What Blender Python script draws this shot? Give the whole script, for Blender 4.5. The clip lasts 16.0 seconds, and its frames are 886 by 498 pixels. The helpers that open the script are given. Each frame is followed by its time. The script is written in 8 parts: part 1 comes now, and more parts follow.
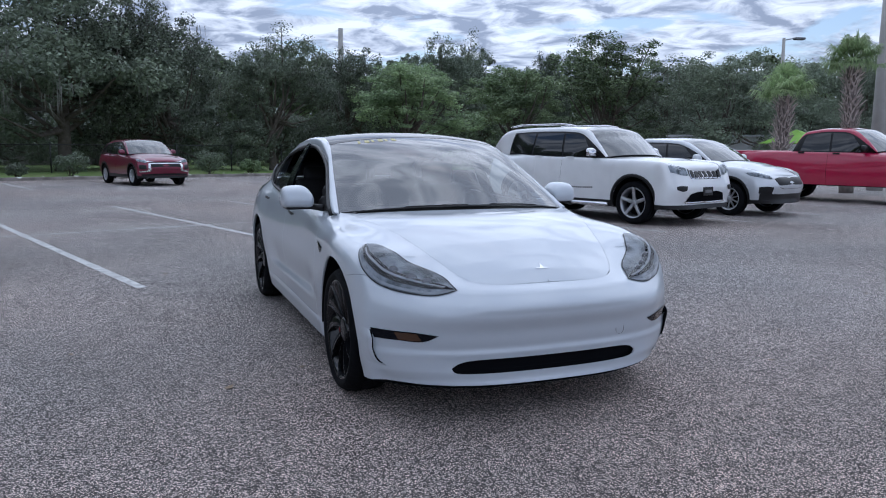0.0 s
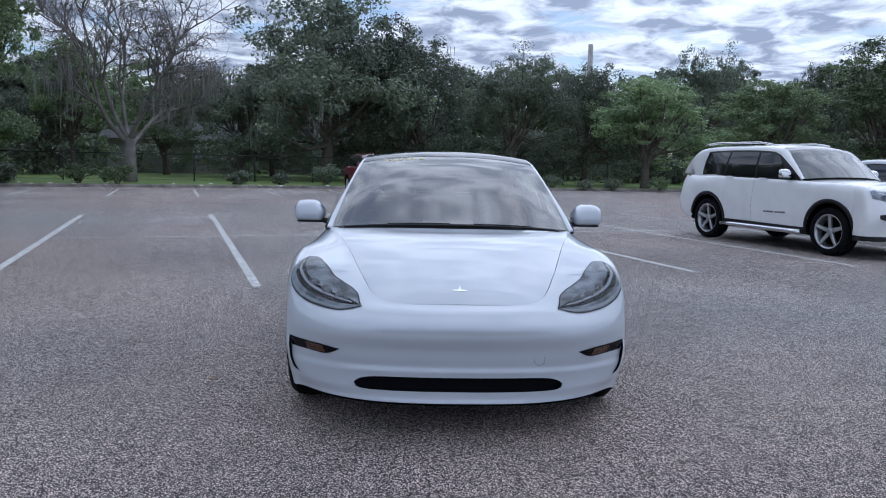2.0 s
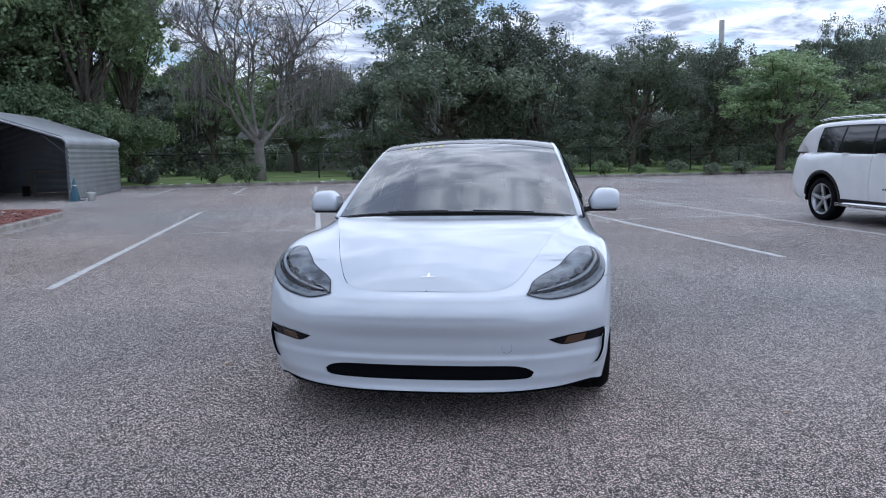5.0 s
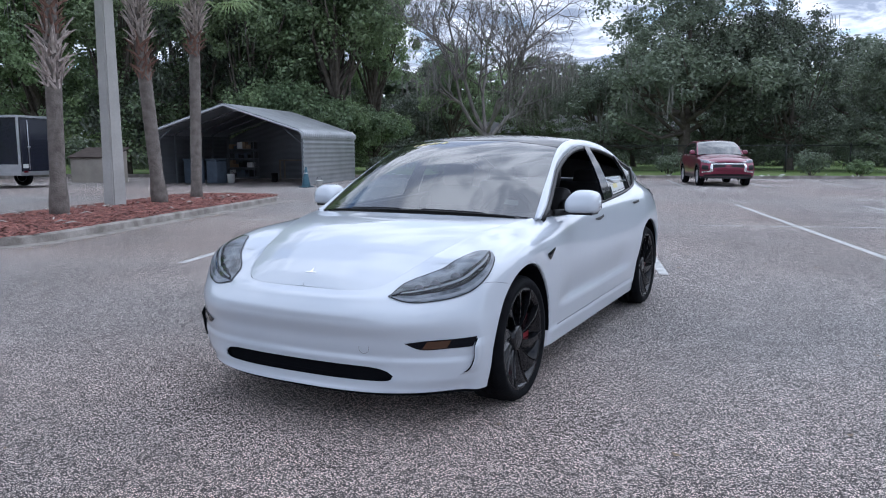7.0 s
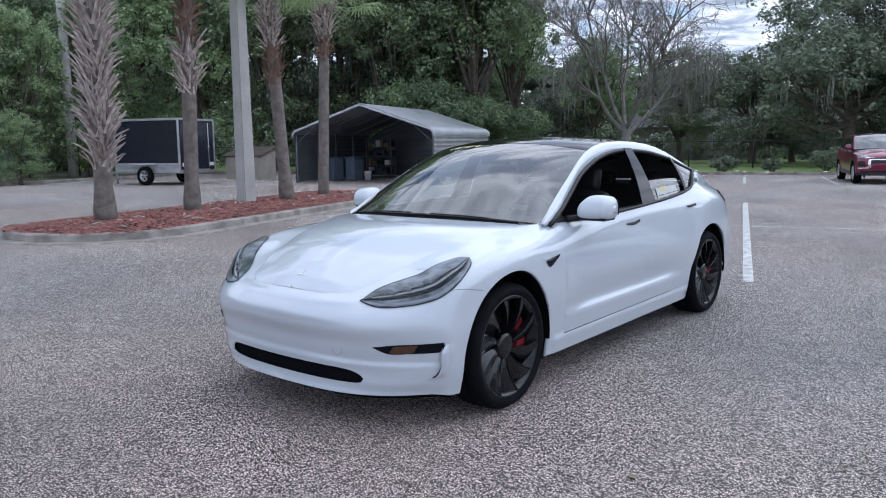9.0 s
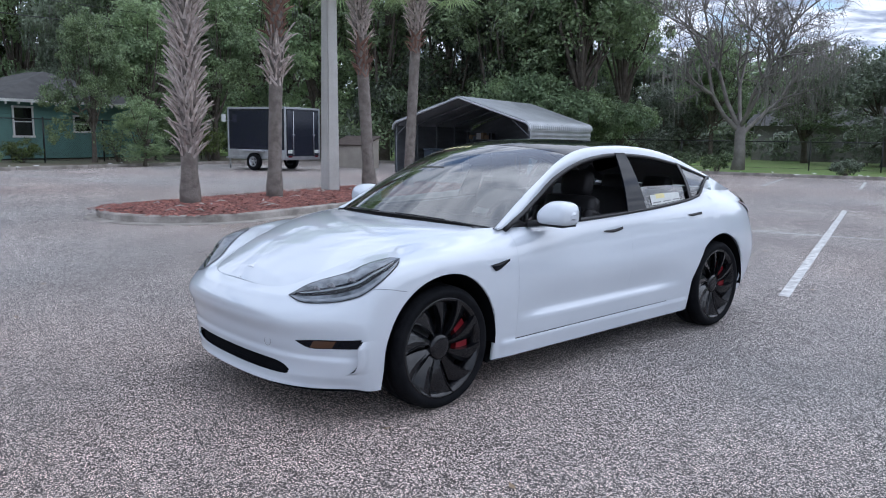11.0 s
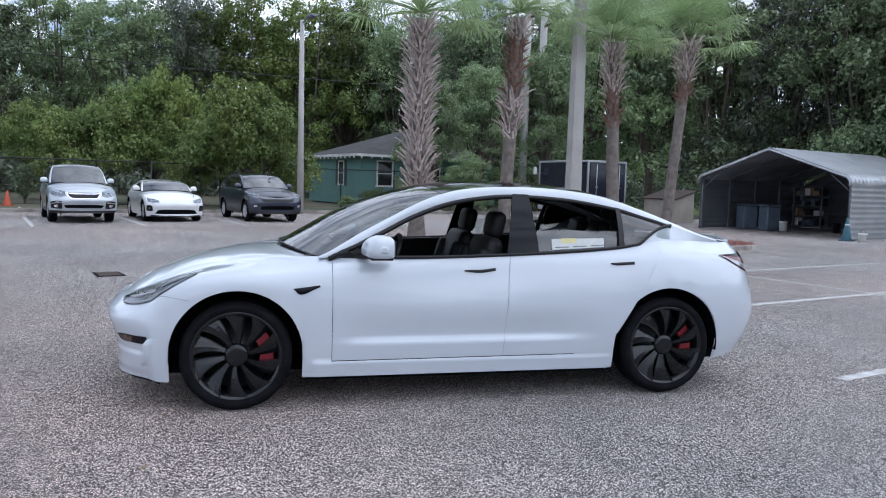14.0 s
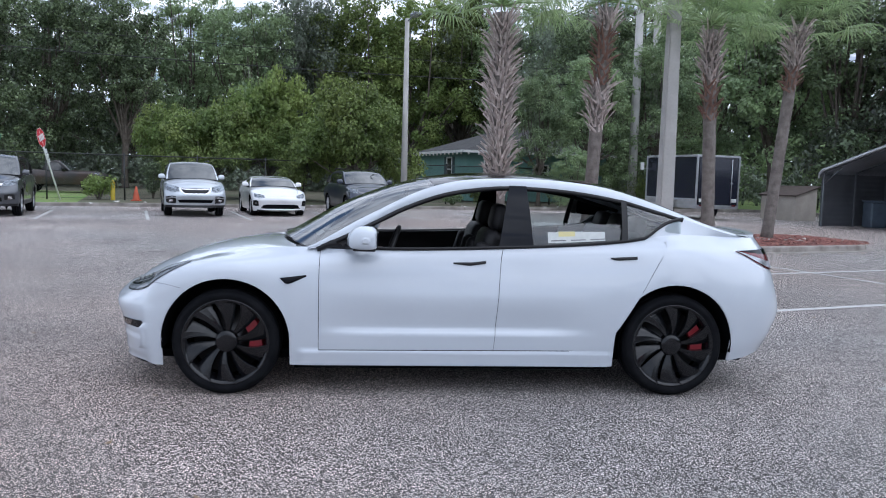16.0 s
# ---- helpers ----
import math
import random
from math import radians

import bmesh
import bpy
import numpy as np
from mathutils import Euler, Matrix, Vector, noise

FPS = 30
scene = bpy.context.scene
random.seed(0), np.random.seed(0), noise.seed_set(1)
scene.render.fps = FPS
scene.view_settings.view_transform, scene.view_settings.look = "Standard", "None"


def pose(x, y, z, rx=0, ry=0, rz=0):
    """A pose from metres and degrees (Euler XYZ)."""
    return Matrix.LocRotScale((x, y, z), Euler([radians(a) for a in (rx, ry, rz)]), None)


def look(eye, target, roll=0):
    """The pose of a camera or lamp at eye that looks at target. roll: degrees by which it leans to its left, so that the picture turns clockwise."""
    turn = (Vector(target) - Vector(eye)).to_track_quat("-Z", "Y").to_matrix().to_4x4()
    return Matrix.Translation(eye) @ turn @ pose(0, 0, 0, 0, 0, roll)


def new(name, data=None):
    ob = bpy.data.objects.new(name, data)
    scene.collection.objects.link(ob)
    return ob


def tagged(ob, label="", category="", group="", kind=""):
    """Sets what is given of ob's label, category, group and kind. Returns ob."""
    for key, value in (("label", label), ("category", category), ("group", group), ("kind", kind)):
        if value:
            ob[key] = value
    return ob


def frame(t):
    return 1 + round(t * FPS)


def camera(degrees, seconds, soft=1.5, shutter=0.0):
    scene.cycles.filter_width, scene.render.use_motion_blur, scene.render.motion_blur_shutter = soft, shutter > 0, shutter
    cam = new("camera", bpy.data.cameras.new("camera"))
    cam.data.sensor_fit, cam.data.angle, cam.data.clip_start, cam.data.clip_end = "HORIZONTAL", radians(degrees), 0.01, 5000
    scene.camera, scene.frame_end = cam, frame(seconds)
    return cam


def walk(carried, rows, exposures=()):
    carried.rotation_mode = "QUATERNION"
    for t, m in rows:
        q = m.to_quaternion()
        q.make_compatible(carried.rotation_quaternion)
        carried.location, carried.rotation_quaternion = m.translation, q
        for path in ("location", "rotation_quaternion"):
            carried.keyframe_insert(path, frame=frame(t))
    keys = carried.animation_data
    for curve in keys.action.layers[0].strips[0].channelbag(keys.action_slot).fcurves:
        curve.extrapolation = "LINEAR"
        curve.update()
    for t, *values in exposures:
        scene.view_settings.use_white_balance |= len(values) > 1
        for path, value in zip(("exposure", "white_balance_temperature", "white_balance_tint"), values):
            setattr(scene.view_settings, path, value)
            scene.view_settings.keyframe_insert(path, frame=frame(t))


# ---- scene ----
cam = camera(60.5, 16.0, 1.05)
PATH = [
    (0, (-1.86, -5.413, 1.313), (-1.13, -3.57, 1.053), 0.3),
    (0.5, (-1.402, -5.596, 1.317), (-0.843, -3.693, 1.063), 0.7),
    (1, (-0.957, -5.695, 1.332), (-0.583, -3.745, 1.089), 1.0),
    (1.5, (-0.568, -5.778, 1.342), (-0.363, -3.802, 1.11), 1.2),
    (2, (-0.22, -5.807, 1.36), (-0.15, -3.822, 1.131), 1.2),
    (2.5, (0.026, -5.794, 1.353), (0.011, -3.808, 1.12), 0.9),
    (3, (0.133, -5.815, 1.356), (0.071, -3.831, 1.112), 0.4),
    (3.5, (0.163, -5.815, 1.362), (0.074, -3.833, 1.105), -0.2),
    (3.7, (0.166, -5.814, 1.365), (0.069, -3.833, 1.104), -0.4),
    (5.8, (1.227, -5.557, 1.319), (0.72, -3.639, 1.066), -1.0),
    (6, (1.421, -5.493, 1.325), (0.846, -3.595, 1.063), -1.0),
    (6.5, (1.904, -5.328, 1.334), (1.153, -3.493, 1.07), -0.7),
    (7, (2.338, -5.128, 1.338), (1.423, -3.369, 1.076), -0.2),
    (7.5, (2.703, -4.914, 1.364), (1.647, -3.236, 1.103), -0.1),
    (8, (2.984, -4.772, 1.379), (1.825, -3.162, 1.12), -0.0),
    (8.5, (3.065, -4.688, 1.382), (1.845, -3.126, 1.119), -0.3),
    (9, (3.066, -4.676, 1.386), (1.82, -3.135, 1.116), -0.7),
    (9.2, (3.077, -4.681, 1.376), (1.82, -3.149, 1.111), -0.9),
    (11.3, (4.004, -3.817, 1.45), (2.478, -2.551, 1.187), 0.5),
    (11.5, (4.16, -3.621, 1.416), (2.591, -2.403, 1.181), 0.2),
    (12, (4.57, -3.174, 1.42), (2.9, -2.095, 1.205), 0.7),
    (12.5, (4.903, -2.701, 1.416), (3.143, -1.772, 1.217), 1.2),
    (13, (5.192, -2.232, 1.416), (3.357, -1.456, 1.234), 1.5),
    (13.5, (5.398, -1.761, 1.403), (3.505, -1.138, 1.232), 1.6),
    (14, (5.565, -1.324, 1.407), (3.63, -0.847, 1.237), 1.6),
    (14.5, (5.636, -0.939, 1.405), (3.674, -0.59, 1.228), 1.6),
    (15, (5.68, -0.643, 1.395), (3.705, -0.39, 1.214), 1.6),
    (15.5, (5.669, -0.506, 1.393), (3.687, -0.312, 1.208), 1.6),
    (16, (5.655, -0.48, 1.395), (3.67, -0.317, 1.208), 1.5),
]
walk(cam, [(t, look(eye, target, roll)) for t, eye, target, roll in PATH], [(0.0, -0.02, 5480, 12.5), (3.5, 0.05, 5480, 12.5), (6.0, 0.34, 5560, 12.5), (9.0, 0.48, 5640, 12), (12.0, 0.56, 5700, 12), (16.0, 0.56, 5730, 12)])

# ---------------------------------------------------------------- light
world = bpy.data.worlds.new("sky")
scene.world = world
world.use_nodes = True
SUN_EL, SUN_AZ = radians(52), radians(25)      # azimuth from +y towards +x


def build_sky():
    nt = world.node_tree
    nt.nodes.clear()
    n, l = nt.nodes.new, nt.links.new
    out, bg = n("ShaderNodeOutputWorld"), n("ShaderNodeBackground")
    sky = n("ShaderNodeTexSky")
    sky.sky_type, sky.sun_disc = "NISHITA", False
    sky.sun_elevation, sky.sun_rotation = SUN_EL, SUN_AZ
    sky.air_density, sky.dust_density = 1.0, 1.0
    # clouds lie in a flat layer: the direction is carried up to it, so that they close up into streaks towards the horizon
    co, sep, lay = n("ShaderNodeTexCoord"), n("ShaderNodeSeparateXYZ"), n("ShaderNodeCombineXYZ")
    l(co.outputs["Generated"], sep.inputs[0])
    up, high = n("ShaderNodeMath"), n("ShaderNodeMath")
    up.operation, high.operation = "MAXIMUM", "ADD"
    up.inputs[1].default_value, high.inputs[1].default_value = 0.0, 0.13
    l(sep.outputs[2], up.inputs[0]); l(up.outputs[0], high.inputs[0])
    for k in (0, 1):
        d = n("ShaderNodeMath"); d.operation = "DIVIDE"
        l(sep.outputs[k], d.inputs[0]); l(high.outputs[0], d.inputs[1]); l(d.outputs[0], lay.inputs[k])
    lay.inputs[2].default_value = 3.7
    big, fine = n("ShaderNodeTexNoise"), n("ShaderNodeTexNoise")
    for node, scale, detail in ((big, 1.9, 8.0), (fine, 4.6, 9.0)):
        node.inputs["Scale"].default_value, node.inputs["Detail"].default_value = scale, detail
        node.inputs["Roughness"].default_value, node.inputs["Distortion"].default_value = 0.56, 0.5
        l(lay.outputs[0], node.inputs["Vector"])
    cover, shade = n("ShaderNodeValToRGB"), n("ShaderNodeValToRGB")
    cover.color_ramp.elements[0].position, cover.color_ramp.elements[1].position = 0.37, 0.46
    shade.color_ramp.elements[0].position, shade.color_ramp.elements[1].position = 0.40, 0.51
    shade.color_ramp.elements[0].color, shade.color_ramp.elements[1].color = (3.6, 4.0, 4.8, 1), (7.3, 7.6, 8.1, 1)
    glow = shade.color_ramp.elements.new(0.60)
    glow.color = (9.8, 10.0, 10.4, 1)
    l(big.outputs["Fac"], cover.inputs[0]); l(fine.outputs["Fac"], shade.inputs[0])
    mix = n("ShaderNodeMix"); mix.data_type = "RGBA"
    # cloud is brighter round the hidden sun
    dot, near, lit = n("ShaderNodeVectorMath"), n("ShaderNodeMapRange"), n("ShaderNodeVectorMath")
    dot.operation, lit.operation, near.interpolation_type = "DOT_PRODUCT", "SCALE", "SMOOTHSTEP"
    dot.inputs[1].default_value = (math.sin(SUN_AZ) * math.cos(SUN_EL), math.cos(SUN_AZ) * math.cos(SUN_EL), math.sin(SUN_EL))
    for k, v in (("From Min", 0.55), ("From Max", 1.0), ("To Min", 0.88), ("To Max", 1.45)):
        near.inputs[k].default_value = v
    l(co.outputs["Generated"], dot.inputs[0]); l(dot.outputs["Value"], near.inputs[0])
    # and where it stands opposite, with the light full on it
    facing, both_ = n("ShaderNodeMapRange"), n("ShaderNodeMath")
    for k, v in (("From Min", 0.35), ("From Max", -0.6), ("To Min", 0.0), ("To Max", 0.55)):
        facing.inputs[k].default_value = v
    l(dot.outputs["Value"], facing.inputs[0]); l(near.outputs[0], both_.inputs[0]); l(facing.outputs[0], both_.inputs[1])
    l(shade.outputs[0], lit.inputs[0]); l(both_.outputs[0], lit.inputs["Scale"])
    l(cover.outputs[0], mix.inputs["Factor"]); l(sky.outputs[0], mix.inputs["A"]); l(lit.outputs[0], mix.inputs["B"])
    l(mix.outputs["Result"], bg.inputs["Color"])
    bg.inputs["Strength"].default_value = 0.10
    l(bg.outputs[0], out.inputs["Surface"])


build_sky()
sun = new("sun", bpy.data.lights.new("sun", "SUN"))
sun.data.energy, sun.data.angle, sun.data.color = 1.0, radians(120), (1.0, 0.97, 0.92)
sun.matrix_world = look((30 * math.sin(SUN_AZ) * math.cos(SUN_EL), 30 * math.cos(SUN_AZ) * math.cos(SUN_EL), 30 * math.sin(SUN_EL)), (0, 0, 0))

# ---------------------------------------------------------------- materials
def material(name, color, rough=0.5, metal=0.0, color2=None, scale=4.0, bump=0.0, bump_scale=40.0, coat=0.0, fine=0.0, rand=0.0, spec=0.5, through_leaf=0.0):
    """Base colour that drifts to color2 at a large scale, fine grain on top, bump, and a spread from object to object."""
    m = bpy.data.materials.new(name)
    m.use_nodes = True
    nt = m.node_tree
    n, l = nt.nodes.new, nt.links.new
    b = nt.nodes["Principled BSDF"]
    b.inputs["Base Color"].default_value = (*color, 1)
    b.inputs["Roughness"].default_value, b.inputs["Metallic"].default_value = rough, metal
    b.inputs["Coat Weight"].default_value, b.inputs["Coat Roughness"].default_value = coat, 0.03
    b.inputs["Specular IOR Level"].default_value = spec
    co = n("ShaderNodeTexCoord").outputs["Object"]
    last = None
    if color2:
        t = n("ShaderNodeTexNoise")
        t.inputs["Scale"].default_value, t.inputs["Detail"].default_value = scale, 6
        l(co, t.inputs["Vector"])
        r = n("ShaderNodeValToRGB")
        r.color_ramp.elements[0].position, r.color_ramp.elements[1].position = 0.35, 0.65
        r.color_ramp.elements[0].color, r.color_ramp.elements[1].color = (*color, 1), (*color2, 1)
        l(t.outputs["Fac"], r.inputs[0])
        last = r.outputs[0]
    if fine or rand:
        h = n("ShaderNodeHueSaturation")
        if last:
            l(last, h.inputs["Color"])
        else:
            h.inputs["Color"].default_value = (*color, 1)
        add = n("ShaderNodeMath"); add.operation = "ADD"
        if fine:
            t = n("ShaderNodeTexNoise")
            t.inputs["Scale"].default_value, t.inputs["Detail"].default_value = scale * 14, 3
            l(co, t.inputs["Vector"])
            k = n("ShaderNodeMapRange")
            k.inputs["To Min"].default_value, k.inputs["To Max"].default_value = -fine, fine
            l(t.outputs["Fac"], k.inputs[0]); l(k.outputs[0], add.inputs[0])
        else:
            add.inputs[0].default_value = 0
        if rand:
            o = n("ShaderNodeObjectInfo")
            g = n("ShaderNodeNewGeometry")
            s = n("ShaderNodeMath"); s.operation = "ADD"
            l(o.outputs["Random"], s.inputs[0]); l(g.outputs["Random Per Island"], s.inputs[1])
            k = n("ShaderNodeMapRange")
            k.inputs["From Max"].default_value = 2.0
            k.inputs["To Min"].default_value, k.inputs["To Max"].default_value = 1 - rand, 1 + rand
            l(s.outputs[0], k.inputs[0]); l(k.outputs[0], add.inputs[1])
        else:
            add.inputs[1].default_value = 1
        l(add.outputs[0], h.inputs["Value"])
        last = h.outputs[0]
    if last:
        l(last, b.inputs["Base Color"])
    if bump:
        t = n("ShaderNodeTexNoise")
        t.inputs["Scale"].default_value, t.inputs["Detail"].default_value = bump_scale, 4
        l(co, t.inputs["Vector"])
        bp = n("ShaderNodeBump")
        bp.inputs["Strength"].default_value, bp.inputs["Distance"].default_value = bump, 0.02
        l(t.outputs["Fac"], bp.inputs["Height"]); l(bp.outputs[0], b.inputs["Normal"])
    if through_leaf:
        # light that passes through the leaf
        tl, mx = n("ShaderNodeBsdfTranslucent"), n("ShaderNodeMixShader")
        tl.inputs[0].default_value = (*color, 1)
        if last:
            l(last, tl.inputs[0])
        mx.inputs[0].default_value = through_leaf
        l(b.outputs[0], mx.inputs[1]); l(tl.outputs[0], mx.inputs[2]); l(mx.outputs[0], nt.nodes["Material Output"].inputs[0])
    return m


def glass(name, tint, gloss=1.0, rough=0.0, ior=1.55):
    """A thin pane: clear tint, with the mirror image that Fresnel gives."""
    m = bpy.data.materials.new(name)
    m.use_nodes = True
    nt = m.node_tree
    nt.nodes.clear()
    n, l = nt.nodes.new, nt.links.new
    out, mix, tr, gl, fr = (n("ShaderNode" + k) for k in ("OutputMaterial", "MixShader", "BsdfTransparent", "BsdfGlossy", "Fresnel"))
    tr.inputs[0].default_value = (*tint, 1)
    gl.inputs["Roughness"].default_value = rough
    gl.inputs["Color"].default_value = (gloss, gloss, gloss, 1)
    fr.inputs[0].default_value = ior
    l(fr.outputs[0], mix.inputs[0]); l(tr.outputs[0], mix.inputs[1]); l(gl.outputs[0], mix.inputs[2]); l(mix.outputs[0], out.inputs[0])
    return m


def asphalt_material():
    m = bpy.data.materials.new("asphalt")
    m.use_nodes = True
    nt = m.node_tree
    n, l = nt.nodes.new, nt.links.new
    b = nt.nodes["Principled BSDF"]
    co = n("ShaderNodeTexCoord").outputs["Object"]
    stone = n("ShaderNodeTexVoronoi")
    stone.inputs["Scale"].default_value = 195.0
    l(co, stone.inputs["Vector"])
    sep = n("ShaderNodeSeparateColor")
    l(stone.outputs["Color"], sep.inputs[0])
    tone = n("ShaderNodeValToRGB")
    tone.color_ramp.interpolation = "LINEAR"
    e = tone.color_ramp.elements
    e[0].position, e[0].color = 0.0, (0.018, 0.0165, 0.0165, 1)
    e[1].position, e[1].color = 1.0, (1.0, 0.95, 0.91, 1)
    for p, c in ((0.40, (0.080, 0.073, 0.070)), (0.62, (0.25, 0.229, 0.219)), (0.77, (0.95, 0.885, 0.85))):
        k = e.new(p)
        k.color = (*c, 1)
    l(sep.outputs[0], tone.inputs[0])
    # tar between the stones
    edge = n("ShaderNodeMapRange")
    edge.inputs["From Min"].default_value, edge.inputs["From Max"].default_value = 0.45, 0.85
    l(stone.outputs["Distance"], edge.inputs[0])
    tar = n("ShaderNodeMix"); tar.data_type = "RGBA"
    tar.inputs["B"].default_value = (0.045, 0.043, 0.042, 1)
    l(edge.outputs[0], tar.inputs["Factor"]); l(tone.outputs[0], tar.inputs["A"])
    # patches of wear, stains and a browner, dusty stretch
    big = n("ShaderNodeTexNoise")
    big.inputs["Scale"].default_value, big.inputs["Detail"].default_value = 0.32, 7
    l(co, big.inputs["Vector"])
    br = n("ShaderNodeMapRange")
    br.inputs["From Min"].default_value, br.inputs["From Max"].default_value = 0.3, 0.7
    br.inputs["To Min"].default_value, br.inputs["To Max"].default_value = 0.84, 1.38
    l(big.outputs["Fac"], br.inputs[0])
    mid = n("ShaderNodeTexNoise")
    mid.inputs["Scale"].default_value, mid.inputs["Detail"].default_value = 5.5, 6
    l(co, mid.inputs["Vector"])
    mr = n("ShaderNodeMapRange")
    mr.inputs["From Min"].default_value, mr.inputs["From Max"].default_value = 0.3, 0.7
    mr.inputs["To Min"].default_value, mr.inputs["To Max"].default_value = 0.88, 1.12
    l(mid.outputs["Fac"], mr.inputs[0])
    mul = n("ShaderNodeMath"); mul.operation = "MULTIPLY"
    l(br.outputs[0], mul.inputs[0]); l(mr.outputs[0], mul.inputs[1])
    hs = n("ShaderNodeHueSaturation")
    l(tar.outputs["Result"], hs.inputs["Color"]); l(mul.outputs[0], hs.inputs["Value"])
    dust = n("ShaderNodeTexNoise")
    dust.inputs["Scale"].default_value, dust.inputs["Detail"].default_value = 0.14, 5
    l(co, dust.inputs["Vector"])
    dr = n("ShaderNodeMapRange")
    dr.inputs["From Min"].default_value, dr.inputs["From Max"].default_value = 0.36, 0.66
    dr.inputs["To Max"].default_value = 0.95
    l(dust.outputs["Fac"], dr.inputs[0])
    dm = n("ShaderNodeMix"); dm.data_type = "RGBA"
    dm.blend_type = "MULTIPLY"
    dm.inputs["B"].default_value = (1.0, 0.87, 0.81, 1)
    l(dr.outputs[0], dm.inputs["Factor"]); l(hs.outputs[0], dm.inputs["A"])
    l(dm.outputs["Result"], b.inputs["Base Color"])
    b.inputs["Roughness"].default_value = 0.82
    bp = n("ShaderNodeBump")
    bp.inputs["Strength"].default_value, bp.inputs["Distance"].default_value = 1.0, 0.008
    bp.invert = True
    l(stone.outputs["Distance"], bp.inputs["Height"]); l(bp.outputs[0], b.inputs["Normal"])
    return m


ASPHALT = asphalt_material()
LINE = material("worn_line_paint", (0.62, 0.62, 0.60), 0.7, color2=(0.36, 0.36, 0.35), scale=9, fine=0.30, bump=0.3, bump_scale=90)
KERB = material("concrete_kerb", (0.36, 0.33, 0.30), 0.85, color2=(0.19, 0.17, 0.15), scale=3.5, fine=0.25, bump=0.4)
CONCRETE = material("concrete_pole", (0.44, 0.43, 0.41), 0.8, color2=(0.36, 0.35, 0.33), scale=1.6, fine=0.1, bump=0.2)
MULCH = material("red_mulch", (0.17, 0.062, 0.048), 0.9, color2=(0.095, 0.043, 0.036), scale=6, fine=0.3, bump=1.0, bump_scale=45)
CHIP = material("mulch_chip", (0.25, 0.10, 0.08), 0.85, color2=(0.15, 0.065, 0.055), scale=8, rand=0.75)
GRASS = material("lawn", (0.12, 0.22, 0.04), 0.9, color2=(0.18, 0.22, 0.075), scale=0.6, fine=0.3, bump=0.8, bump_scale=25)
BLADE = material("grass_blade", (0.10, 0.19, 0.035), 0.8, color2=(0.15, 0.19, 0.06), scale=0.8, rand=0.35)
SOIL = material("soil_and_litter", (0.11, 0.095, 0.065), 0.95, color2=(0.075, 0.085, 0.045), scale=0.3, fine=0.3, bump=0.6, bump_scale=20)
BARK = material("tree_bark", (0.085, 0.07, 0.055), 0.95, color2=(0.14, 0.12, 0.10), scale=5, fine=0.25, bump=0.9, bump_scale=18)
GREYBARK = material("grey_twig_bark", (0.24, 0.222, 0.205), 0.95, color2=(0.15, 0.137, 0.125), scale=3, fine=0.2, bump=0.6, bump_scale=22)
LEAF_DARK = material("oak_leaf", (0.138, 0.170, 0.122), 0.42, color2=(0.185, 0.222, 0.150), scale=0.35, rand=0.85, through_leaf=0.34)
LEAF_MID = material("broad_leaf", (0.180, 0.248, 0.135), 0.44, color2=(0.250, 0.325, 0.160), scale=0.35, rand=0.85, through_leaf=0.36)
LEAF_LIGHT = material("bright_leaf", (0.140, 0.205, 0.060), 0.58, color2=(0.21, 0.26, 0.075), scale=0.4, rand=0.85, through_leaf=0.38)
MOSS = material("spanish_moss", (0.20, 0.20, 0.17), 0.95, color2=(0.14, 0.142, 0.12), scale=0.8, rand=0.3)
PALM_LEAF = material("palm_leaf", (0.24, 0.34, 0.15), 0.42, color2=(0.32, 0.41, 0.21), scale=1.0, rand=0.5, through_leaf=0.5)
PALM_TRUNK = material("palm_trunk", (0.20, 0.175, 0.158), 0.92, color2=(0.12, 0.102, 0.09), scale=7, fine=0.25, bump=0.9, bump_scale=30)
PALM_BOOT = material("palm_boot_grey", (0.45, 0.395, 0.365), 0.9, color2=(0.20, 0.162, 0.142), scale=6, rand=0.6)
PALM_BOOT_RED = material("palm_boot_brown", (0.20, 0.115, 0.085), 0.9, color2=(0.12, 0.07, 0.055), scale=5, rand=0.35)
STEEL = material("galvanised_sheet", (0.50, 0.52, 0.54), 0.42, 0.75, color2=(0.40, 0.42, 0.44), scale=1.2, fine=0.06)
# darker than STEEL: the carport's dim inside is put into this colour
STEEL_DIM = material("grey_sheet_dimmed", (0.16, 0.17, 0.185), 0.5, 0.4, color2=(0.125, 0.133, 0.145), scale=1.0, fine=0.06)
BLACKPOST = material("black_fence_metal", (0.02, 0.022, 0.022), 0.5, 0.3, color2=(0.03, 0.03, 0.03), scale=3)
MESHWIRE = material("chain_link_wire", (0.05, 0.055, 0.055), 0.5, 0.6)
TRIM = material("black_trim", (0.009, 0.009, 0.010), 0.4, spec=0.3, color2=(0.013, 0.013, 0.014), scale=6)
GLOSSBLACK = material("gloss_black", (0.003, 0.004, 0.007), 0.06, spec=0.18)
RUBBER = material("tyre_rubber", (0.005, 0.0055, 0.007), 0.7, spec=0.06, color2=(0.009, 0.0095, 0.011), scale=14, bump=0.2, bump_scale=60)
DARKRIM = material("grey_alloy", (0.004, 0.0045, 0.006), 0.16, 0.0, color2=(0.006, 0.0065, 0.008), scale=9, spec=0.45)
SILVERRIM = material("silver_alloy", (0.50, 0.51, 0.53), 0.3, 0.85, color2=(0.40, 0.41, 0.43), scale=9)
DISC = material("brake_disc", (0.07, 0.07, 0.072), 0.4, 0.9)
CALIPER = material("red_caliper", (0.19, 0.004, 0.010), 0.45)
CHROME = material("chrome", (0.75, 0.75, 0.77), 0.12, 1.0)
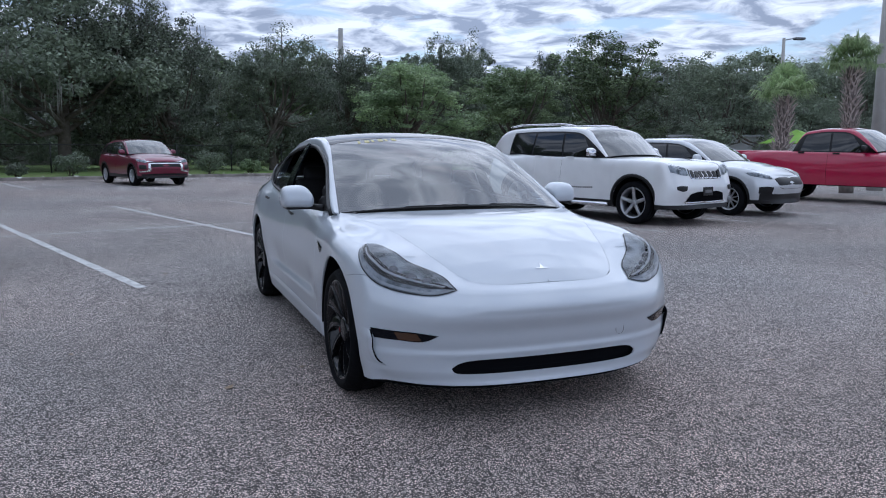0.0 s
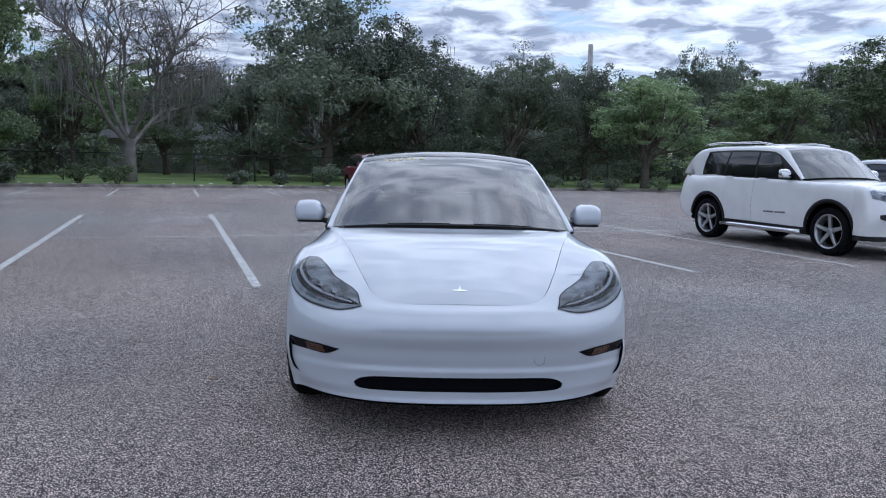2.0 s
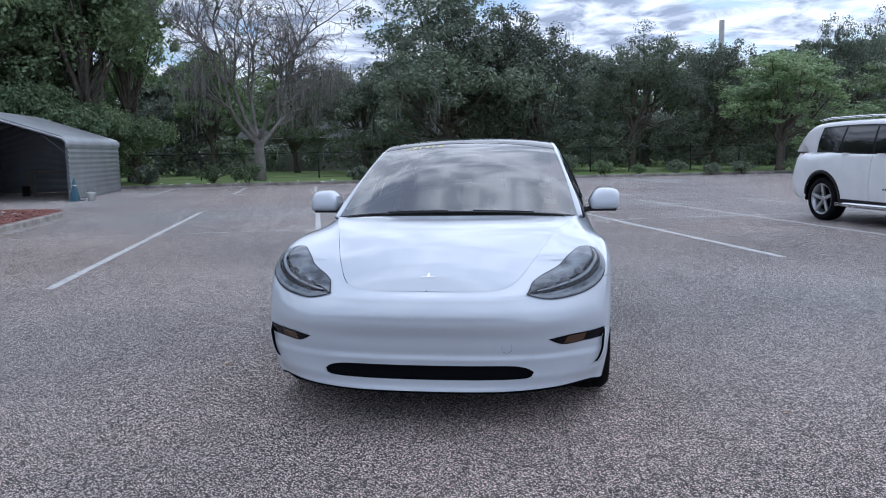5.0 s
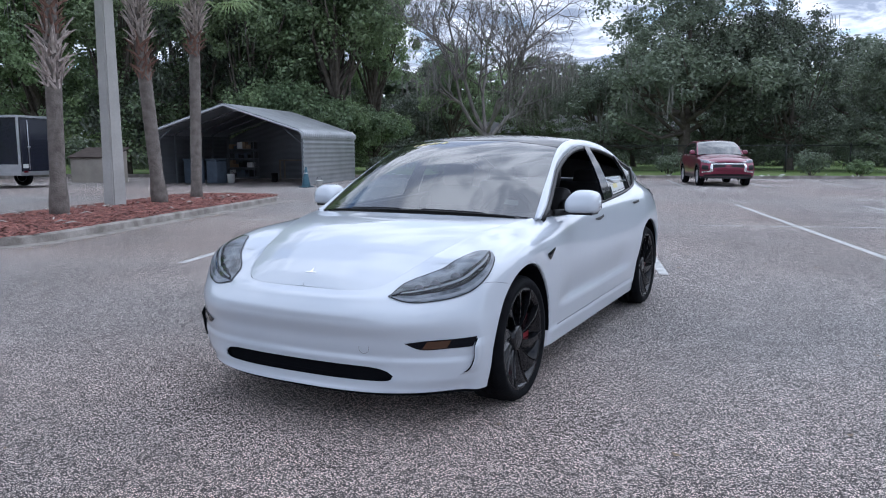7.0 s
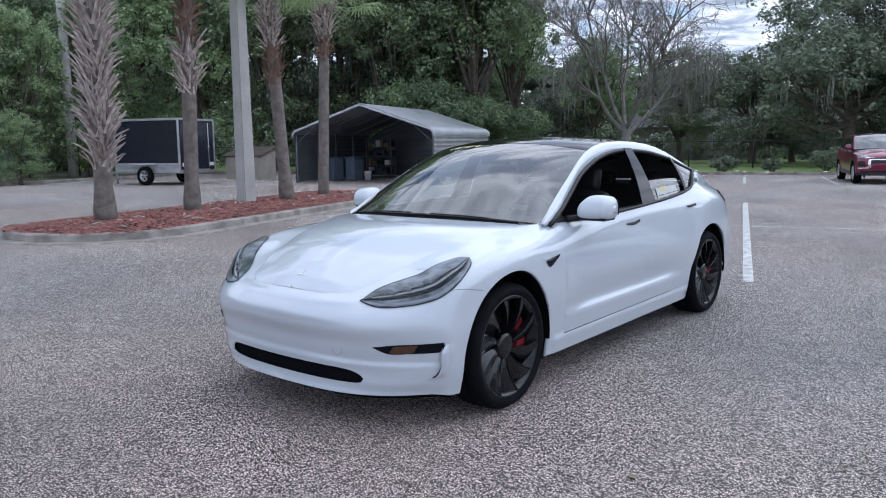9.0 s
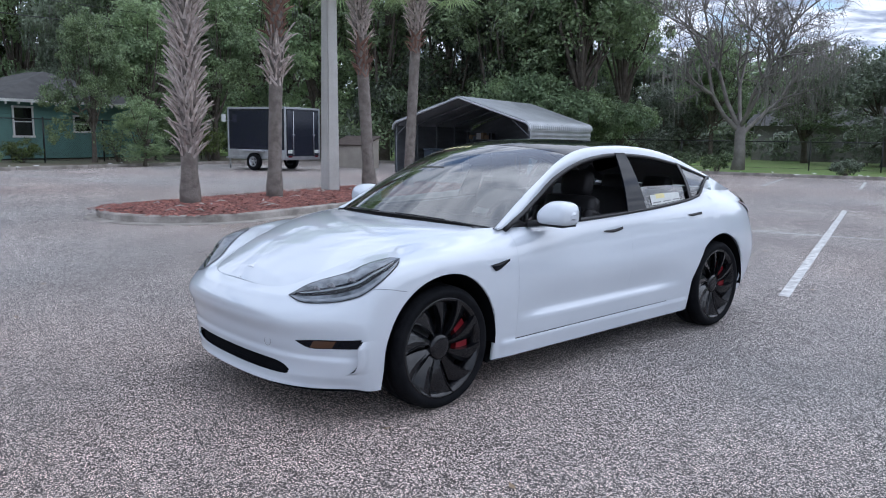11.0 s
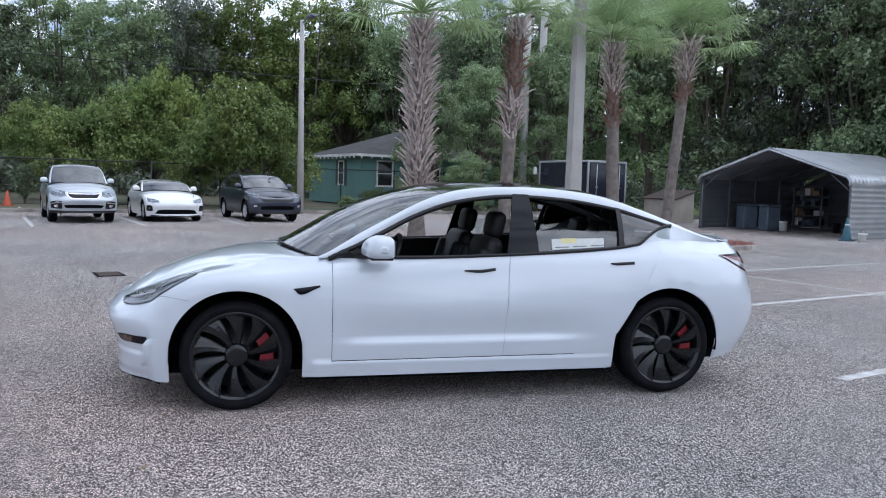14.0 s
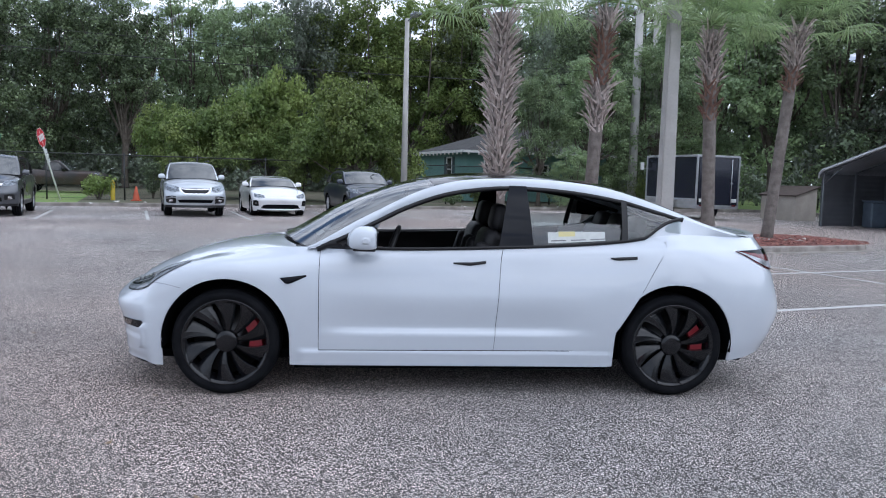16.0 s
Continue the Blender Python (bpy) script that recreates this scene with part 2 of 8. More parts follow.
UNDER = material("dark_underbody", (0.004, 0.0045, 0.006), 0.9, spec=0.05, color2=(0.006, 0.0065, 0.008), scale=5)
LEATHER = material("black_leather", (0.012, 0.012, 0.014), 0.5, spec=0.3, color2=(0.018, 0.017, 0.018), scale=12, bump=0.15, bump_scale=90)
HEADLINER = material("grey_lining", (0.20, 0.20, 0.205), 0.9, color2=(0.16, 0.16, 0.165), scale=8)
WHITEPAINT = material("white_car_paint", (0.52, 0.56, 0.61), 0.32, coat=1.0, color2=(0.505, 0.545, 0.595), scale=2, spec=0.3, bump=0.05, bump_scale=5)
WHITEPAINT.node_tree.nodes["Principled BSDF"].inputs["Coat IOR"].default_value = 1.7
LAMPBODY = material("lamp_housing", (0.07, 0.08, 0.09), 0.3, color2=(0.46, 0.485, 0.52), scale=13)
LAMPSTRIP = material("lamp_strip", (0.48, 0.49, 0.52), 0.35, color2=(0.36, 0.37, 0.39), scale=30)
DARKCHROME = material("dark_chrome", (0.16, 0.16, 0.17), 0.2, 0.9)
AMBER = material("amber_lens", (0.055, 0.022, 0.008), 0.2, coat=0.5)
REDLENS = material("red_lens", (0.12, 0.005, 0.010), 0.15, coat=0.4)
PAPER = material("paper_sticker", (0.56, 0.58, 0.56), 0.7, color2=(0.50, 0.52, 0.50), scale=30)
YELLOWPAPER = material("yellow_marker", (0.62, 0.56, 0.26), 0.6, color2=(0.56, 0.51, 0.26), scale=20)
CLEAR = glass("clear_window_glass", (0.66, 0.73, 0.73), ior=1.8)
WINDSCREEN = glass("windscreen_glass", (0.30, 0.37, 0.37), ior=2.2)
ROOFGLASS = glass("dark_roof_glass", (0.05, 0.05, 0.055))
LENS = glass("headlamp_lens", (0.84, 0.87, 0.90), ior=1.38)
TINT = material("tinted_glass", (0.010, 0.011, 0.012), 0.04, spec=0.7, coat=0.3)

# ---------------------------------------------------------------- mesh helpers
def group_of(name, m=None):
    ob = new(name)
    ob.empty_display_size = 0.2
    if m is not None:
        ob.matrix_world = m
    return ob


def mesh_data(name, verts, faces, mat, smooth=True):
    me = bpy.data.meshes.new(name)
    me.from_pydata([tuple(map(float, v)) for v in verts], [], [tuple(map(int, f)) for f in faces])
    for one in mat if isinstance(mat, (list, tuple)) else [mat]:
        me.materials.append(one)
    if smooth:
        me.polygons.foreach_set("use_smooth", [True] * len(me.polygons))
    me.update()
    return me


def piece(name, verts, faces, mat, parent=None, label="", smooth=True, thick=0.0):
    """One mesh object, under parent where there is one. thick: metres of depth given to a sheet."""
    ob = new(name, mesh_data(name, verts, faces, mat, smooth))
    if parent:
        ob.parent = parent
    if thick:
        s = ob.modifiers.new("depth", "SOLIDIFY")
        s.thickness, s.offset = thick, -1.0
    return tagged(ob, label) if label else ob


def part(name, bm, mat, parent, label="", smooth=False):
    me = bpy.data.meshes.new(name)
    bm.to_mesh(me)
    bm.free()
    me.materials.append(mat)
    if smooth:
        me.polygons.foreach_set("use_smooth", [True] * len(me.polygons))
    ob = new(name, me)
    if parent:
        ob.parent = parent
    return tagged(ob, label) if label else ob


def grid_faces(n, m, wrap=False):
    return [(i * m + j, i * m + (j + 1) % m, (i + 1) * m + (j + 1) % m, (i + 1) * m + j) for i in range(n - 1) for j in range(m if wrap else m - 1)]


GLASSES = {m.name for m in (CLEAR, WINDSCREEN, ROOFGLASS, LENS)}      # panes whose faces must point outwards


def sheet(name, P, mat, parent=None, label="", thick=0.0, flip=False):
    P = np.asarray(P, float)
    n, m = P.shape[:2]
    f = grid_faces(n, m)
    if mat.name in GLASSES and n > 1 and m > 1:
        out = np.cross(P[0, 1:] - P[0, :-1], P[1, :-1] - P[0, :-1]).sum(0) + np.cross(P[n // 2, 1:] - P[n // 2, :-1], P[n // 2 - 1, :-1] - P[n // 2, :-1]).sum(0) * (-1 if n > 2 else 0)
        flip = bool((out * (P.mean((0, 1)) - (0, 0, .5)) * (1, .4, 1)).sum() < 0)
    if flip:
        f = [q[::-1] for q in f]
    ob = piece(name, P.reshape(-1, 3), f, mat, parent, label, True, thick)
    if thick:
        rim = np.zeros((n, m), int)
        rim[0], rim[-1], rim[:, 0], rim[:, -1] = 1, 1, 1, 1
        rim = rim.ravel()
        for e in ob.data.edges:
            a, b = e.vertices
            if rim[a] and rim[b]:
                e.use_edge_sharp = True
    return ob


def both(name, P, mat, parent, label="", thick=0.0, flip=False):
    """A sheet on the car's left side and its mirror image on the right."""
    Q = np.array(P, float)
    a = sheet(name, Q, mat, parent, label, thick, flip)
    Q[..., 0] *= -1
    return a, sheet(name, Q, mat, parent, label, thick, not flip)


def boxed(bm, size, at=(0, 0, 0), turn=None, bevel=0.0):
    """Adds a box with softened edges to bm."""
    m = Matrix.Translation(at) @ (turn.to_4x4() if turn else Matrix()) @ Matrix.Diagonal((*size, 1))
    made = bmesh.ops.create_cube(bm, size=1, matrix=m)["verts"]
    if bevel:
        edges = {e for v in made for e in v.link_edges}
        bmesh.ops.bevel(bm, geom=list(edges), offset=bevel, segments=2, profile=0.5, affect="EDGES")
    return bm


def box_piece(name, size, at, mat, parent=None, label="", bevel=0.01, turn=None):
    return part(name, boxed(bmesh.new(), size, at, turn, bevel), mat, parent, label)


def lathe(profile, n=40, axis="x"):
    """Rings of (along, radius) about the axis. Returns verts, faces."""
    v, k = [], len(profile)
    for i in range(n):
        a = 2 * math.pi * i / n
        c, s = math.cos(a), math.sin(a)
        for h, r in profile:
            v.append((h, r * c, r * s) if axis == "x" else (r * c, r * s, h))
    f = [(i * k + j, i * k + j + 1, (i + 1) % n * k + j + 1, (i + 1) % n * k + j) for i in range(n) for j in range(k - 1)]
    return v, f


def tube(points, radii, n=8, cap=True):
    """A round bar along points, with a radius at each. Returns verts, faces."""
    P = [Vector(p) for p in points]
    radii = radii if isinstance(radii, (list, tuple, np.ndarray)) else [radii] * len(P)
    v, f = [], []
    side = None
    for i, p in enumerate(P):
        d = (P[min(i + 1, len(P) - 1)] - P[max(i - 1, 0)]).normalized()
        if side is None:
            side = d.orthogonal().normalized()
        side = (side - d * side.dot(d)).normalized()
        up = d.cross(side)
        for j in range(n):
            a = 2 * math.pi * j / n
            v.append(p + (side * math.cos(a) + up * math.sin(a)) * float(radii[i]))
    f = grid_faces(len(P), n, True)
    if cap:
        f += [tuple(range(n))[::-1], tuple(range((len(P) - 1) * n, len(P) * n))]
    return v, f


def merged(*some):
    v, f = [], []
    for a, b in some:
        o = len(v)
        v += list(a)
        f += [tuple(i + o for i in q) for q in b]
    return v, f


def spline(points, t):
    """Catmull-Rom through points (rows), at t = 0 .. rows - 1. Works on arrays of t."""
    P = np.asarray(points, float)
    t = np.clip(np.asarray(t, float), 0, len(P) - 1)
    i = np.minimum(t.astype(int), len(P) - 2)
    u = (t - i)[..., None]
    p1, p2 = P[i], P[i + 1]
    p0 = np.where((i > 0)[..., None], P[np.maximum(i - 1, 0)], 2 * p1 - p2)
    p3 = np.where((i < len(P) - 2)[..., None], P[np.minimum(i + 2, len(P) - 1)], 2 * p2 - p1)
    return 0.5 * (2 * p1 + (p2 - p0) * u + (2 * p0 - 5 * p1 + 4 * p2 - p3) * u**2 + (3 * p1 - p0 - 3 * p2 + p3) * u**3)


def curve(keys, x):
    """A smooth value at x through (x, value) keys."""
    k = np.asarray(keys, float)
    i = np.interp(x, k[:, 0], np.arange(len(k)))
    return spline(k[:, 1:2], i)[..., 0]


# plan axes of the car park: u along the rows, v across them
UA = radians(17.5)


def uv(u, v, z=0.0):
    return (u * math.cos(UA) - v * math.sin(UA), u * math.sin(UA) + v * math.cos(UA), z)

# ---------------------------------------------------------------- ground
def slab(name, corners, z0, z1, mat, label="", bevel=0.0, kind="structure"):
    """A flat slab over a plan polygon, from z0 up to z1."""
    bm = bmesh.new()
    f = bm.faces.new([bm.verts.new((x, y, z0)) for x, y, *_ in corners])
    f.normal_update()
    if f.normal.z < 0:
        f.normal_flip()
    top = bmesh.ops.extrude_face_region(bm, geom=[f])["geom"]
    bmesh.ops.translate(bm, vec=(0, 0, z1 - z0), verts=[g for g in top if isinstance(g, bmesh.types.BMVert)])
    bmesh.ops.recalc_face_normals(bm, faces=bm.faces)
    if bevel:
        bmesh.ops.bevel(bm, geom=[e for e in bm.edges if all(v.co.z > z1 - 1e-4 for v in e.verts)], offset=bevel, segments=3, affect="EDGES", profile=0.5)
    return tagged(part(name, bm, mat, None), label, name.split("_")[0], kind=kind)


V_KERB, U_KERB, V_FENCE, U_FENCE = 29.2, -25.8, 35.2, -29.8
U_EAST, V_SOUTH = 46.0, -45.0


def rect(u0, v0, u1, v1):
    return [uv(u0, v0), uv(u1, v0), uv(u1, v1), uv(u0, v1)]


ground = slab("ground", [(-900, -900), (900, -900), (900, 900), (-900, 900)], -0.6, -0.06, SOIL, "bare soil and leaf litter under the trees")
pavement = slab("pavement", rect(U_KERB, V_SOUTH, U_EAST, V_KERB), -0.3, 0.0, ASPHALT, "worn grey asphalt car park with pale stones")
lawn_n = slab("lawn", rect(U_KERB - 60, V_KERB + 0.16, U_EAST + 60, V_KERB + 45), -0.3, 0.09, GRASS, "patchy green lawn behind the kerb")
lawn_w = slab("lawn", rect(U_KERB - 60, V_SOUTH - 40, U_KERB - 0.16, V_KERB + 0.15), -0.3, 0.09, SOIL, "bare earth and leaf litter beside the car park")
verge = slab("lawn", rect(U_KERB - 17, -16, U_KERB - 0.3, -4.2), -0.2, 0.095, GRASS, "green verge behind the west fence")


def kerb_run(a, b, name="kerb"):
    """A straight kerb with joints every three metres, from a to b in plan."""
    a, b = Vector(a), Vector(b)
    long = (b - a).length
    d = (b - a).normalized()
    side = Vector((-d.y, d.x, 0))
    root = group_of(name)
    tagged(root, "low pale concrete kerb along the car park", "kerb", kind="structure")
    n = max(1, round(long / 3.0))
    step = long / n
    bm = bmesh.new()
    boxed(bm, (step - 0.012, 0.15, 0.42), (0, 0, -0.08), None, 0.018)
    first = part("kerb_stone", bm, KERB, root)
    turn = Matrix(((d.x, side.x, 0), (d.y, side.y, 0), (0, 0, 1))).to_4x4()
    for i in range(n):
        ob = first if i == 0 else new("kerb_stone", first.data)
        ob.parent = root
        ob.matrix_world = Matrix.Translation(a + d * (i + 0.5) * step) @ turn
    return root


kerb_run(uv(U_KERB, V_KERB + 0.08), uv(U_EAST, V_KERB + 0.08), "kerb_north")
kerb_run(uv(U_KERB - 0.08, V_SOUTH), uv(U_KERB - 0.08, V_KERB + 0.155), "kerb_west")

# ---------------------------------------------------------------- painted bays
lines = group_of("bay_lines")
tagged(lines, "worn white parking bay lines on asphalt", "bay lines", kind="structure")


def stripe(u0, v0, u1, v1, w=0.10):
    d = Vector((u1 - u0, v1 - v0))
    n = max(2, int(d.length / 0.5))
    d.normalize()
    s = Vector((-d.y, d.x)) * w / 2
    rows = []
    for i in range(n + 1):
        k = i / n
        p = Vector((u0 + (u1 - u0) * k, v0 + (v1 - v0) * k))
        wob = 0.006 * math.sin(i * 1.7 + u0 * 3)
        rows.append([uv(*(p - s * (1 + wob)), 0.004), uv(*(p + s * (1 - wob)), 0.004)])
    return sheet("line", rows, LINE, lines, flip=True)


V_SPINE = 8.1
for u in (-3.92, -1.15, 1.62, 4.40, 7.16, 9.92, 12.68, 15.44, 18.2):
    stripe(u, 2.66, u, 13.3)
stripe(-6.3, V_SPINE, 21.0, V_SPINE, 0.08)
for u in (-7.0, -4.05, -1.2, 1.62, 4.40, 7.16, 9.92, 12.68, 15.44):
    stripe(u, 21.8, u, 27.3)
for v in (-10.4, -7.5, -4.65, -1.8, 1.03, 3.95, 6.8, 9.6, 12.4, 15.2):
    stripe(-17.6, v, -22.7, v)

# ---------------------------------------------------------------- planted island
def island_outline(grow):
    u0, u1, v0, v1, r = -10.05 - grow, -6.85 + grow, 2.95 - grow, 14.0 + grow, 1.58 + grow
    pts = []
    for cu, cv, a0 in ((u1 - r, v0 + r, -90), (u1 - r, v1 - r, 0), (u0 + r, v1 - r, 90), (u0 + r, v0 + r, 180)):
        for i in range(9):
            a = radians(a0 + i * 11.25)
            pts.append((cu + r * math.cos(a), cv + r * math.sin(a)))
    return pts


def build_island():
    root = group_of("planted_island")
    tagged(root, "kerbed island of red mulch with palms", "planting island", kind="structure")
    ring = [(0.22, 0.004), (0.20, 0.015), (0.02, 0.02), (0.012, 0.115), (-0.012, 0.135), (-0.13, 0.135), (-0.145, 0.12), (-0.145, -0.1)]
    loops = [island_outline(g) for g, z in ring]
    n = len(loops[0])
    v = [uv(*loops[k][i], z) for k, (g, z) in enumerate(ring) for i in range(n)]
    f = [(k * n + i, k * n + (i + 1) % n, (k + 1) * n + (i + 1) % n, (k + 1) * n + i) for k in range(len(ring) - 1) for i in range(n)]
    piece("kerb_ring", v, f, KERB, root, "pale concrete kerb with a gutter lip", smooth=False)
    # a mounded bed of mulch
    rng = random.Random(5)
    c = (-8.45, 8.24)
    rows = []
    edge = island_outline(-0.14)
    for k in range(9):
        s = k / 8
        row = []
        for i in range(n + 1):
            u, w = edge[i % n]
            x, y = c[0] + (u - c[0]) * s, c[1] + (w - c[1]) * s
            row.append(uv(x, y, 0.09 + 0.07 * (1 - s**3) + 0.02 * noise.noise((x * 1.3, y * 1.3, 0))))
        rows.append(row)
    sheet("mulch_bed", rows, MULCH, root, "red-brown wood mulch")
    # loose chips lying on it and over the kerb
    V, F = [], []
    for i in range(7600):
        x, y = rng.uniform(-9.95, -6.95), rng.uniform(3.05, 13.9)
        dx = max(abs(x - c[0]) - (1.6 - 1.44), 0) / 1.44
        dy = max(abs(y - 8.475) - (5.525 - 1.44), 0) / 1.44
        s = math.hypot(dx, dy)
        if s > (1.0 if i % 9 else 1.06):
            continue
        z = 0.105 + 0.07 * (1 - s**3) + rng.random() * 0.02 if s < 0.93 else 0.145
        X, Y, _ = uv(x, y)
        a, lo, wi = rng.random() * 6.28, rng.uniform(0.025, 0.075), rng.uniform(0.008, 0.022)
        dx, dy, o = math.cos(a), math.sin(a), len(V)
        t = rng.uniform(-0.3, 0.3)
        V += [(X + dx * lo - dy * wi, Y + dy * lo + dx * wi, z + lo * t), (X - dx * lo - dy * wi, Y - dy * lo + dx * wi, z - lo * t),
              (X - dx * lo + dy * wi, Y - dy * lo - dx * wi, z - lo * t), (X + dx * lo + dy * wi, Y + dy * lo - dx * wi, z + lo * t), (X, Y, z + 0.013)]
        F += [(o, o + 1, o + 4), (o + 1, o + 2, o + 4), (o + 2, o + 3, o + 4), (o + 3, o, o + 4)]
    tagged(piece("mulch_chips", V, F, CHIP, None, smooth=False), "loose red-brown bark chips on the island", "mulch", kind="stuff")
    # pale dry husks and frond stubs on the bed
    V, F = [], []
    for i in range(46):
        u, w = rng.uniform(-9.8, -7.2), rng.uniform(3.4, 13.4)
        X, Y, _ = uv(u, w)
        a, lo, wi = rng.random() * 6.28, rng.uniform(0.06, 0.2), rng.uniform(0.02, 0.05)
        dx, dy, o = math.cos(a), math.sin(a), len(V)
        z = 0.175
        V += [(X + dx * lo, Y + dy * lo, z), (X - dy * wi, Y + dx * wi, z + 0.03), (X - dx * lo, Y - dy * lo, z), (X + dy * wi, Y - dx * wi, z + 0.03), (X, Y, z + 0.05)]
        F += [(o, o + 1, o + 4), (o + 1, o + 2, o + 4), (o + 2, o + 3, o + 4), (o + 3, o, o + 4)]
    tagged(piece("dry_husks", V, F, PALM_BOOT, None, smooth=False), "pale dry palm husks fallen on the mulch", "husks", kind="stuff")


build_island()


# ---------------------------------------------------------------- fences
def fence(name, a, b, height, label, mesh=True, step=3.0, wire=0.11):
    a, b = Vector(a), Vector(b)
    root = group_of(name)
    tagged(root, label, "fence", kind="structure")
    long = (b - a).length
    d = (b - a).normalized()
    n = round(long / step)
    v, f = tube([(0, 0, -0.2), (0, 0, height + 0.05)], 0.035, 8)
    cv, cf = lathe([(height + 0.05, 0.043), (height + 0.085, 0.03), (height + 0.10, 0.001)], 8, "z")
    first = piece("post", *merged((v, f), (cv, cf)), BLACKPOST, root)
    for i in range(n + 1):
        ob = first if i == 0 else new("post", first.data)
        ob.parent = root
        ob.matrix_world = Matrix.Translation(a + d * long * i / n)
    up = Vector((0, 0, 1))
    piece("rail", *tube([a + up * height, b + up * height], 0.024, 8), BLACKPOST, root)
    piece("bottom_wire", *tube([a + up * 0.08, b + up * 0.08], 0.006, 5), BLACKPOST, root)
    if mesh:
        V, F = [], []
        k = int(long / wire)
        w = 0.0022
        rise = height - 0.1
        for sgn in (1, -1):
            for i in range(-int(rise / wire), k + 1) if sgn > 0 else range(0, k + 1 + int(rise / wire)):
                s0, s1 = i * wire, i * wire + sgn * rise
                z0, z1 = 0.06, 0.06 + rise
                lo, hi = (s0, s1)
                # keep the wire within the run
                def cut(s, z, so, zo, edge):
                    q = (edge - s) / (so - s)
                    return edge, z + (zo - z) * q
                if min(lo, hi) < 0:
                    if lo < 0: lo, z0 = cut(lo, z0, hi, z1, 0)
                    else: hi, z1 = cut(hi, z1, lo, z0, 0)
                if max(lo, hi) > long:
                    if hi > long: hi, z1 = cut(hi, z1, lo, z0, long)
                    else: lo, z0 = cut(lo, z0, hi, z1, long)
                p, q = a + d * lo + up * z0, a + d * hi + up * z1
                side = Vector((-d.y, d.x, 0)) * w
                perp = (q - p).normalized().cross(side.normalized()) * w
                o = len(V)
                V += [p + perp, p - perp * 0.5 + side, p - perp * 0.5 - side, q + perp, q - perp * 0.5 + side, q - perp * 0.5 - side]
                F += [(o, o + 1, o + 4, o + 3), (o + 1, o + 2, o + 5, o + 4), (o + 2, o, o + 3, o + 5)]
        tagged(piece("chain_link", V, F, MESHWIRE, root, smooth=False), kind="stuff")
    return root


fence("fence_north", uv(-34, V_FENCE, 0.09), uv(44, V_FENCE, 0.09), 1.35, "low black chain-link fence behind the lawn")
fence("fence_west", uv(U_FENCE, -32, 0.09), uv(U_FENCE, 24, 0.09), 1.9, "tall black chain-link fence beside the street")


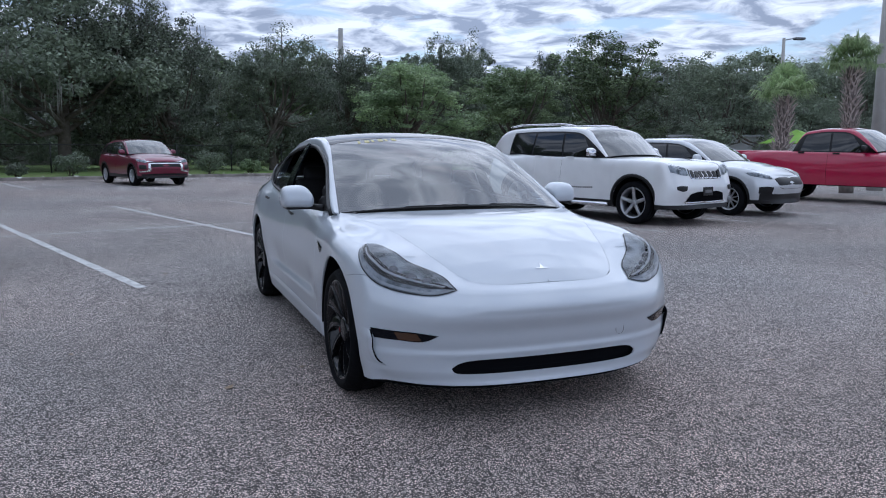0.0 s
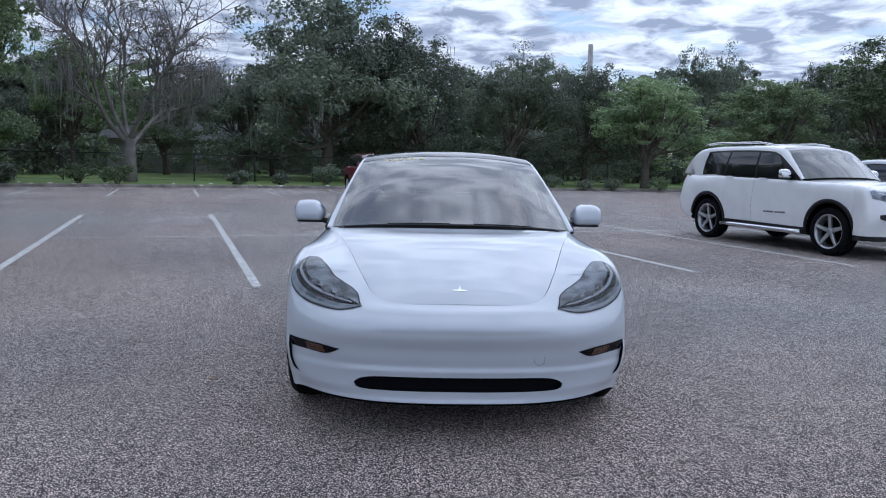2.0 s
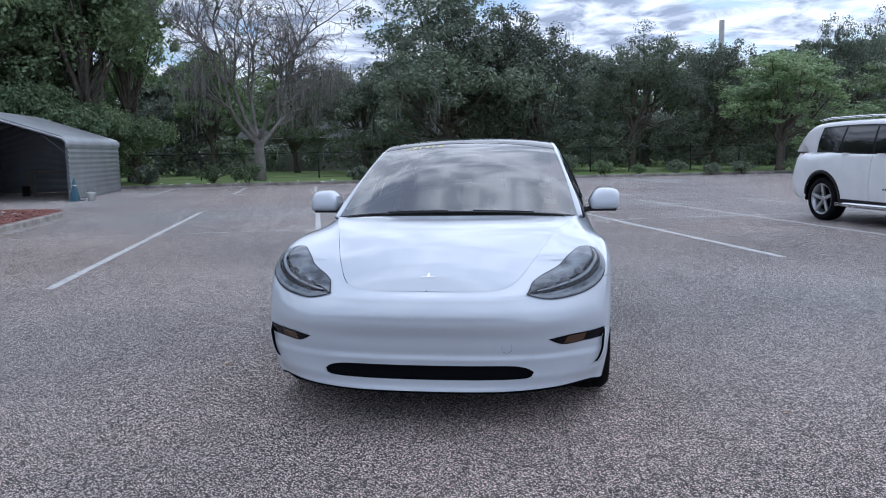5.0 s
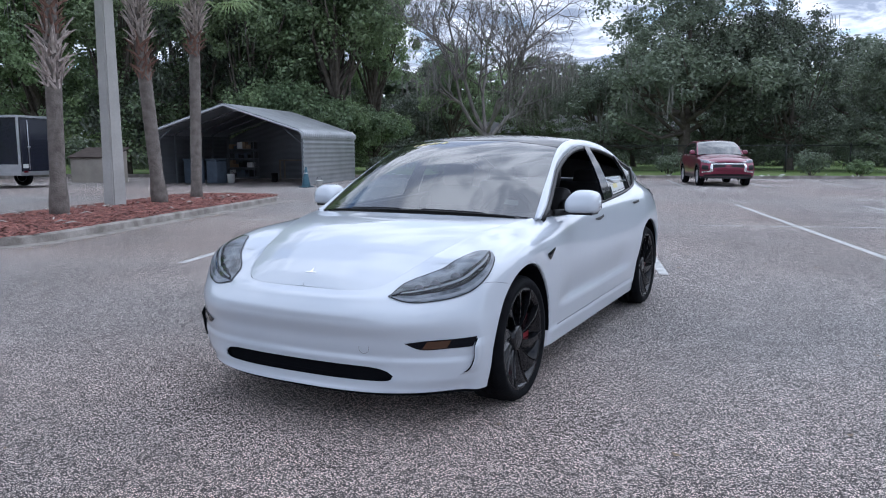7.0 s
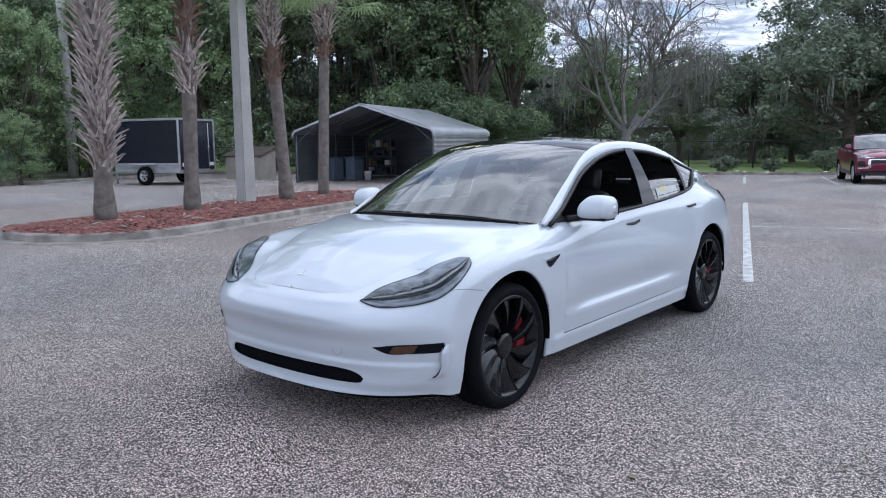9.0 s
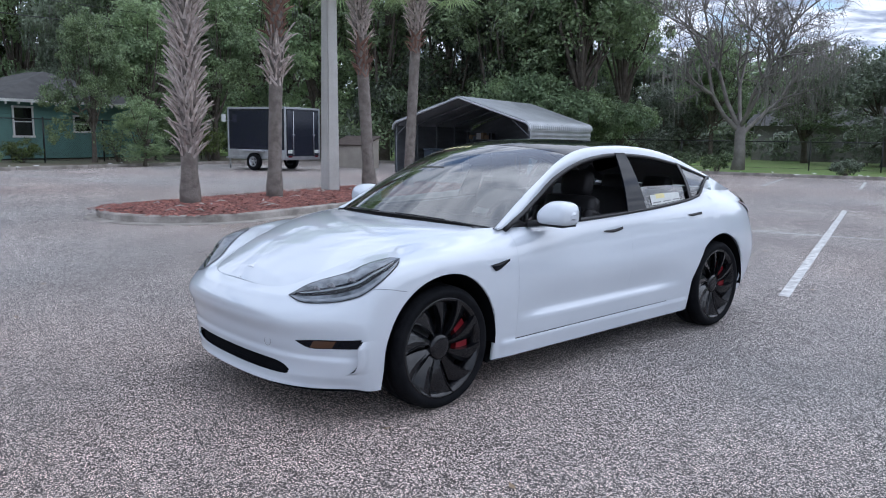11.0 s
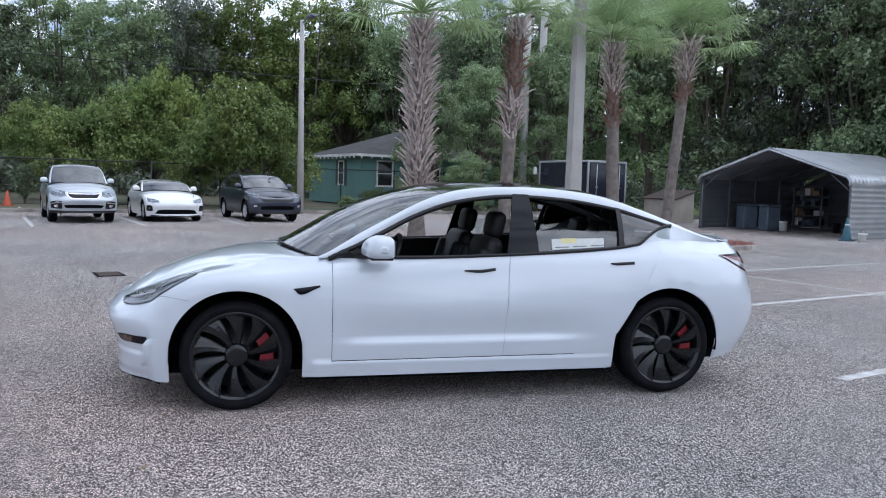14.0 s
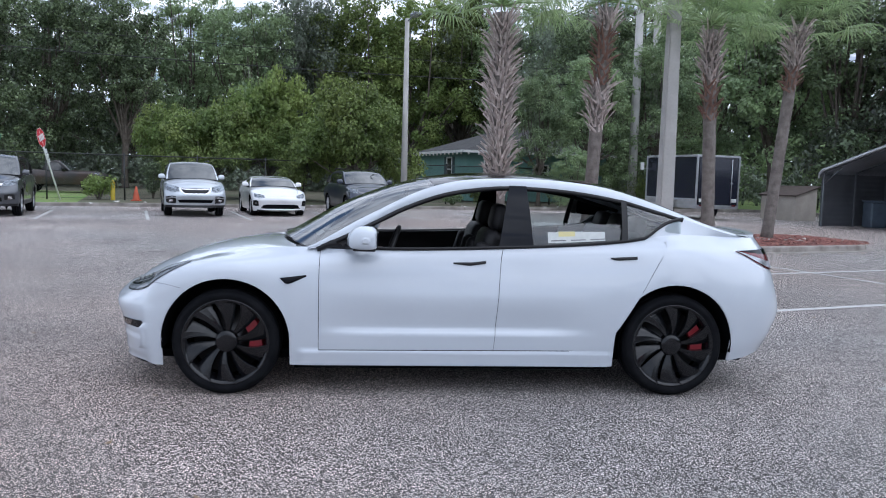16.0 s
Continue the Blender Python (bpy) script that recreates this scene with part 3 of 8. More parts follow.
# ---------------------------------------------------------------- steel carport
def carport():
    u0, u1, v0, v1, eave, ridge = -14.9, -9.0, 20.6, 27.0, 1.98, 2.98
    root = group_of("carport")
    tagged(root, "open grey steel carport with corrugated roof and side", "carport")
    half, uc = (u1 - u0) / 2, (u0 + u1) / 2

    def roof_line(k):          # k from 0 at the left eave to 1 at the right, with rolled eaves
        pts = [(-half - 0.02, eave - 0.22), (-half - 0.01, eave - 0.06), (-half + 0.10, eave + 0.06), (0, ridge), (half - 0.10, eave + 0.06), (half + 0.01, eave - 0.06), (half + 0.02, eave - 0.22)]
        i = np.interp(k, [0, 0.03, 0.08, 0.5, 0.92, 0.97, 1], range(7))
        j = min(int(i), 5)
        q = i - j
        return pts[j][0] + (pts[j + 1][0] - pts[j][0]) * q, pts[j][1] + (pts[j + 1][1] - pts[j][1]) * q

    ks = sorted({*np.linspace(0, 1, 17), 0.03, 0.055, 0.08, 0.92, 0.945, 0.97})
    rows = []
    nv = 128
    for i in range(nv + 1):
        v = v0 - 0.15 + (v1 - v0 + 0.3) * i / nv
        rib = 0.018 * (1 if i % 4 in (0, 1) else 0)
        rows.append([uv(uc + roof_line(k)[0] + (rib if k > 0.95 else -rib if k < 0.05 else 0), v, roof_line(k)[1] + rib) for k in ks])
    sheet("roof", rows, STEEL, root, "weathered galvanised ribbed roof", 0.01)

    def wall(name, a, b, z0, z1, top=None, mat=STEEL_DIM):
        """Sheet with horizontal ribs."""
        nz = 44
        nn = 12
        rows = []
        d = Vector((b[0] - a[0], b[1] - a[1])).normalized()
        for i in range(nz + 1):
            row = []
            for j in range(nn + 1):
                k = j / nn
                zt = z1 if top is None else top(k)
                z = z0 + (zt - z0) * i / nz
                o = 0.02 * (1 if i % 4 in (0, 1) else 0)
                row.append(uv(a[0] + (b[0] - a[0]) * k + d.y * o, a[1] + (b[1] - a[1]) * k - d.x * o, z))
            rows.append(row)
        return sheet(name, rows, mat, root, "grey ribbed sheet wall", 0.008)

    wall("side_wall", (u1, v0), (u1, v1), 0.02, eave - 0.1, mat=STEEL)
    # west and back walls: the inner shade is painted in with the darker sheet
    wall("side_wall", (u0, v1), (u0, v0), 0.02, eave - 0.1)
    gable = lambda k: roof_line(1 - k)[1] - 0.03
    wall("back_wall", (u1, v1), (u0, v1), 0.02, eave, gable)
    # gable trim at the open end and frame legs
    pts = [uv(uc + roof_line(k)[0], v0 - 0.13, roof_line(k)[1] - 0.05) for k in ks]
    piece("gable_trim", *tube(pts, 0.045, 6), STEEL, root)
    leg = None
    for u in (u0 + 0.05, u1 - 0.05):
        for i in range(5):
            v = v0 + 0.05 + (v1 - v0 - 0.15) * i / 4
            bm = boxed(bmesh.new(), (0.06, 0.06, eave), (0, 0, eave / 2), None, 0.004)
            if leg is None:
                leg = part("leg", bm, STEEL_DIM, root)
                ob = leg
            else:
                bm.free()
                ob = new("leg", leg.data)
                ob.parent = root
            ob.matrix_world = pose(*uv(u, v), 0, 0, 17.5)
    for i in range(5):
        v = v0 + 0.05 + (v1 - v0 - 0.15) * i / 4
        piece("rafter", *tube([uv(uc + roof_line(k)[0] * 0.985, v, roof_line(k)[1] - 0.06) for k in ks[2:-2]], 0.03, 6), STEEL_DIM, root)
    for s in (-1, 1):
        piece("brace", *tube([uv(uc + s * (half - 0.08), v0 + 0.05, eave - 0.45), uv(uc + s * (half - 0.75), v0 + 0.05, eave + 0.12)], 0.022, 6), STEEL_DIM, root)
    return root


carport()

# ---------------------------------------------------------------- cars: shaped by five lines round the half body
# each line runs from the middle of the nose, round the corner, along the left flank, to the middle of the tail (x out, y back, z up)
LINE_LIP = [(0, -2.215, .185), (.36, -2.19, .185), (.61, -2.105, .190), (.785, -1.960, .194), (.862, -1.84, .183), (.872, -1.4375, .19), (.868, -1.0, .19), (.868, -.3, .19),
            (.868, .5, .19), (.868, 1.05, .19), (.865, 1.4375, .20), (.85, 1.860, .235), (.73, 2.110, .29), (.42, 2.235, .32), (0, 2.265, .33)]
LINE_LOW = [(0, -2.195, .315), (.36, -2.175, .315), (.61, -2.11, .318), (.825, -1.965, .32), (.89, -1.835, .325), (.905, -1.4375, .34), (.892, -1.0, .34), (.888, -.3, .34),
            (.890, .5, .345), (.898, 1.05, .35), (.905, 1.4375, .36), (.888, 1.860, .38), (.78, 2.140, .41), (.45, 2.280, .43), (0, 2.315, .43)]
LINE_WIDE = [(0, -2.28, .515), (.36, -2.255, .515), (.62, -2.165, .518), (.83, -1.985, .535), (.902, -1.835, .56), (.925, -1.4375, .62), (.908, -1.0, .60), (.902, -.3, .58),
            (.908, .5, .60), (.918, 1.05, .63), (.928, 1.4375, .66), (.905, 1.860, .66), (.80, 2.165, .600), (.46, 2.328, .57), (0, 2.365, .56)]
LINE_SHOULDER = [(0, -2.225, .625), (.34, -2.195, .625), (.555, -2.105, .64), (.765, -1.925, .708), (.852, -1.79, .778), (.895, -1.4375, .832), (.878, -1.0, .825), (.860, -.3, .85),
            (.862, .5, .872), (.872, 1.05, .90), (.884, 1.4375, .92), (.842, 1.860, .915), (.735, 2.110, .90), (.42, 2.248, .89), (0, 2.282, .89)]
LINE_TOP = [(0, -2.148, .662), (.27, -2.135, .663), (.415, -2.06, .686), (.505, -1.86, .767), (.555, -1.70, .820), (.63, -1.4375, .886), (.745, -1.0, .931), (.822, -.3, .935),
            (.826, .5, .965), (.815, 1.05, 1.003), (.778, 1.4375, 1.055), (.69, 1.860, 1.045), (.60, 2.070, 1.04), (.34, 2.195, 1.045), (0, 2.225, 1.05)]
CAGE = np.array([LINE_LIP, LINE_LOW, LINE_WIDE, LINE_SHOULDER, LINE_TOP], float)


class Shell:
    """The lower body as a surface over t (round the car, 0 nose to 14 tail) and w (0 lip to 4 top)."""

    def __init__(self, cage, hub=1.4375, arch=0.395, hub_z=0.345, door_z=0.29, hub_r=None, relief=None):
        self.relief = relief
        m = cage[:, [1], :] * (-1, 1, 1)
        e = cage[:, [-2], :] * (-1, 1, 1)
        self.cage = np.concatenate([m, cage, e], 1)
        self.hf, self.hr, self.arch, self.hub_z, self.door_z = -hub, hub_r if hub_r is not None else hub, arch, hub_z, door_z
        self.ts = np.linspace(2.0, 12.6, 260)
        self.ws = np.linspace(0, 4, 49)
        self.dense = np.stack([self.P(self.ts, np.full_like(self.ts, w)) for w in self.ws], 1)

    def P(self, t, w):
        t, w = np.broadcast_arrays(np.asarray(t, float), np.asarray(w, float))
        rows = np.stack([spline(line, t + 1) for line in self.cage], 0)
        i = np.minimum(np.clip(w, 0, 4).astype(int), 3)
        u = (np.clip(w, 0, 4) - i)[..., None]
        idx = np.indices(w.shape)
        pick = lambda k: rows[(np.clip(k, 0, 4), *idx)]
        p1, p2 = pick(i), pick(i + 1)
        p0 = np.where((i > 0)[..., None], pick(i - 1), 2 * p1 - p2)
        p3 = np.where((i < 3)[..., None], pick(i + 2), 2 * p2 - p1)
        q = 0.5 * (2 * p1 + (p2 - p0) * u + (2 * p0 - 5 * p1 + 4 * p2 - p3) * u**2 + (3 * p1 - p0 - 3 * p2 + p3) * u**3)
        return q + self.relief(q, t) if self.relief else q

    def t_at(self, y, w):
        j = np.interp(w, self.ws, np.arange(len(self.ws)))
        a = int(min(j, len(self.ws) - 2))
        ys = self.dense[:, a, 1] * (1 - (j - a)) + self.dense[:, a + 1, 1] * (j - a)
        return float(np.interp(y, np.maximum.accumulate(ys), self.ts))

    def at(self, y, w):
        return self.P(self.t_at(y, w), w)

    def w_at(self, y, z):
        zs = [self.at(y, w)[2] for w in self.ws[::3]]
        return float(np.interp(z, np.maximum.accumulate(zs), self.ws[::3]))

    def near(self, p):
        """t, w of the surface point nearest to p."""
        t, w = np.meshgrid(np.linspace(0, 14, 281), np.linspace(0, 4, 81), indexing="ij")
        d = ((self.P(t, w) - np.array(p)) ** 2).sum(-1)
        i = np.unravel_index(d.argmin(), d.shape)
        return t[i], w[i]

    def normal(self, t, w):
        e = 0.02
        a = self.P(np.clip(t + e, 0, 14), w) - self.P(np.clip(t - e, 0, 14), w)
        b = self.P(t, np.clip(w + e, 0, 4)) - self.P(t, np.clip(w - e, 0, 4))
        n = np.cross(a, b)
        n /= np.linalg.norm(n, axis=-1, keepdims=True) + 1e-9
        return n

    def off(self, t, w, d):
        return self.P(t, w) + self.normal(t, w) * np.asarray(d)[..., None]

    # ---- patches
    def columns(self, ys, wlo, whi, rows=26):
        """Points in columns at ys, from wlo(y) to whi(y)."""
        out, T, W = [], [], []
        for y in ys:
            a, b = wlo(y), whi(y)
            ws = [a + (b - a) * k for k in np.linspace(0, 1, rows)]
            T.append([self.t_at(y, w) for w in ws])
            W.append(ws)
        self.last = (np.array(T), np.array(W))
        return self.P(*self.last)

    def arch_w(self, y, hub):
        h = self.arch**2 - (y - hub) ** 2
        z = self.hub_z + math.sqrt(max(h, 0))
        if h <= 1e-6:
            return 0.0
        return self.w_at(y, z)

    def arch_ys(self, hub, n=26):
        return [hub - self.arch * math.cos(math.pi * k / n) for k in range(n + 1)]

    def band(self, t0, t1, w0, w1, n=30, m=20, d=0.0):
        t = np.linspace(0, 1, n)[:, None]
        k = np.linspace(0, 1, m)[None, :]
        w = w0 + (w1 - w0) * k + 0 * t
        T = np.zeros_like(w)
        for j in range(m):
            a = t0(w[0, j]) if callable(t0) else t0
            b = t1(w[0, j]) if callable(t1) else t1
            T[:, j] = a + (b - a) * t[:, 0]
        return self.off(T, w, np.full(T.shape, d)) if d else self.P(T, w)

    def decal(self, top, low, d=0.003, n=24, m=7, crown=0.0):
        """A patch that lies on the body between two chains of (t, w)."""
        a, b = spline(top, np.linspace(0, len(top) - 1, n)), spline(low, np.linspace(0, len(low) - 1, n))
        k = np.linspace(0, 1, m)[None, :, None]
        q = b[:, None] + (a[:, None] - b[:, None]) * k
        lift = d + crown * np.sin(np.pi * np.linspace(0, 1, n))[:, None] * np.sin(np.pi * np.linspace(0, 1, m))[None]
        return self.off(q[..., 0], q[..., 1], lift)

    def strip(self, chain, width=0.004, d=0.0015, n=40):
        """A thin line along (t, w) points."""
        c = spline(chain, np.linspace(0, len(chain) - 1, n))
        p = self.off(c[:, 0], c[:, 1], np.full(n, d))
        nn = self.normal(c[:, 0], c[:, 1])
        g = np.gradient(p, axis=0)
        s = np.cross(nn, g)
        s /= np.linalg.norm(s, axis=1, keepdims=True) + 1e-9
        return np.stack([p - s * width / 2, p + s * width / 2], 1)


def saloon_relief(q, t):
    """Crisp lines in the skin: the nose's upper edge, the lip's shelf, and the ledge low on the doors."""
    y, z = q[..., 1], q[..., 2]
    step = lambda a, b, v: np.clip((v - a) / (b - a), 0, 1) ** 2 * (3 - 2 * np.clip((v - a) / (b - a), 0, 1))
    nose = 1 - step(2.6, 3.6, t)
    d = np.zeros(q.shape)
    d[..., 1] -= nose * (.007 * np.exp(-((z - .575) / .045) ** 2) + .016 * (1 - step(.335, .372, z)) * step(.20, .26, z))
    d[..., 1] += nose * .012 * np.exp(-((z - .46) / .05) ** 2)
    # the panel between nose and intake lies back behind a crisp edge
    d[..., 1] += nose * .010 * (1 - step(.30, .60, np.abs(q[..., 0]))) * (1 - step(.535, .580, z)) * step(.33, .46, z)
    low = step(-1.02, -.94, y) * (1 - step(.98, 1.05, y))
    d[..., 0] += low * .010 * (1 - step(.272, .296, z))
    door = step(-.95, -.55, y) * (1 - step(.55, .98, y))
    d[..., 0] -= door * .026 * step(.395, .435, z) * (1 - step(.435, .66, z))
    return d


def panel(name, P, mat, parent, label="", depth=.010, n=None):
    """A body panel: its outer skin with true shading to the edges, and edges turned inwards."""
    P = np.asarray(P, float)
    a, b = np.gradient(P, axis=0, edge_order=2), np.gradient(P, axis=1, edge_order=2)
    g = np.cross(b, a)
    g = g / (np.linalg.norm(g, axis=-1, keepdims=True) + 1e-12)
    away = (P - (0, 0, .45)) * (1, .4, 1)
    flip = bool((g * away).sum() < 0)
    n = np.array(g if n is None else n)
    if (n * away).sum() < 0:
        n = -n
    Q = np.pad(P, ((1, 1), (1, 1), (0, 0)), mode="edge")
    N = np.pad(n, ((1, 1), (1, 1), (0, 0)), mode="edge")
    rim = np.zeros(Q.shape[:2] + (1,))
    rim[0], rim[-1], rim[:, 0], rim[:, -1] = 1, 1, 1, 1
    Q = Q - N * rim * depth
    ob = sheet(name, Q, mat, parent, label, 0.0, flip)
    me = ob.data
    try:
        me.normals_split_custom_set_from_vertices([tuple(v) for v in N.reshape(-1, 3)])
    except RuntimeError:
        pass
    return ob


def panels(name, P, mat, parent, label="", n=None):
    Q = np.array(P, float)
    a = panel(name, Q, mat, parent, label, n=n)
    Q[..., 0] *= -1
    return a, panel(name, Q, mat, parent, label, n=None if n is None else n * (-1, 1, 1))


def mirrored(P):
    """The half grid and its mirror as one grid, joined at its first row."""
    Q = P[::-1] * (-1, 1, 1)
    return np.concatenate([Q[:-1], P], 0)


SPOKES = {}


def wheel(parent, at, side, R, width, rim_r, style, caliper=None):
    """tyre, rim and brake. side: 1 left, -1 right."""
    h = width / 2
    s = side
    rim_mat = DARKRIM if style == "turbine" else SILVERRIM
    ring = [(-h * .9, rim_r - .012), (-h * .9, rim_r), (-h * .6, rim_r - .02), (h * .55, rim_r - .022), (h * .86, rim_r - .006), (h * .93, rim_r), (h * .93, rim_r - .012), (h * .8, rim_r - .03), (-h * .5, rim_r - .045)]
    parts = [lathe([(x * s, r) for x, r in ring], 48)]
    rim = piece("wheel", *parts[0], rim_mat, parent, "dark grey turbine-spoke alloy wheel" if style == "turbine" else "silver alloy wheel")
    rim.location = at
    cnt = {"turbine": 10, "five": 5, "split": 5, "multi": 10}[style]
    key = (style, s, round(rim_r, 3), round(h, 3))
    if key not in SPOKES:
        v, n = [], 9
        for k in range(n + 1):
            q = k / n
            r = 0.05 + (rim_r - 0.016 - 0.05) * q
            if style == "turbine":
                a = 0.20 * q**1.6 * s
                wd = 0.012 + 0.056 * q**1.5
                x0, tw = h * (0.52 + 0.34 * q**0.7), 0.006 + 0.030 * q
            else:
                a = 0
                wd = {"five": 0.034, "split": 0.030, "multi": 0.014}[style] * (1 - 0.25 * q)
                x0, tw = h * (0.62 + 0.25 * q), 0.0
            c, sn = math.cos(a), math.sin(a)
            blade = ((-1, -tw), (-0.45, -tw * .42), (0.2, 0.0), (0.80, 0.004), (0.88, 0.011), (0.97, 0.011), (1, 0.0), (1, -0.03), (-1, -0.02 - tw))
            for e, xo in blade if style == "turbine" else ((-1, 0), (-0.5, 0.003), (0.6, 0.012), (1, 0.004), (1, -0.03), (-1, -0.03)):
                v.append(((x0 + xo) * s, r * c - e * wd * sn * s, r * sn + e * wd * c * s))
        SPOKES[key] = mesh_data("spoke", v, grid_faces(n + 1, len(v) // (n + 1), True), rim_mat, False)
    for i in range(cnt):
        ob = new("spoke", SPOKES[key])
        ob.parent = rim
        ob.rotation_euler = (2 * math.pi * i / cnt + (0.15 if style == "turbine" else math.pi / 2), 0, 0)
    cap = [(h * .30, .072), (h * .62, .070), (h * .70, .062), (h * .72, .04), (h * .72, .0005)]
    piece("hub_cap", *lathe([(x * s, r * (1 if style == "turbine" else 0.75)) for x, r in cap], 28), rim_mat, rim)
    t = [(-h * .92, rim_r - .006), (-h, rim_r + .012), (-h * 1.02, (R + rim_r) / 2), (-h * .92, R - .018), (-h * .72, R - .003), (-h * .3, R), (-h * .28, R - .007), (-h * .24, R - .007), (-h * .22, R),
         (h * .22, R), (h * .24, R - .007), (h * .28, R - .007), (h * .3, R), (h * .72, R - .003), (h * .92, R - .018), (h * 1.02, (R + rim_r) / 2), (h, rim_r + .012), (h * .92, rim_r - .006)]
    piece("tyre", *lathe([(x * s, r) for x, r in t], 56), RUBBER, rim, "black low-profile tyre")
    dr = rim_r * 0.78
    piece("brake_disc", *lathe([(x * s, r) for x, r in ((-.02, .05), (-.02, dr), (.006, dr), (.006, .09), (.03, .085), (.03, .001))], 40), DISC if style == "turbine" else UNDER, rim)
    piece("hub_barrel", *lathe([(-h * .85 * s, rim_r - .02), (-h * .85 * s, .02)], 24), UNDER, rim)
    if caliper:
        a = math.pi * 0.06
        V = []
        for k in range(9):
            an = a + (k / 8 - 0.5) * 1.15
            for r, x in ((dr - .075, .012), (dr - .075, .052), (dr + .004, .052), (dr + .012, .012)):
                V.append((x * s, r * math.cos(an), r * math.sin(an)))
        F = grid_faces(9, 4, True) + [(0, 1, 2, 3), (32, 33, 34, 35)]
        piece("brake_caliper", V, F, CALIPER, rim, "red brake caliper", smooth=False)
    return rim


def glasshouse(edge, mid, g0, g1, n=30, m=25, lift=0.0):
    """Windscreen, roof and rear window: rows across from the left edge over the middle to the right."""
    g = np.linspace(g0, g1, n)
    E, C = spline(edge, g), spline(mid, g)
    a = np.linspace(-1, 1, m)
    k = 1 - np.abs(a) ** 2.3
    P = np.empty((n, m, 3))
    P[..., 0] = E[:, None, 0] * a
    P[..., 1] = E[:, None, 1] + (C - E)[:, None, 1] * (1 - a**2)
    P[..., 2] = E[:, None, 2] + (C - E)[:, None, 2] * k + lift
    return P


class Side:
    """The window band: from the top line of the body up to the roof rail."""

    def __init__(self, shell, rail, bulge=0.018):
        self.shell, self.rail, self.bulge = shell, np.asarray(rail, float), bulge

    def top(self, y):
        return np.array([curve(self.rail[:, [1, 0]], y), y, curve(self.rail[:, [1, 2]], y)])

    def at(self, y, k, d=0.0):
        b, r = self.shell.at(y, 4.0), self.top(y)
        p = b + (r - b) * k
        p[0] += self.bulge * 4 * k * (1 - k) + d
        return p

    def patch(self, y0, y1, k0=0.0, k1=1.0, n=20, m=12, d=0.0):
        """y0, y1: values, or pairs at the belt and the rail."""
        f = lambda y, k: y if not isinstance(y, tuple) else y[0] + (y[1] - y[0]) * k
        return np.array([[self.at(f(y0, k) + (f(y1, k) - f(y0, k)) * q, k, d) for k in np.linspace(k0, k1, m)] for q in np.linspace(0, 1, n)])


def mirror_pair(root, at, paint, size=(0.2, 0.12, 0.13), foot=None):
    """Door mirrors: a rounded shell, its dark glass and a foot."""
    for s in (1, -1):
        # a wedge with a flat base: low where it meets the arm, full height from a third of its length outwards
        rows, nr = [], 24
        for u in (1 - np.cos(np.linspace(0, math.pi, 17))) / 2:
            close = max(.03, 1 - abs(2 * u - 1) ** 9) ** .45
            zt = size[2] * float(curve([(0, .10), (.12, .36), (.3, .53), (.6, .55), (.85, .50), (1, .44)], u)) * close
            zb = -size[2] * .36 * close
            front, back = size[1] * (.62 - .14 * u) * close, size[1] * .34 * close
            ring = []
            for k in range(nr):
                c, q = math.cos(2 * math.pi * k / nr), math.sin(2 * math.pi * k / nr)
                py = math.copysign(abs(c) ** .62, c) * (back if c > 0 else front)
                pz = zt * abs(q) ** .62 if q > 0 else zb * abs(q) ** .45
                ring.append(((u - .5) * size[0] * s, py * (1 if c > 0 else 1 - .25 * max(q, 0)), pz))
            rows.append(ring)
        ends = [tuple(range(nr)), tuple(range(16 * nr, 17 * nr))[::-1]]
        F = grid_faces(17, nr, True) + ends
        m = piece("door_mirror", [p for r in rows for p in r], F if s < 0 else [f[::-1] for f in F], paint, root)
        for f in list(m.data.polygons)[-2:]:
            f.use_smooth = False
        m.location = (at[0] * s, at[1], at[2])
        box_piece("mirror_glass", (size[0] * .70, .008, size[2] * .56), (.02 * s, size[1] * .335, 0.06 * size[2]), GLOSSBLACK, m, bevel=0.002)
        bm = boxed(bmesh.new(), (size[0] * .86, size[1] * .66, .018), (-.012 * s, -size[1] * .05, -size[2] * .36), None, .007)
        part("mirror_base", bm, TRIM, m, "black mirror foot")
        if foot:
            v, f = tube([(-size[0] * .3 * s, 0, -size[2] * .32), ((foot[0] - at[0]) * s, foot[1] - at[1], foot[2] - at[2])], [.016, .022], 8)
            piece("mirror_arm", v, f, TRIM, m)


def tyre_set(root, hub_f, hub_r, x, z, R, width, rim_r, style, caliper=False):
    for s in (1, -1):
        for y in (hub_f, hub_r):
            wheel(root, (x * s, y, z), s, R, width, rim_r, style, caliper)


def wheel_wells(root, sh):
    for s in (1, -1):
        for hub in (sh.hf, sh.hr):
            V = []
            for k in range(25):
                a = math.pi * (-0.04 + 1.08 * k / 24)
                for x in (0.90, 0.55):
                    r = sh.arch - (0.004 if x > .8 else 0)
                    V.append((x * s * sh.scale_x, hub - r * math.cos(a), sh.hub_z + r * math.sin(a)))
            piece("wheel_well", V, grid_faces(25, 2), UNDER, root)
            V2 = [(0.55 * s * sh.scale_x, hub - sh.arch * math.cos(a), sh.hub_z + sh.arch * math.sin(a)) for a in np.linspace(-.04 * math.pi, 1.04 * math.pi, 25)]
            piece("well_back", V2 + [(0.55 * s * sh.scale_x, hub, 0.16)], [(i, i + 1, 25) for i in range(24)], UNDER, root)

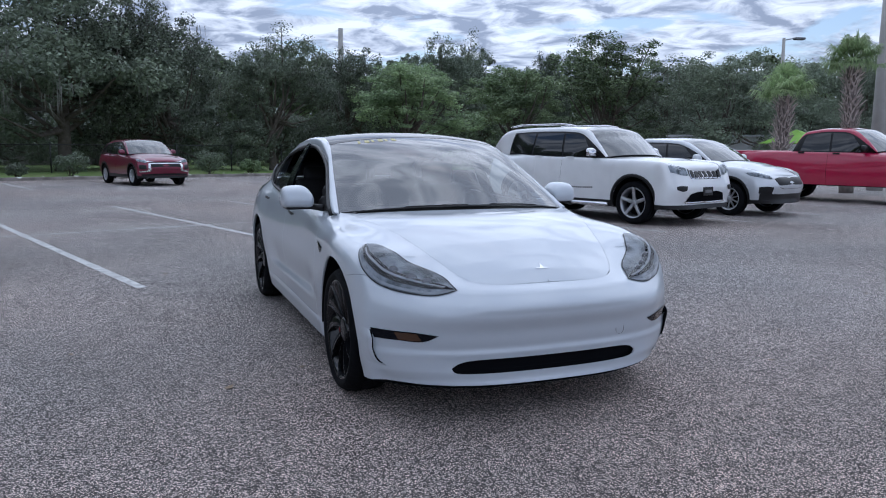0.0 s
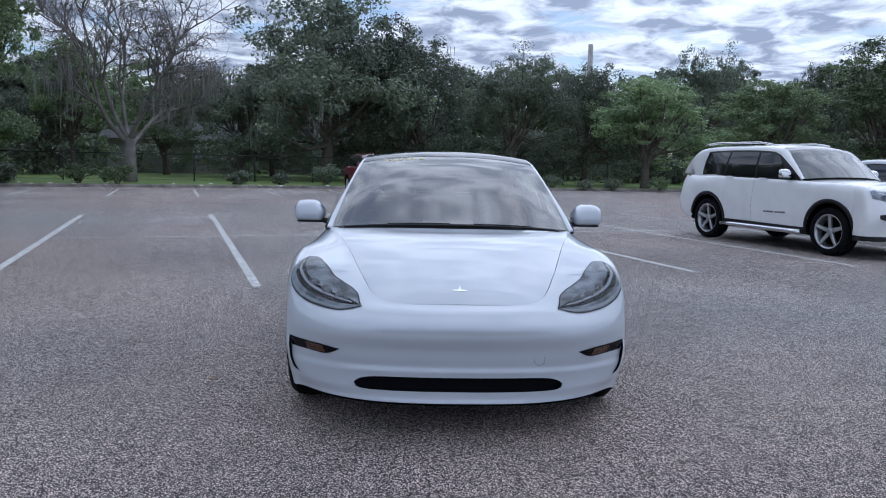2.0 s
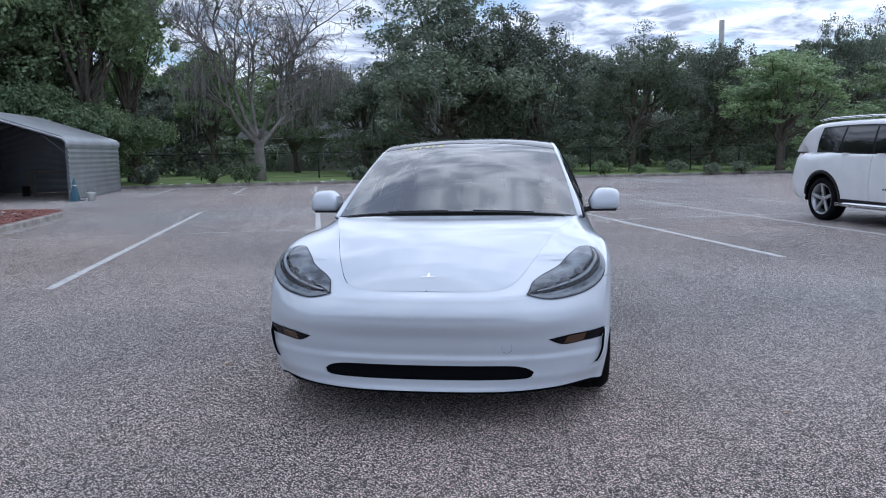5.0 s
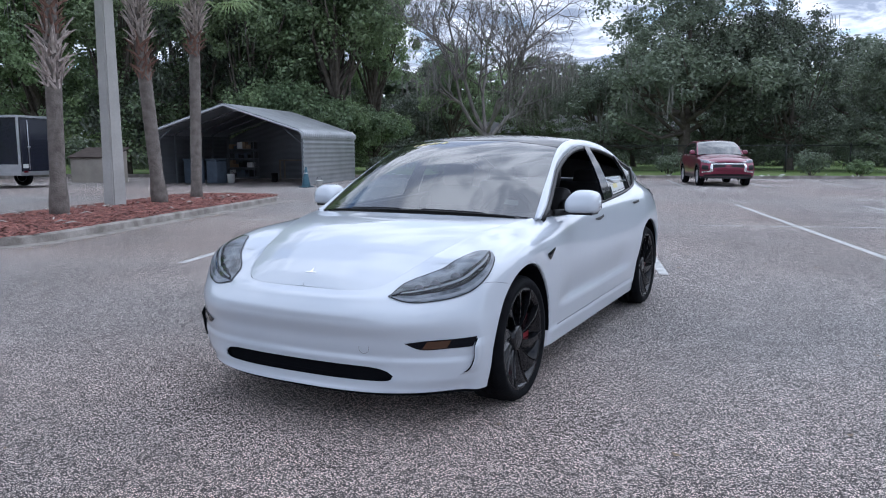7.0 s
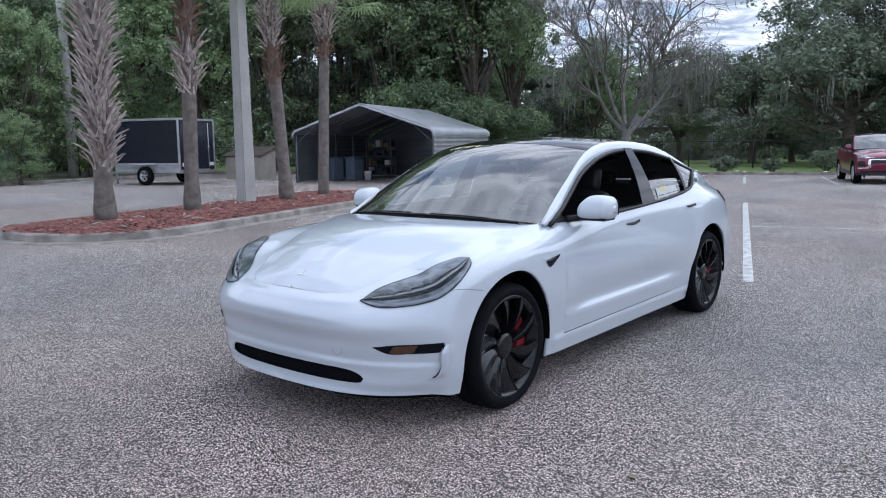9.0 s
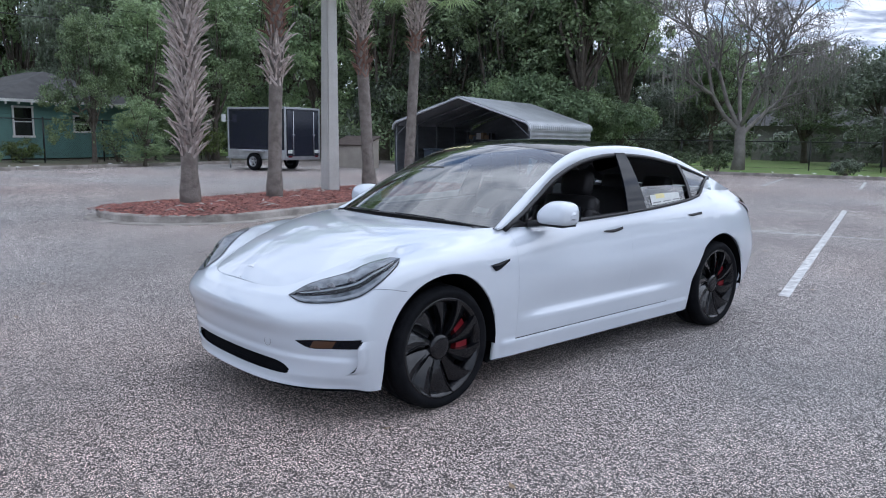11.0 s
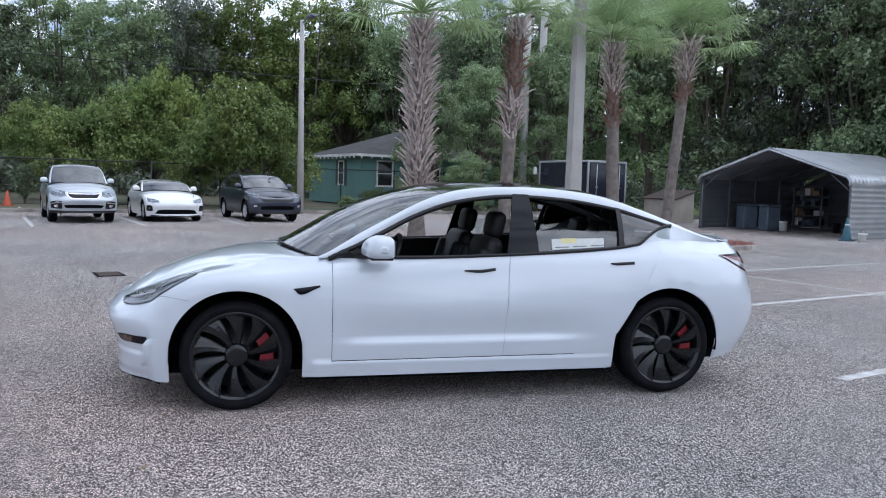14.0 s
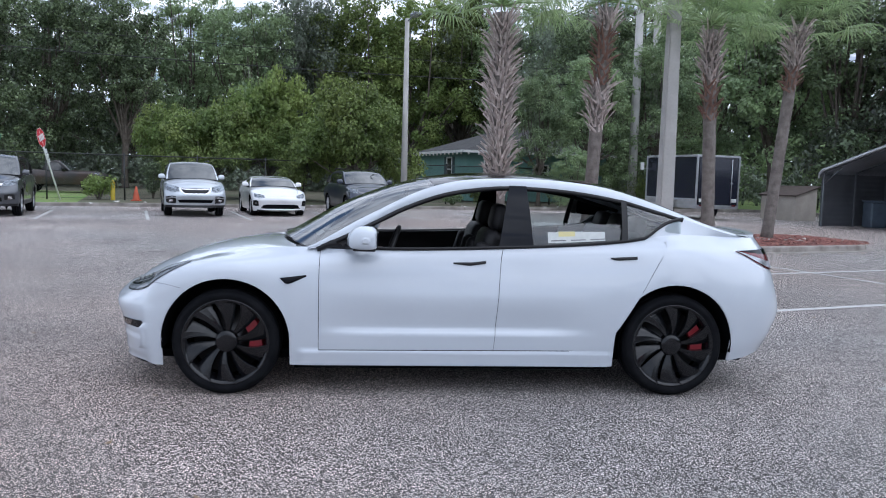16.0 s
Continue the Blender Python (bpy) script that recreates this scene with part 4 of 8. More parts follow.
# ---------------------------------------------------------------- the white saloon
def white_saloon():
    root = group_of("white_saloon")
    tagged(root, "glossy white electric saloon with dark grey turbine wheels", "car")
    sh = Shell(CAGE, relief=saloon_relief)
    sh.scale_x = 1.0
    PAINT = WHITEPAINT
    edge = [(.765, -.945, .925), (.70, -.55, 1.150), (.622, -.10, 1.350), (.59, .40, 1.402), (.585, .95, 1.368), (.60, 1.35, 1.262), (.60, 1.70, 1.125), (.585, 1.93, 1.050)]
    mid = [(0, -1.17, .972), (0, -.66, 1.245), (0, -.14, 1.402), (0, .38, 1.442), (0, .95, 1.405), (0, 1.40, 1.290), (0, 1.80, 1.140), (0, 2.03, 1.058)]
    rail = [(.795, -.91, .922), (.785, -.80, .975), (.735, -.56, 1.085), (.685, -.33, 1.200), (.662, -.08, 1.290), (.645, .18, 1.335), (.640, .42, 1.347), (.645, .80, 1.325), (.662, 1.15, 1.268), (.692, 1.42, 1.193),
            (.718, 1.60, 1.140), (.712, 1.78, 1.085), (.672, 1.96, 1.045)]
    side = Side(sh, rail)
    GAP = 0.0022

    # front bumper with the wide lower intake left open
    y_front = sh.hf - sh.arch
    t_end = lambda w: sh.t_at(y_front, w)
    n, rows = 84, 16
    tg = sh.near((.515, -2.15, .275))[0]

    def bumper(lo, hi, m):
        T, W = np.zeros((n, m)), np.zeros((n, m))
        for j in range(m):
            k = j / (m - 1)
            for i in range(n):
                q = i / (n - 1)
                w_mid = lo(9.0) + (hi(9.0) - lo(9.0)) * k
                t = min(1.0, i / (n - 2)) * t_end(w_mid) + (.012 if i == n - 1 else 0)
                T[i, j], W[i, j] = t, lo(t) + (hi(t) - lo(t)) * k
        N = sh.normal(T, W)
        Q = sh.P(T, W)
        Q[-1] -= N[-1] * (np.sign(N[-1][:, :1]) * .004)
        N = np.concatenate([N[::-1][:-1] * (-1, 1, 1), N], 0)
        return mirrored(Q), N

    taper = lambda t: max(0.0, 1 - (t / tg) ** 8) ** 0.7 if t < tg else 0.0
    w_lo, w_hi = 0.70, 0.70
    low = lambda t: w_lo - 0.26 * (max(0.0, 1 - (t / tg) ** 22) ** .5 if t < tg else 0.0)
    high = lambda t: w_hi + 0.29 * taper(t)
    zero, four = (lambda t: 0.0), (lambda t: 4.0)
    P, N = bumper(high, four, 64)
    panel("front_bumper", P, PAINT, root, "smooth white front bumper", n=N)
    P, N = bumper(zero, low, 14)
    panel("front_lip", P, PAINT, root, n=N)
    # intake: a dark recess with bars
    ts = np.linspace(-tg, tg, 41)
    sgn = np.sign(ts)
    a = np.array([sh.P(abs(t), high(abs(t))) * (1 if t >= 0 else -1, 1, 1) for t in ts])
    b = np.array([sh.P(abs(t), low(abs(t))) * (1 if t >= 0 else -1, 1, 1) for t in ts])
    back = np.array((0, .07, 0))
    sheet("lower_grille", np.stack([a + (0, .004, .004), a + back + (0, 0, .01), (a + b) / 2 + back * 1.3, b + back - (0, 0, .01), b + (0, .004, -.004)], 1), UNDER, root, "black mesh lower intake")
    for k in (0.3, 0.55, 0.8):
        piece("intake_bar", *tube([p + (q - p) * k + (0, .035, 0) for p, q in zip(a[3:-3], b[3:-3])], .004, 5), UNDER, root)

    # wings, doors, sills and quarters
    top = lambda y: 4.0
    sill_w = sh.w_at(0, sh.door_z)
    ya = sh.arch_ys(sh.hf)
    ys = ya[:-1] + [ya[-1]] + list(np.linspace(ya[-1] + .01, -.866, 10))
    wlo = lambda y: sh.arch_w(y, sh.hf) if y < ya[-1] - 1e-6 else 0.0
    P = sh.columns(ys, wlo, top, 24)
    panels("front_wing", P, PAINT, root, n=sh.normal(*sh.last))
    b0 = .302
    seam_b = lambda w: .252 + .055 * (w - sill_w) / (4 - sill_w)
    for name, c0, c1 in (("front_door", -.866 + 2 * GAP, b0 - GAP), ):
        P = np.array([[sh.at(c0 + (seam_b(w) - GAP - c0) * q, w) for w in np.linspace(sill_w + .034, 4, 46)] for q in np.linspace(0, 1, 30)])
        panels(name, P, PAINT, root)
    # the rear door's back edge sweeps round the wheel
    rear_edge = [(sill_w, .74), (sill_w + .08, .86), (.9, .965), (1.4, 1.075), (2.0, 1.185), (2.6, 1.285), (3.2, 1.365), (3.65, 1.375), (4.0, 1.30)]
    ye = lambda w: float(curve(rear_edge, w))
    P = np.array([[sh.at(seam_b(w) + GAP + (ye(w) - GAP - seam_b(w) - GAP) * q, w) for w in np.linspace(sill_w + .034, 4, 46)] for q in np.linspace(0, 1, 30)])
    panels("rear_door", P, PAINT, root)
    yb = sh.arch_ys(sh.hr)
    P = sh.columns(np.linspace(-.866, yb[0], 40), lambda y: 0.0, lambda y: sill_w, 8)
    panels("sill", P, PAINT, root, "white side sill", n=sh.normal(*sh.last))
    # quarter: from the rear door's edge, over the wheel, to the bumper
    ews = np.linspace(sill_w, 3.45, 60)
    eys = np.array([ye(w) for w in ews])
    w_edge = lambda y: float(np.interp(y - GAP, eys, ews))
    lo_q = lambda y: sh.arch_w(y, sh.hr) if yb[0] + 1e-6 < y < yb[-1] - 1e-6 else (sill_w if y < yb[0] + .001 else 0.0)
    hi_q = lambda y: 4.0 if y > eys[-1] + GAP else max(w_edge(y) - .004, lo_q(y) + .004)
    yq = sorted(list(np.linspace(.75, yb[0] - .002, 10)) + [y for y in yb if y > yb[0]] + [eys[-1] + GAP - .0004, eys[-1] + GAP + .0004])
    P = sh.columns(yq, lo_q, hi_q, 40)
    panels("rear_quarter", P, PAINT, root, n=sh.normal(*sh.last))
    tip = [(3.45, eys[-1])] + [e for e in rear_edge if e[0] > 3.5]
    P = np.array([[sh.at(float(curve(tip, w)) + GAP + (eys[-1] + GAP - float(curve(tip, w)) - GAP) * q, w) for w in np.linspace(3.66, 4, 8)] for q in np.linspace(0, 1, 6)])
    panels("quarter_corner", P, PAINT, root)
    # tail
    y_rear = sh.hr + sh.arch
    t0 = lambda w: sh.t_at(y_rear, w)
    m = 30
    W = np.tile(np.linspace(0, 4, m), (40, 1))
    T = np.array([[14 - (14 - t0(w)) * min(1, i / 38) - (.012 if i == 39 else 0) for w in np.linspace(0, 4, m)] for i in range(40)])
    N = sh.normal(T, W)
    Q = sh.P(T, W)
    Q[-1] -= N[-1] * (np.sign(N[-1][:, :1]) * .004)
    panel("rear_bumper", mirrored(Q), PAINT, root, "white rear bumper and boot face", n=np.concatenate([N[::-1][:-1] * (-1, 1, 1), N], 0))
    # arch lips
    for hub, arr in ((sh.hf, ya), (sh.hr, yb)):
        ring = [sh.at(y, sh.arch_w(y, hub)) for y in arr]
        both("arch_lip", np.array([[p, p - (.006, 0, 0), p - (.016, 0, 0)] for p in ring]), PAINT, root)
    wheel_wells(root, sh)
    # dark inner skin behind the seams, and the cabin side of the doors
    P = np.array([[sh.at(y, w) - (.02 + .05 * min(1, w / 2), 0, 0) for w in np.linspace(0, 4, 14)] for y in np.linspace(-1.03, 1.03, 30)])
    both("door_lining", P, LEATHER, root, "black inner door panel", 0.01)
    P = np.array([[sh.P(t, w) + (0, .03, -.02) for w in np.linspace(0, 3.6, 10)] for t in np.linspace(0, 3.6, 20)])
    sheet("bumper_core", mirrored(P), UNDER, root)
    # underbody
    xs = [sh.at(y, 0.0)[0] - .02 for y in np.linspace(-1.0, 1.0, 12)]
    box_piece("floor_pan", (1.62, 2.05, .06), (0, 0, .185), UNDER, root)
    box_piece("floor_pan", (1.10, 4.15, .06), (0, .0, .190), UNDER, root)
    box_piece("engine_bay", (1.08, 1.0, .30), (0, -1.45, .42), UNDER, root)
    box_piece("boot_floor", (1.08, .95, .45), (0, 1.55, .50), UNDER, root)

    # bonnet
    n, m = 44, 31
    t_h = np.linspace(0.03, 6.02, n)
    a = np.linspace(-1, 1, m)
    P = np.zeros((n, m, 3))
    for i, t in enumerate(t_h):
        e = sh.P(t, 4.0)
        q = t / t_h[-1]
        zc = float(curve([(-2.15, .664), (-2.08, .722), (-1.98, .775), (-1.80, .845), (-1.60, .903), (-1.40, .949), (-1.20, .982), (-1.0, .998)], e[1]))
        rise = max(zc - e[2], 0.002)
        bow = .21 * max(0, (q - .35) / .65) ** 2
        x = (e[0] - .0025) * a
        P[i, :, 0] = x
        P[i, :, 1] = e[1] + .003 - bow * (1 - a**2)
        P[i, :, 2] = e[2] + rise * (1 - np.abs(a) ** 2.1) - .45 * bow * (1 - a**2) * .62
    # its rear edge comes close to the foot of the windscreen
    W = glasshouse(edge, mid, 0, 2.0, 34, 31)
    k = (.5 * (1 - np.abs(a) ** 8))[:, None]
    P[-1] = P[-1] * (1 - k) + (W[0] + (0, 0, -.008)) * k
    panel("bonnet", P, PAINT, root, "white bonnet")
    rear = P[-1]
    BON = P
    # cowl between bonnet and windscreen
    base = W[0]
    C = np.stack([rear + (0, .006, -.012), (rear + base) / 2 + (0, 0, -.022), base + (0, .03, -.004)], 0)
    sheet("cowl", C, TRIM, root, "black plastic cowl")
    # glass
    sheet("windscreen", W, WINDSCREEN, root, "curved windscreen reflecting cloud").visible_shadow = False
    frit = 0.045
    for g in (0.0, ):
        rows = glasshouse(edge, mid, 0.0, 0.020, 4, 31, 0.0)
        rows[..., 2] += 0.0015
        sheet("windscreen_band", rows, GLOSSBLACK, root)
    R = glasshouse(edge, mid, 2.03, 4.55, 30, 25)
    sheet("roof_glass", R, GLOSSBLACK, root, "dark tinted glass roof", 0.004)
    hdr = glasshouse(edge, mid, 1.93, 2.06, 5, 25, .0016)
    sheet("header_band", hdr, GLOSSBLACK, root)
    B = glasshouse(edge, mid, 4.58, 7.0, 30, 25)
    sheet("rear_window", B, ROOFGLASS, root, "dark rear window", 0.004)
    inner = glasshouse(edge, mid, 2.0, 4.6, 12, 13, -.03)
    sheet("headlining", inner * (0.96, 1, 1), UNDER, root)
    # boot lid
    n, m = 12, 25
    E0 = glasshouse(edge, mid, 7.0, 7.0, 1, m)[0]
    rows = []
    for i in range(n):
        q = i / (n - 1)
        t = sh.near((.64, 1.96, 1.045))[0]
        tt = t + (14 - t) * q
        row = []
        for j in range(m):
            a = -1 + 2 * j / (m - 1)
            # back edge of the lid, at the same share of its width
            te = np.interp(abs(a), [0, 1], [14, sh.near((.6, 2.12, 1.04))[0]])
            p1 = sh.P(te, 4.0) * (1 if a >= 0 else -1, 1, 1)
            p0 = E0[j] + (0, .004, -.002)
            p = p0 + (p1 - p0) * q
            p[2] += .012 * math.sin(math.pi * q) + (.018 * (1 - a * a) ** .3 * max(0, q - .7) / .3)
            row.append(p)
        rows.append(row)
    panel("boot_lid", rows, PAINT, root, "white boot lid with lip spoiler")

    # body edge under the lid
    ts_ = np.linspace(sh.t_at(1.72, 4.0), 14, 24)
    e4 = sh.P(ts_, np.full(24, 4.0))
    sheet("boot_shoulder", mirrored(np.stack([e4 * (1 - .22 * k, 1, 1) + (0, -.05 * k, .004 - .010 * k) for k in np.linspace(0, 1, 5)], 1)[::-1]), PAINT, root)

    # white roof rails and rear pillars
    gs = np.linspace(0, 7, 60)
    E = spline(edge, gs)
    rows = []
    for e in E:
        y = e[1]
        r = side.top(y)
        rows.append([r + (e - r) * k + np.array((.010, 0, .014)) * math.sin(math.pi * k) for k in np.linspace(0, 1, 8)])
    panels("roof_rail", np.array(rows), PAINT, root, "white curved roof rail")
    dlo = lambda y: side.at(y, float(np.interp(y, [1.26, 1.53], [0.0, 1.0])))
    P = np.array([[(sh.at(y, 4.0) + (dlo(y) - sh.at(y, 4.0)) * k) if y < 1.53 else sh.at(y, 4.0) + (side.top(y) - sh.at(y, 4.0)) * k for k in np.linspace(0, 1, 8)] for y in np.linspace(1.24, 1.96, 30)])
    panels("rear_pillar", P, PAINT, root)
    # window surrounds
    yy = np.linspace(-.885, 1.53, 60)
    for s in (1, -1):
        flip = np.array((s, 1, 1))
        piece("window_trim", *tube([(side.top(y) + (.004, 0, -.012)) * flip for y in yy], .016, 6), TRIM, root, "black window surround")
        piece("belt_trim", *tube([(side.at(y, min(1, max(0.0, (y - 1.26) / .27))) + (.006, 0, .002)) * flip for y in yy], .011, 6), TRIM, root, "black belt moulding")
    pil = side.patch((.275, .36), (.50, .475), 0, 1, 8, 14, .004)
    both("centre_pillar", pil, GLOSSBLACK, root, "gloss black centre pillar", 0.012)
    both("quarter_bar", side.patch((1.085, 1.115), (1.125, 1.15), 0, .99, 4, 12, .003), TRIM, root, thick=0.01)
    both("mirror_triangle", side.patch(-.86, (-.70, -.80), 0, .98, 6, 6, .002), TRIM, root, thick=0.008)
    # panes: quarter lights, and the rear door's pane half lowered
    for P, name in ((side.patch((1.12, 1.15), (1.50, 1.515), .05, .97, 14, 10, -.004), "quarter_window"), (side.patch(.50, 1.10, 0.0, .40, 10, 6, -.006), "rear_door_window")):
        for ob in both(name, P, CLEAR, root, "clear side glass"):
            ob.visible_shadow = False
    st = side.patch(.60, .98, .05, .24, 8, 4, -.002)
    sheet("window_sticker", st, PAPER, root, "white printed sticker on the rear door glass", 0.001)
    st2 = side.patch(.67, .78, .16, .25, 4, 3, -.0005)
    sheet("sticker_field", st2, YELLOWPAPER, root, "", 0.0005)
    for k in range(3):
        sheet("sticker_text", side.patch(.62 + .13 * k, .72 + .13 * k, .08, .10, 3, 2, -.0008), HEADLINER, root)

    # lamps
    def lamp(top_pts, low_pts):
        A, Bq = [sh.near(p) for p in top_pts], [sh.near(p) for p in low_pts]
        return A, Bq

    up = [(.484, -2.122, .648), (.525, -2.01, .699), (.60, -1.92, .735), (.67, -1.825, .778), (.735, -1.71, .820), (.800, -1.662, .829)]
    lo = [(.484, -2.122, .645), (.545, -2.12, .632), (.615, -2.095, .625), (.73, -2.02, .636), (.795, -1.96, .656), (.845, -1.905, .685), (.866, -1.83, .735), (.850, -1.735, .795), (.802, -1.662, .828)]
    up = [tuple(p) for p in spline(up, np.linspace(0, 5, 9))]
    A, Bq = lamp(up, lo)
    both("headlight_housing", sh.decal(A, Bq, .003, 40, 11), LAMPBODY, root, "grey and black headlamp housing")
    rim_a = np.array(A)
    for ob in both("headlight", sh.decal(A, Bq, .006, 40, 11, .004), LENS, root, "clear swept-back headlamp lens"):
        ob.visible_shadow = False
    sink = lambda p, q, k0, k1: ([tuple(np.array(b) + (np.array(a) - np.array(b)) * k1) for a, b in zip(p, q)], [tuple(np.array(b) + (np.array(a) - np.array(b)) * k0) for a, b in zip(p, q)])
    both("headlight_bezel", sh.decal(*sink(A, Bq, .26, .56), .0045, 24, 4), GLOSSBLACK, root)
    both("headlight_shelf", sh.decal(*sink(A[1:-1], Bq[1:-1], .40, .47), .0060, 20, 3), LAMPSTRIP, root)
    both("daytime_strip", sh.decal(*sink(A, Bq, .05, .13), .006, 24, 3), LAMPSTRIP, root, "slim silver light strip")
    for k, (c, r) in enumerate((((.600, -2.035, .672), .024), ((.665, -1.985, .690), .026), ((.735, -1.915, .715), .026))):
        t, w = sh.near(c)
        p, nn = sh.off(np.array(t), np.array(w), np.array(.001)), sh.normal(np.array(t), np.array(w))
        for s in (1, -1):
            v, f = lathe([(0, r), (.004, r), (.006, r * .8), (.003, r * .5), (.005, .0005)], 20, "z")
            d = Vector((-nn[0] * 0, -1, .15)).normalized()
            turn = Vector((0.25 * s, -1, .25)).to_track_quat("Z", "Y").to_matrix()
            piece("projector", [Vector((p[0] * s, p[1] - .002, p[2])) + turn @ Vector(x) for x in v], f, DARKCHROME, root)
    edge_line = A + Bq[::-1]
    both("lamp_seam", sh.strip(np.array(A), .006, .004), TRIM, root)
    both("lamp_seam", sh.strip(np.array(Bq), .006, .004), TRIM, root)
    # slots beside the intake, with amber markers
    up = [(.582, -2.163, .438), (.69, -2.108, .452), (.78, -2.037, .457), (.864, -1.948, .458)]
    lo = [(.582, -2.163, .433), (.655, -2.12, .406), (.755, -2.05, .411), (.850, -1.962, .418)]
    A, Bq = lamp(up, lo)
    both("air_slot", sh.decal(A, Bq, .004, 36, 7), GLOSSBLACK, root, "black air slot")
    mix = lambda C, k: tuple(spline(C, np.array([k]))[0])
    both("side_marker", sh.decal(*sink([mix(A, k) for k in (1.0, 1.5, 2.0)], [mix(Bq, k) for k in (1.0, 1.5, 2.0)], .10, .88), .0058, 14, 4), AMBER, root, "amber side marker")
    # the bumper's outer edge stands forward as a fin; the upright slot is the dark wall on its inner side
    outer = [(.864, -1.944, .455), (.862, -1.944, .40), (.855, -1.945, .345), (.836, -1.960, .295), (.800, -1.998, .272)]
    c = spline(np.array([sh.near(p) for p in outer]), np.linspace(0, 4, 24))
    reach = np.minimum(1, np.linspace(0, 5, 24))[:, None] * (1 - np.linspace(0, 1, 24)[:, None] ** 2.5)
    base, ct, cw = sh.P(c[:, 0], c[:, 1]), c[:, 0], c[:, 1]
    tip = base + np.array((.002, -.030, .002)) * reach
    mid_ = sh.P(ct + .14, cw) + np.array((.008, -.004, 0)) * reach
    rows = [tip, tip * .55 + mid_ * .45 + np.array((.005, 0, 0)) * reach, mid_, sh.P(ct + .32, cw) + np.array((.006, 0, 0)) * reach, sh.off(ct + .62, cw, np.full(24, .0012))]
    i5 = np.linspace(0, 4, 17)
    both("bumper_fin", np.stack([spline(np.array([r[k] for r in rows]), i5) for k in range(24)], 0), PAINT, root)
    foot = sh.off(ct - .10, cw, np.full(24, .002))
    both("air_curtain", np.stack([tip, (tip + foot) / 2, foot], 1)[:20], UNDER, root, "black upright air curtain slot")
    # tail lamps
    up = [(.80, 1.86, .950), (.72, 2.05, .958), (.62, 2.14, .965), (.40, 2.23, .955)]
    lo = [(.80, 1.86, .942), (.79, 1.99, .868), (.70, 2.12, .815), (.40, 2.245, .855)]
    A, Bq = lamp(up, lo)
    both("tail_light", sh.decal(A, Bq, .004, 24, 6, .006), REDLENS, root, "dark red wrap-round tail lamp")
    both("tail_light_rim", sh.decal(*sink(A, Bq, .62, 1.0), .0095, 20, 3), GLOSSBLACK, root)
    both("reversing_lamp", sh.decal(*sink(A, Bq, .05, .30), .0095, 20, 3), LAMPBODY, root)
    # seams on the bumper and flank
    seam = lambda pts, w=.0035: both("seam", sh.strip(np.array([sh.near(p) for p in pts]), w, .0012), TRIM, root)
    seam([(.812, -1.905, .690), (.882, -1.82, .703), (.914, -1.71, .685)], .0018)
    # side repeater wedge, handles, badge, tow cover
    t0_, w0_ = sh.near((.88, -1.093, .745)), sh.near((.868, -.935, .757))
    A = [sh.near((.88, -1.10, .748)), sh.near((.874, -1.02, .753)), sh.near((.868, -.935, .760))]
    Bq = [sh.near((.88, -1.10, .744)), sh.near((.877, -1.06, .712)), sh.near((.868, -.935, .757))]
    both("side_camera", sh.decal(A, Bq, .004, 14, 4, .004), GLOSSBLACK, root, "black wedge-shaped side camera")
    for y0, y1, z in ((-.005, .178, .856), (.998, 1.186, .902)):
        A = [sh.near((.868, y0 + (y1 - y0) * k, z + .006 + .010 * max(0, k - .6) / .4)) for k in (0, .33, .66, 1)]
        Bq = [sh.near((.868, y0 + (y1 - y0) * k, z - .010 + .006 * max(0, k - .6) / .4)) for k in (0, .33, .66, 1)]
        both("door_handle", sh.decal(A, Bq, .006, 14, 4, .004), TRIM, root, "flush black door handle")
    ti, wi = sh.near((.395, -2.24, .40))
    c = sh.off(np.array(ti), np.array(wi), np.array(.001))
    ring = [(c[0] + .026 * math.cos(q), c[1] + .026 * math.cos(q) * .12 - .0005, c[2] + .026 * math.sin(q)) for q in np.linspace(0, 2 * math.pi, 25)]
    piece("tow_cover", *tube(ring, .0013, 4), HEADLINER, root)
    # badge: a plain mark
    V = [(-.035, -.012, .0), (-.033, -.006, 0), (.033, -.006, 0), (.035, -.012, 0), (.008, -.014, 0), (0, -.055, 0), (-.008, -.014, 0)]
    s45 = 0.62
    mid_row = BON[:, BON.shape[1] // 2]
    along = lambda d: [float(np.interp(-2.085 + d, mid_row[:, 1], mid_row[:, k])) for k in (1, 2)]
    bv = [(x, *along(-y * .8)) for x, y, z in V]
    badge = piece("badge", [(x, y, z + .0035) for x, y, z in bv], [tuple(range(7))], CHROME, root, "small chrome badge", False, .003)
    # wipers
    for x0, x1 in ((.50, .14), (-.02, -.40)):
        row = glasshouse(edge, mid, .02, .02, 1, 81)[0]
        pick = lambda x: row[int(round((x / row[-1][0] + 1) * 40))] + (0, -.012, .004)
        piece("wiper", *tube([pick(x0 + (x1 - x0) * k) for k in np.linspace(0, 1, 9)], .0042, 6), TRIM, root, "black wiper")
    mirror_pair(root, (.950, -.57, .998), PAINT, (.205, .21, .155), (.80, -.70, .945))
    tyre_set(root, sh.hf, sh.hr, .79, .336, .336, .235, .276, "turbine", True)

    # cabin
    def seat(x, y):
        def slabby(name, size, at, rx, bev):
            bm = boxed(bmesh.new(), size, (0, 0, 0), None, bev)
            o = part(name, bm, LEATHER, st_, smooth=True)
            o.matrix_world = pose(*at, rx, 0, 0)
            return o
        st_ = box_piece("front_seat", (.40, .44, .12), (x, y, .47), LEATHER, root, "black leather seat", .05)
        slabby("backrest", (.46, .13, .60), (x, y + .33, .76), -17, .055)
        slabby("bolster", (.09, .16, .46), (x - .22, y + .29, .74), -17, .04)
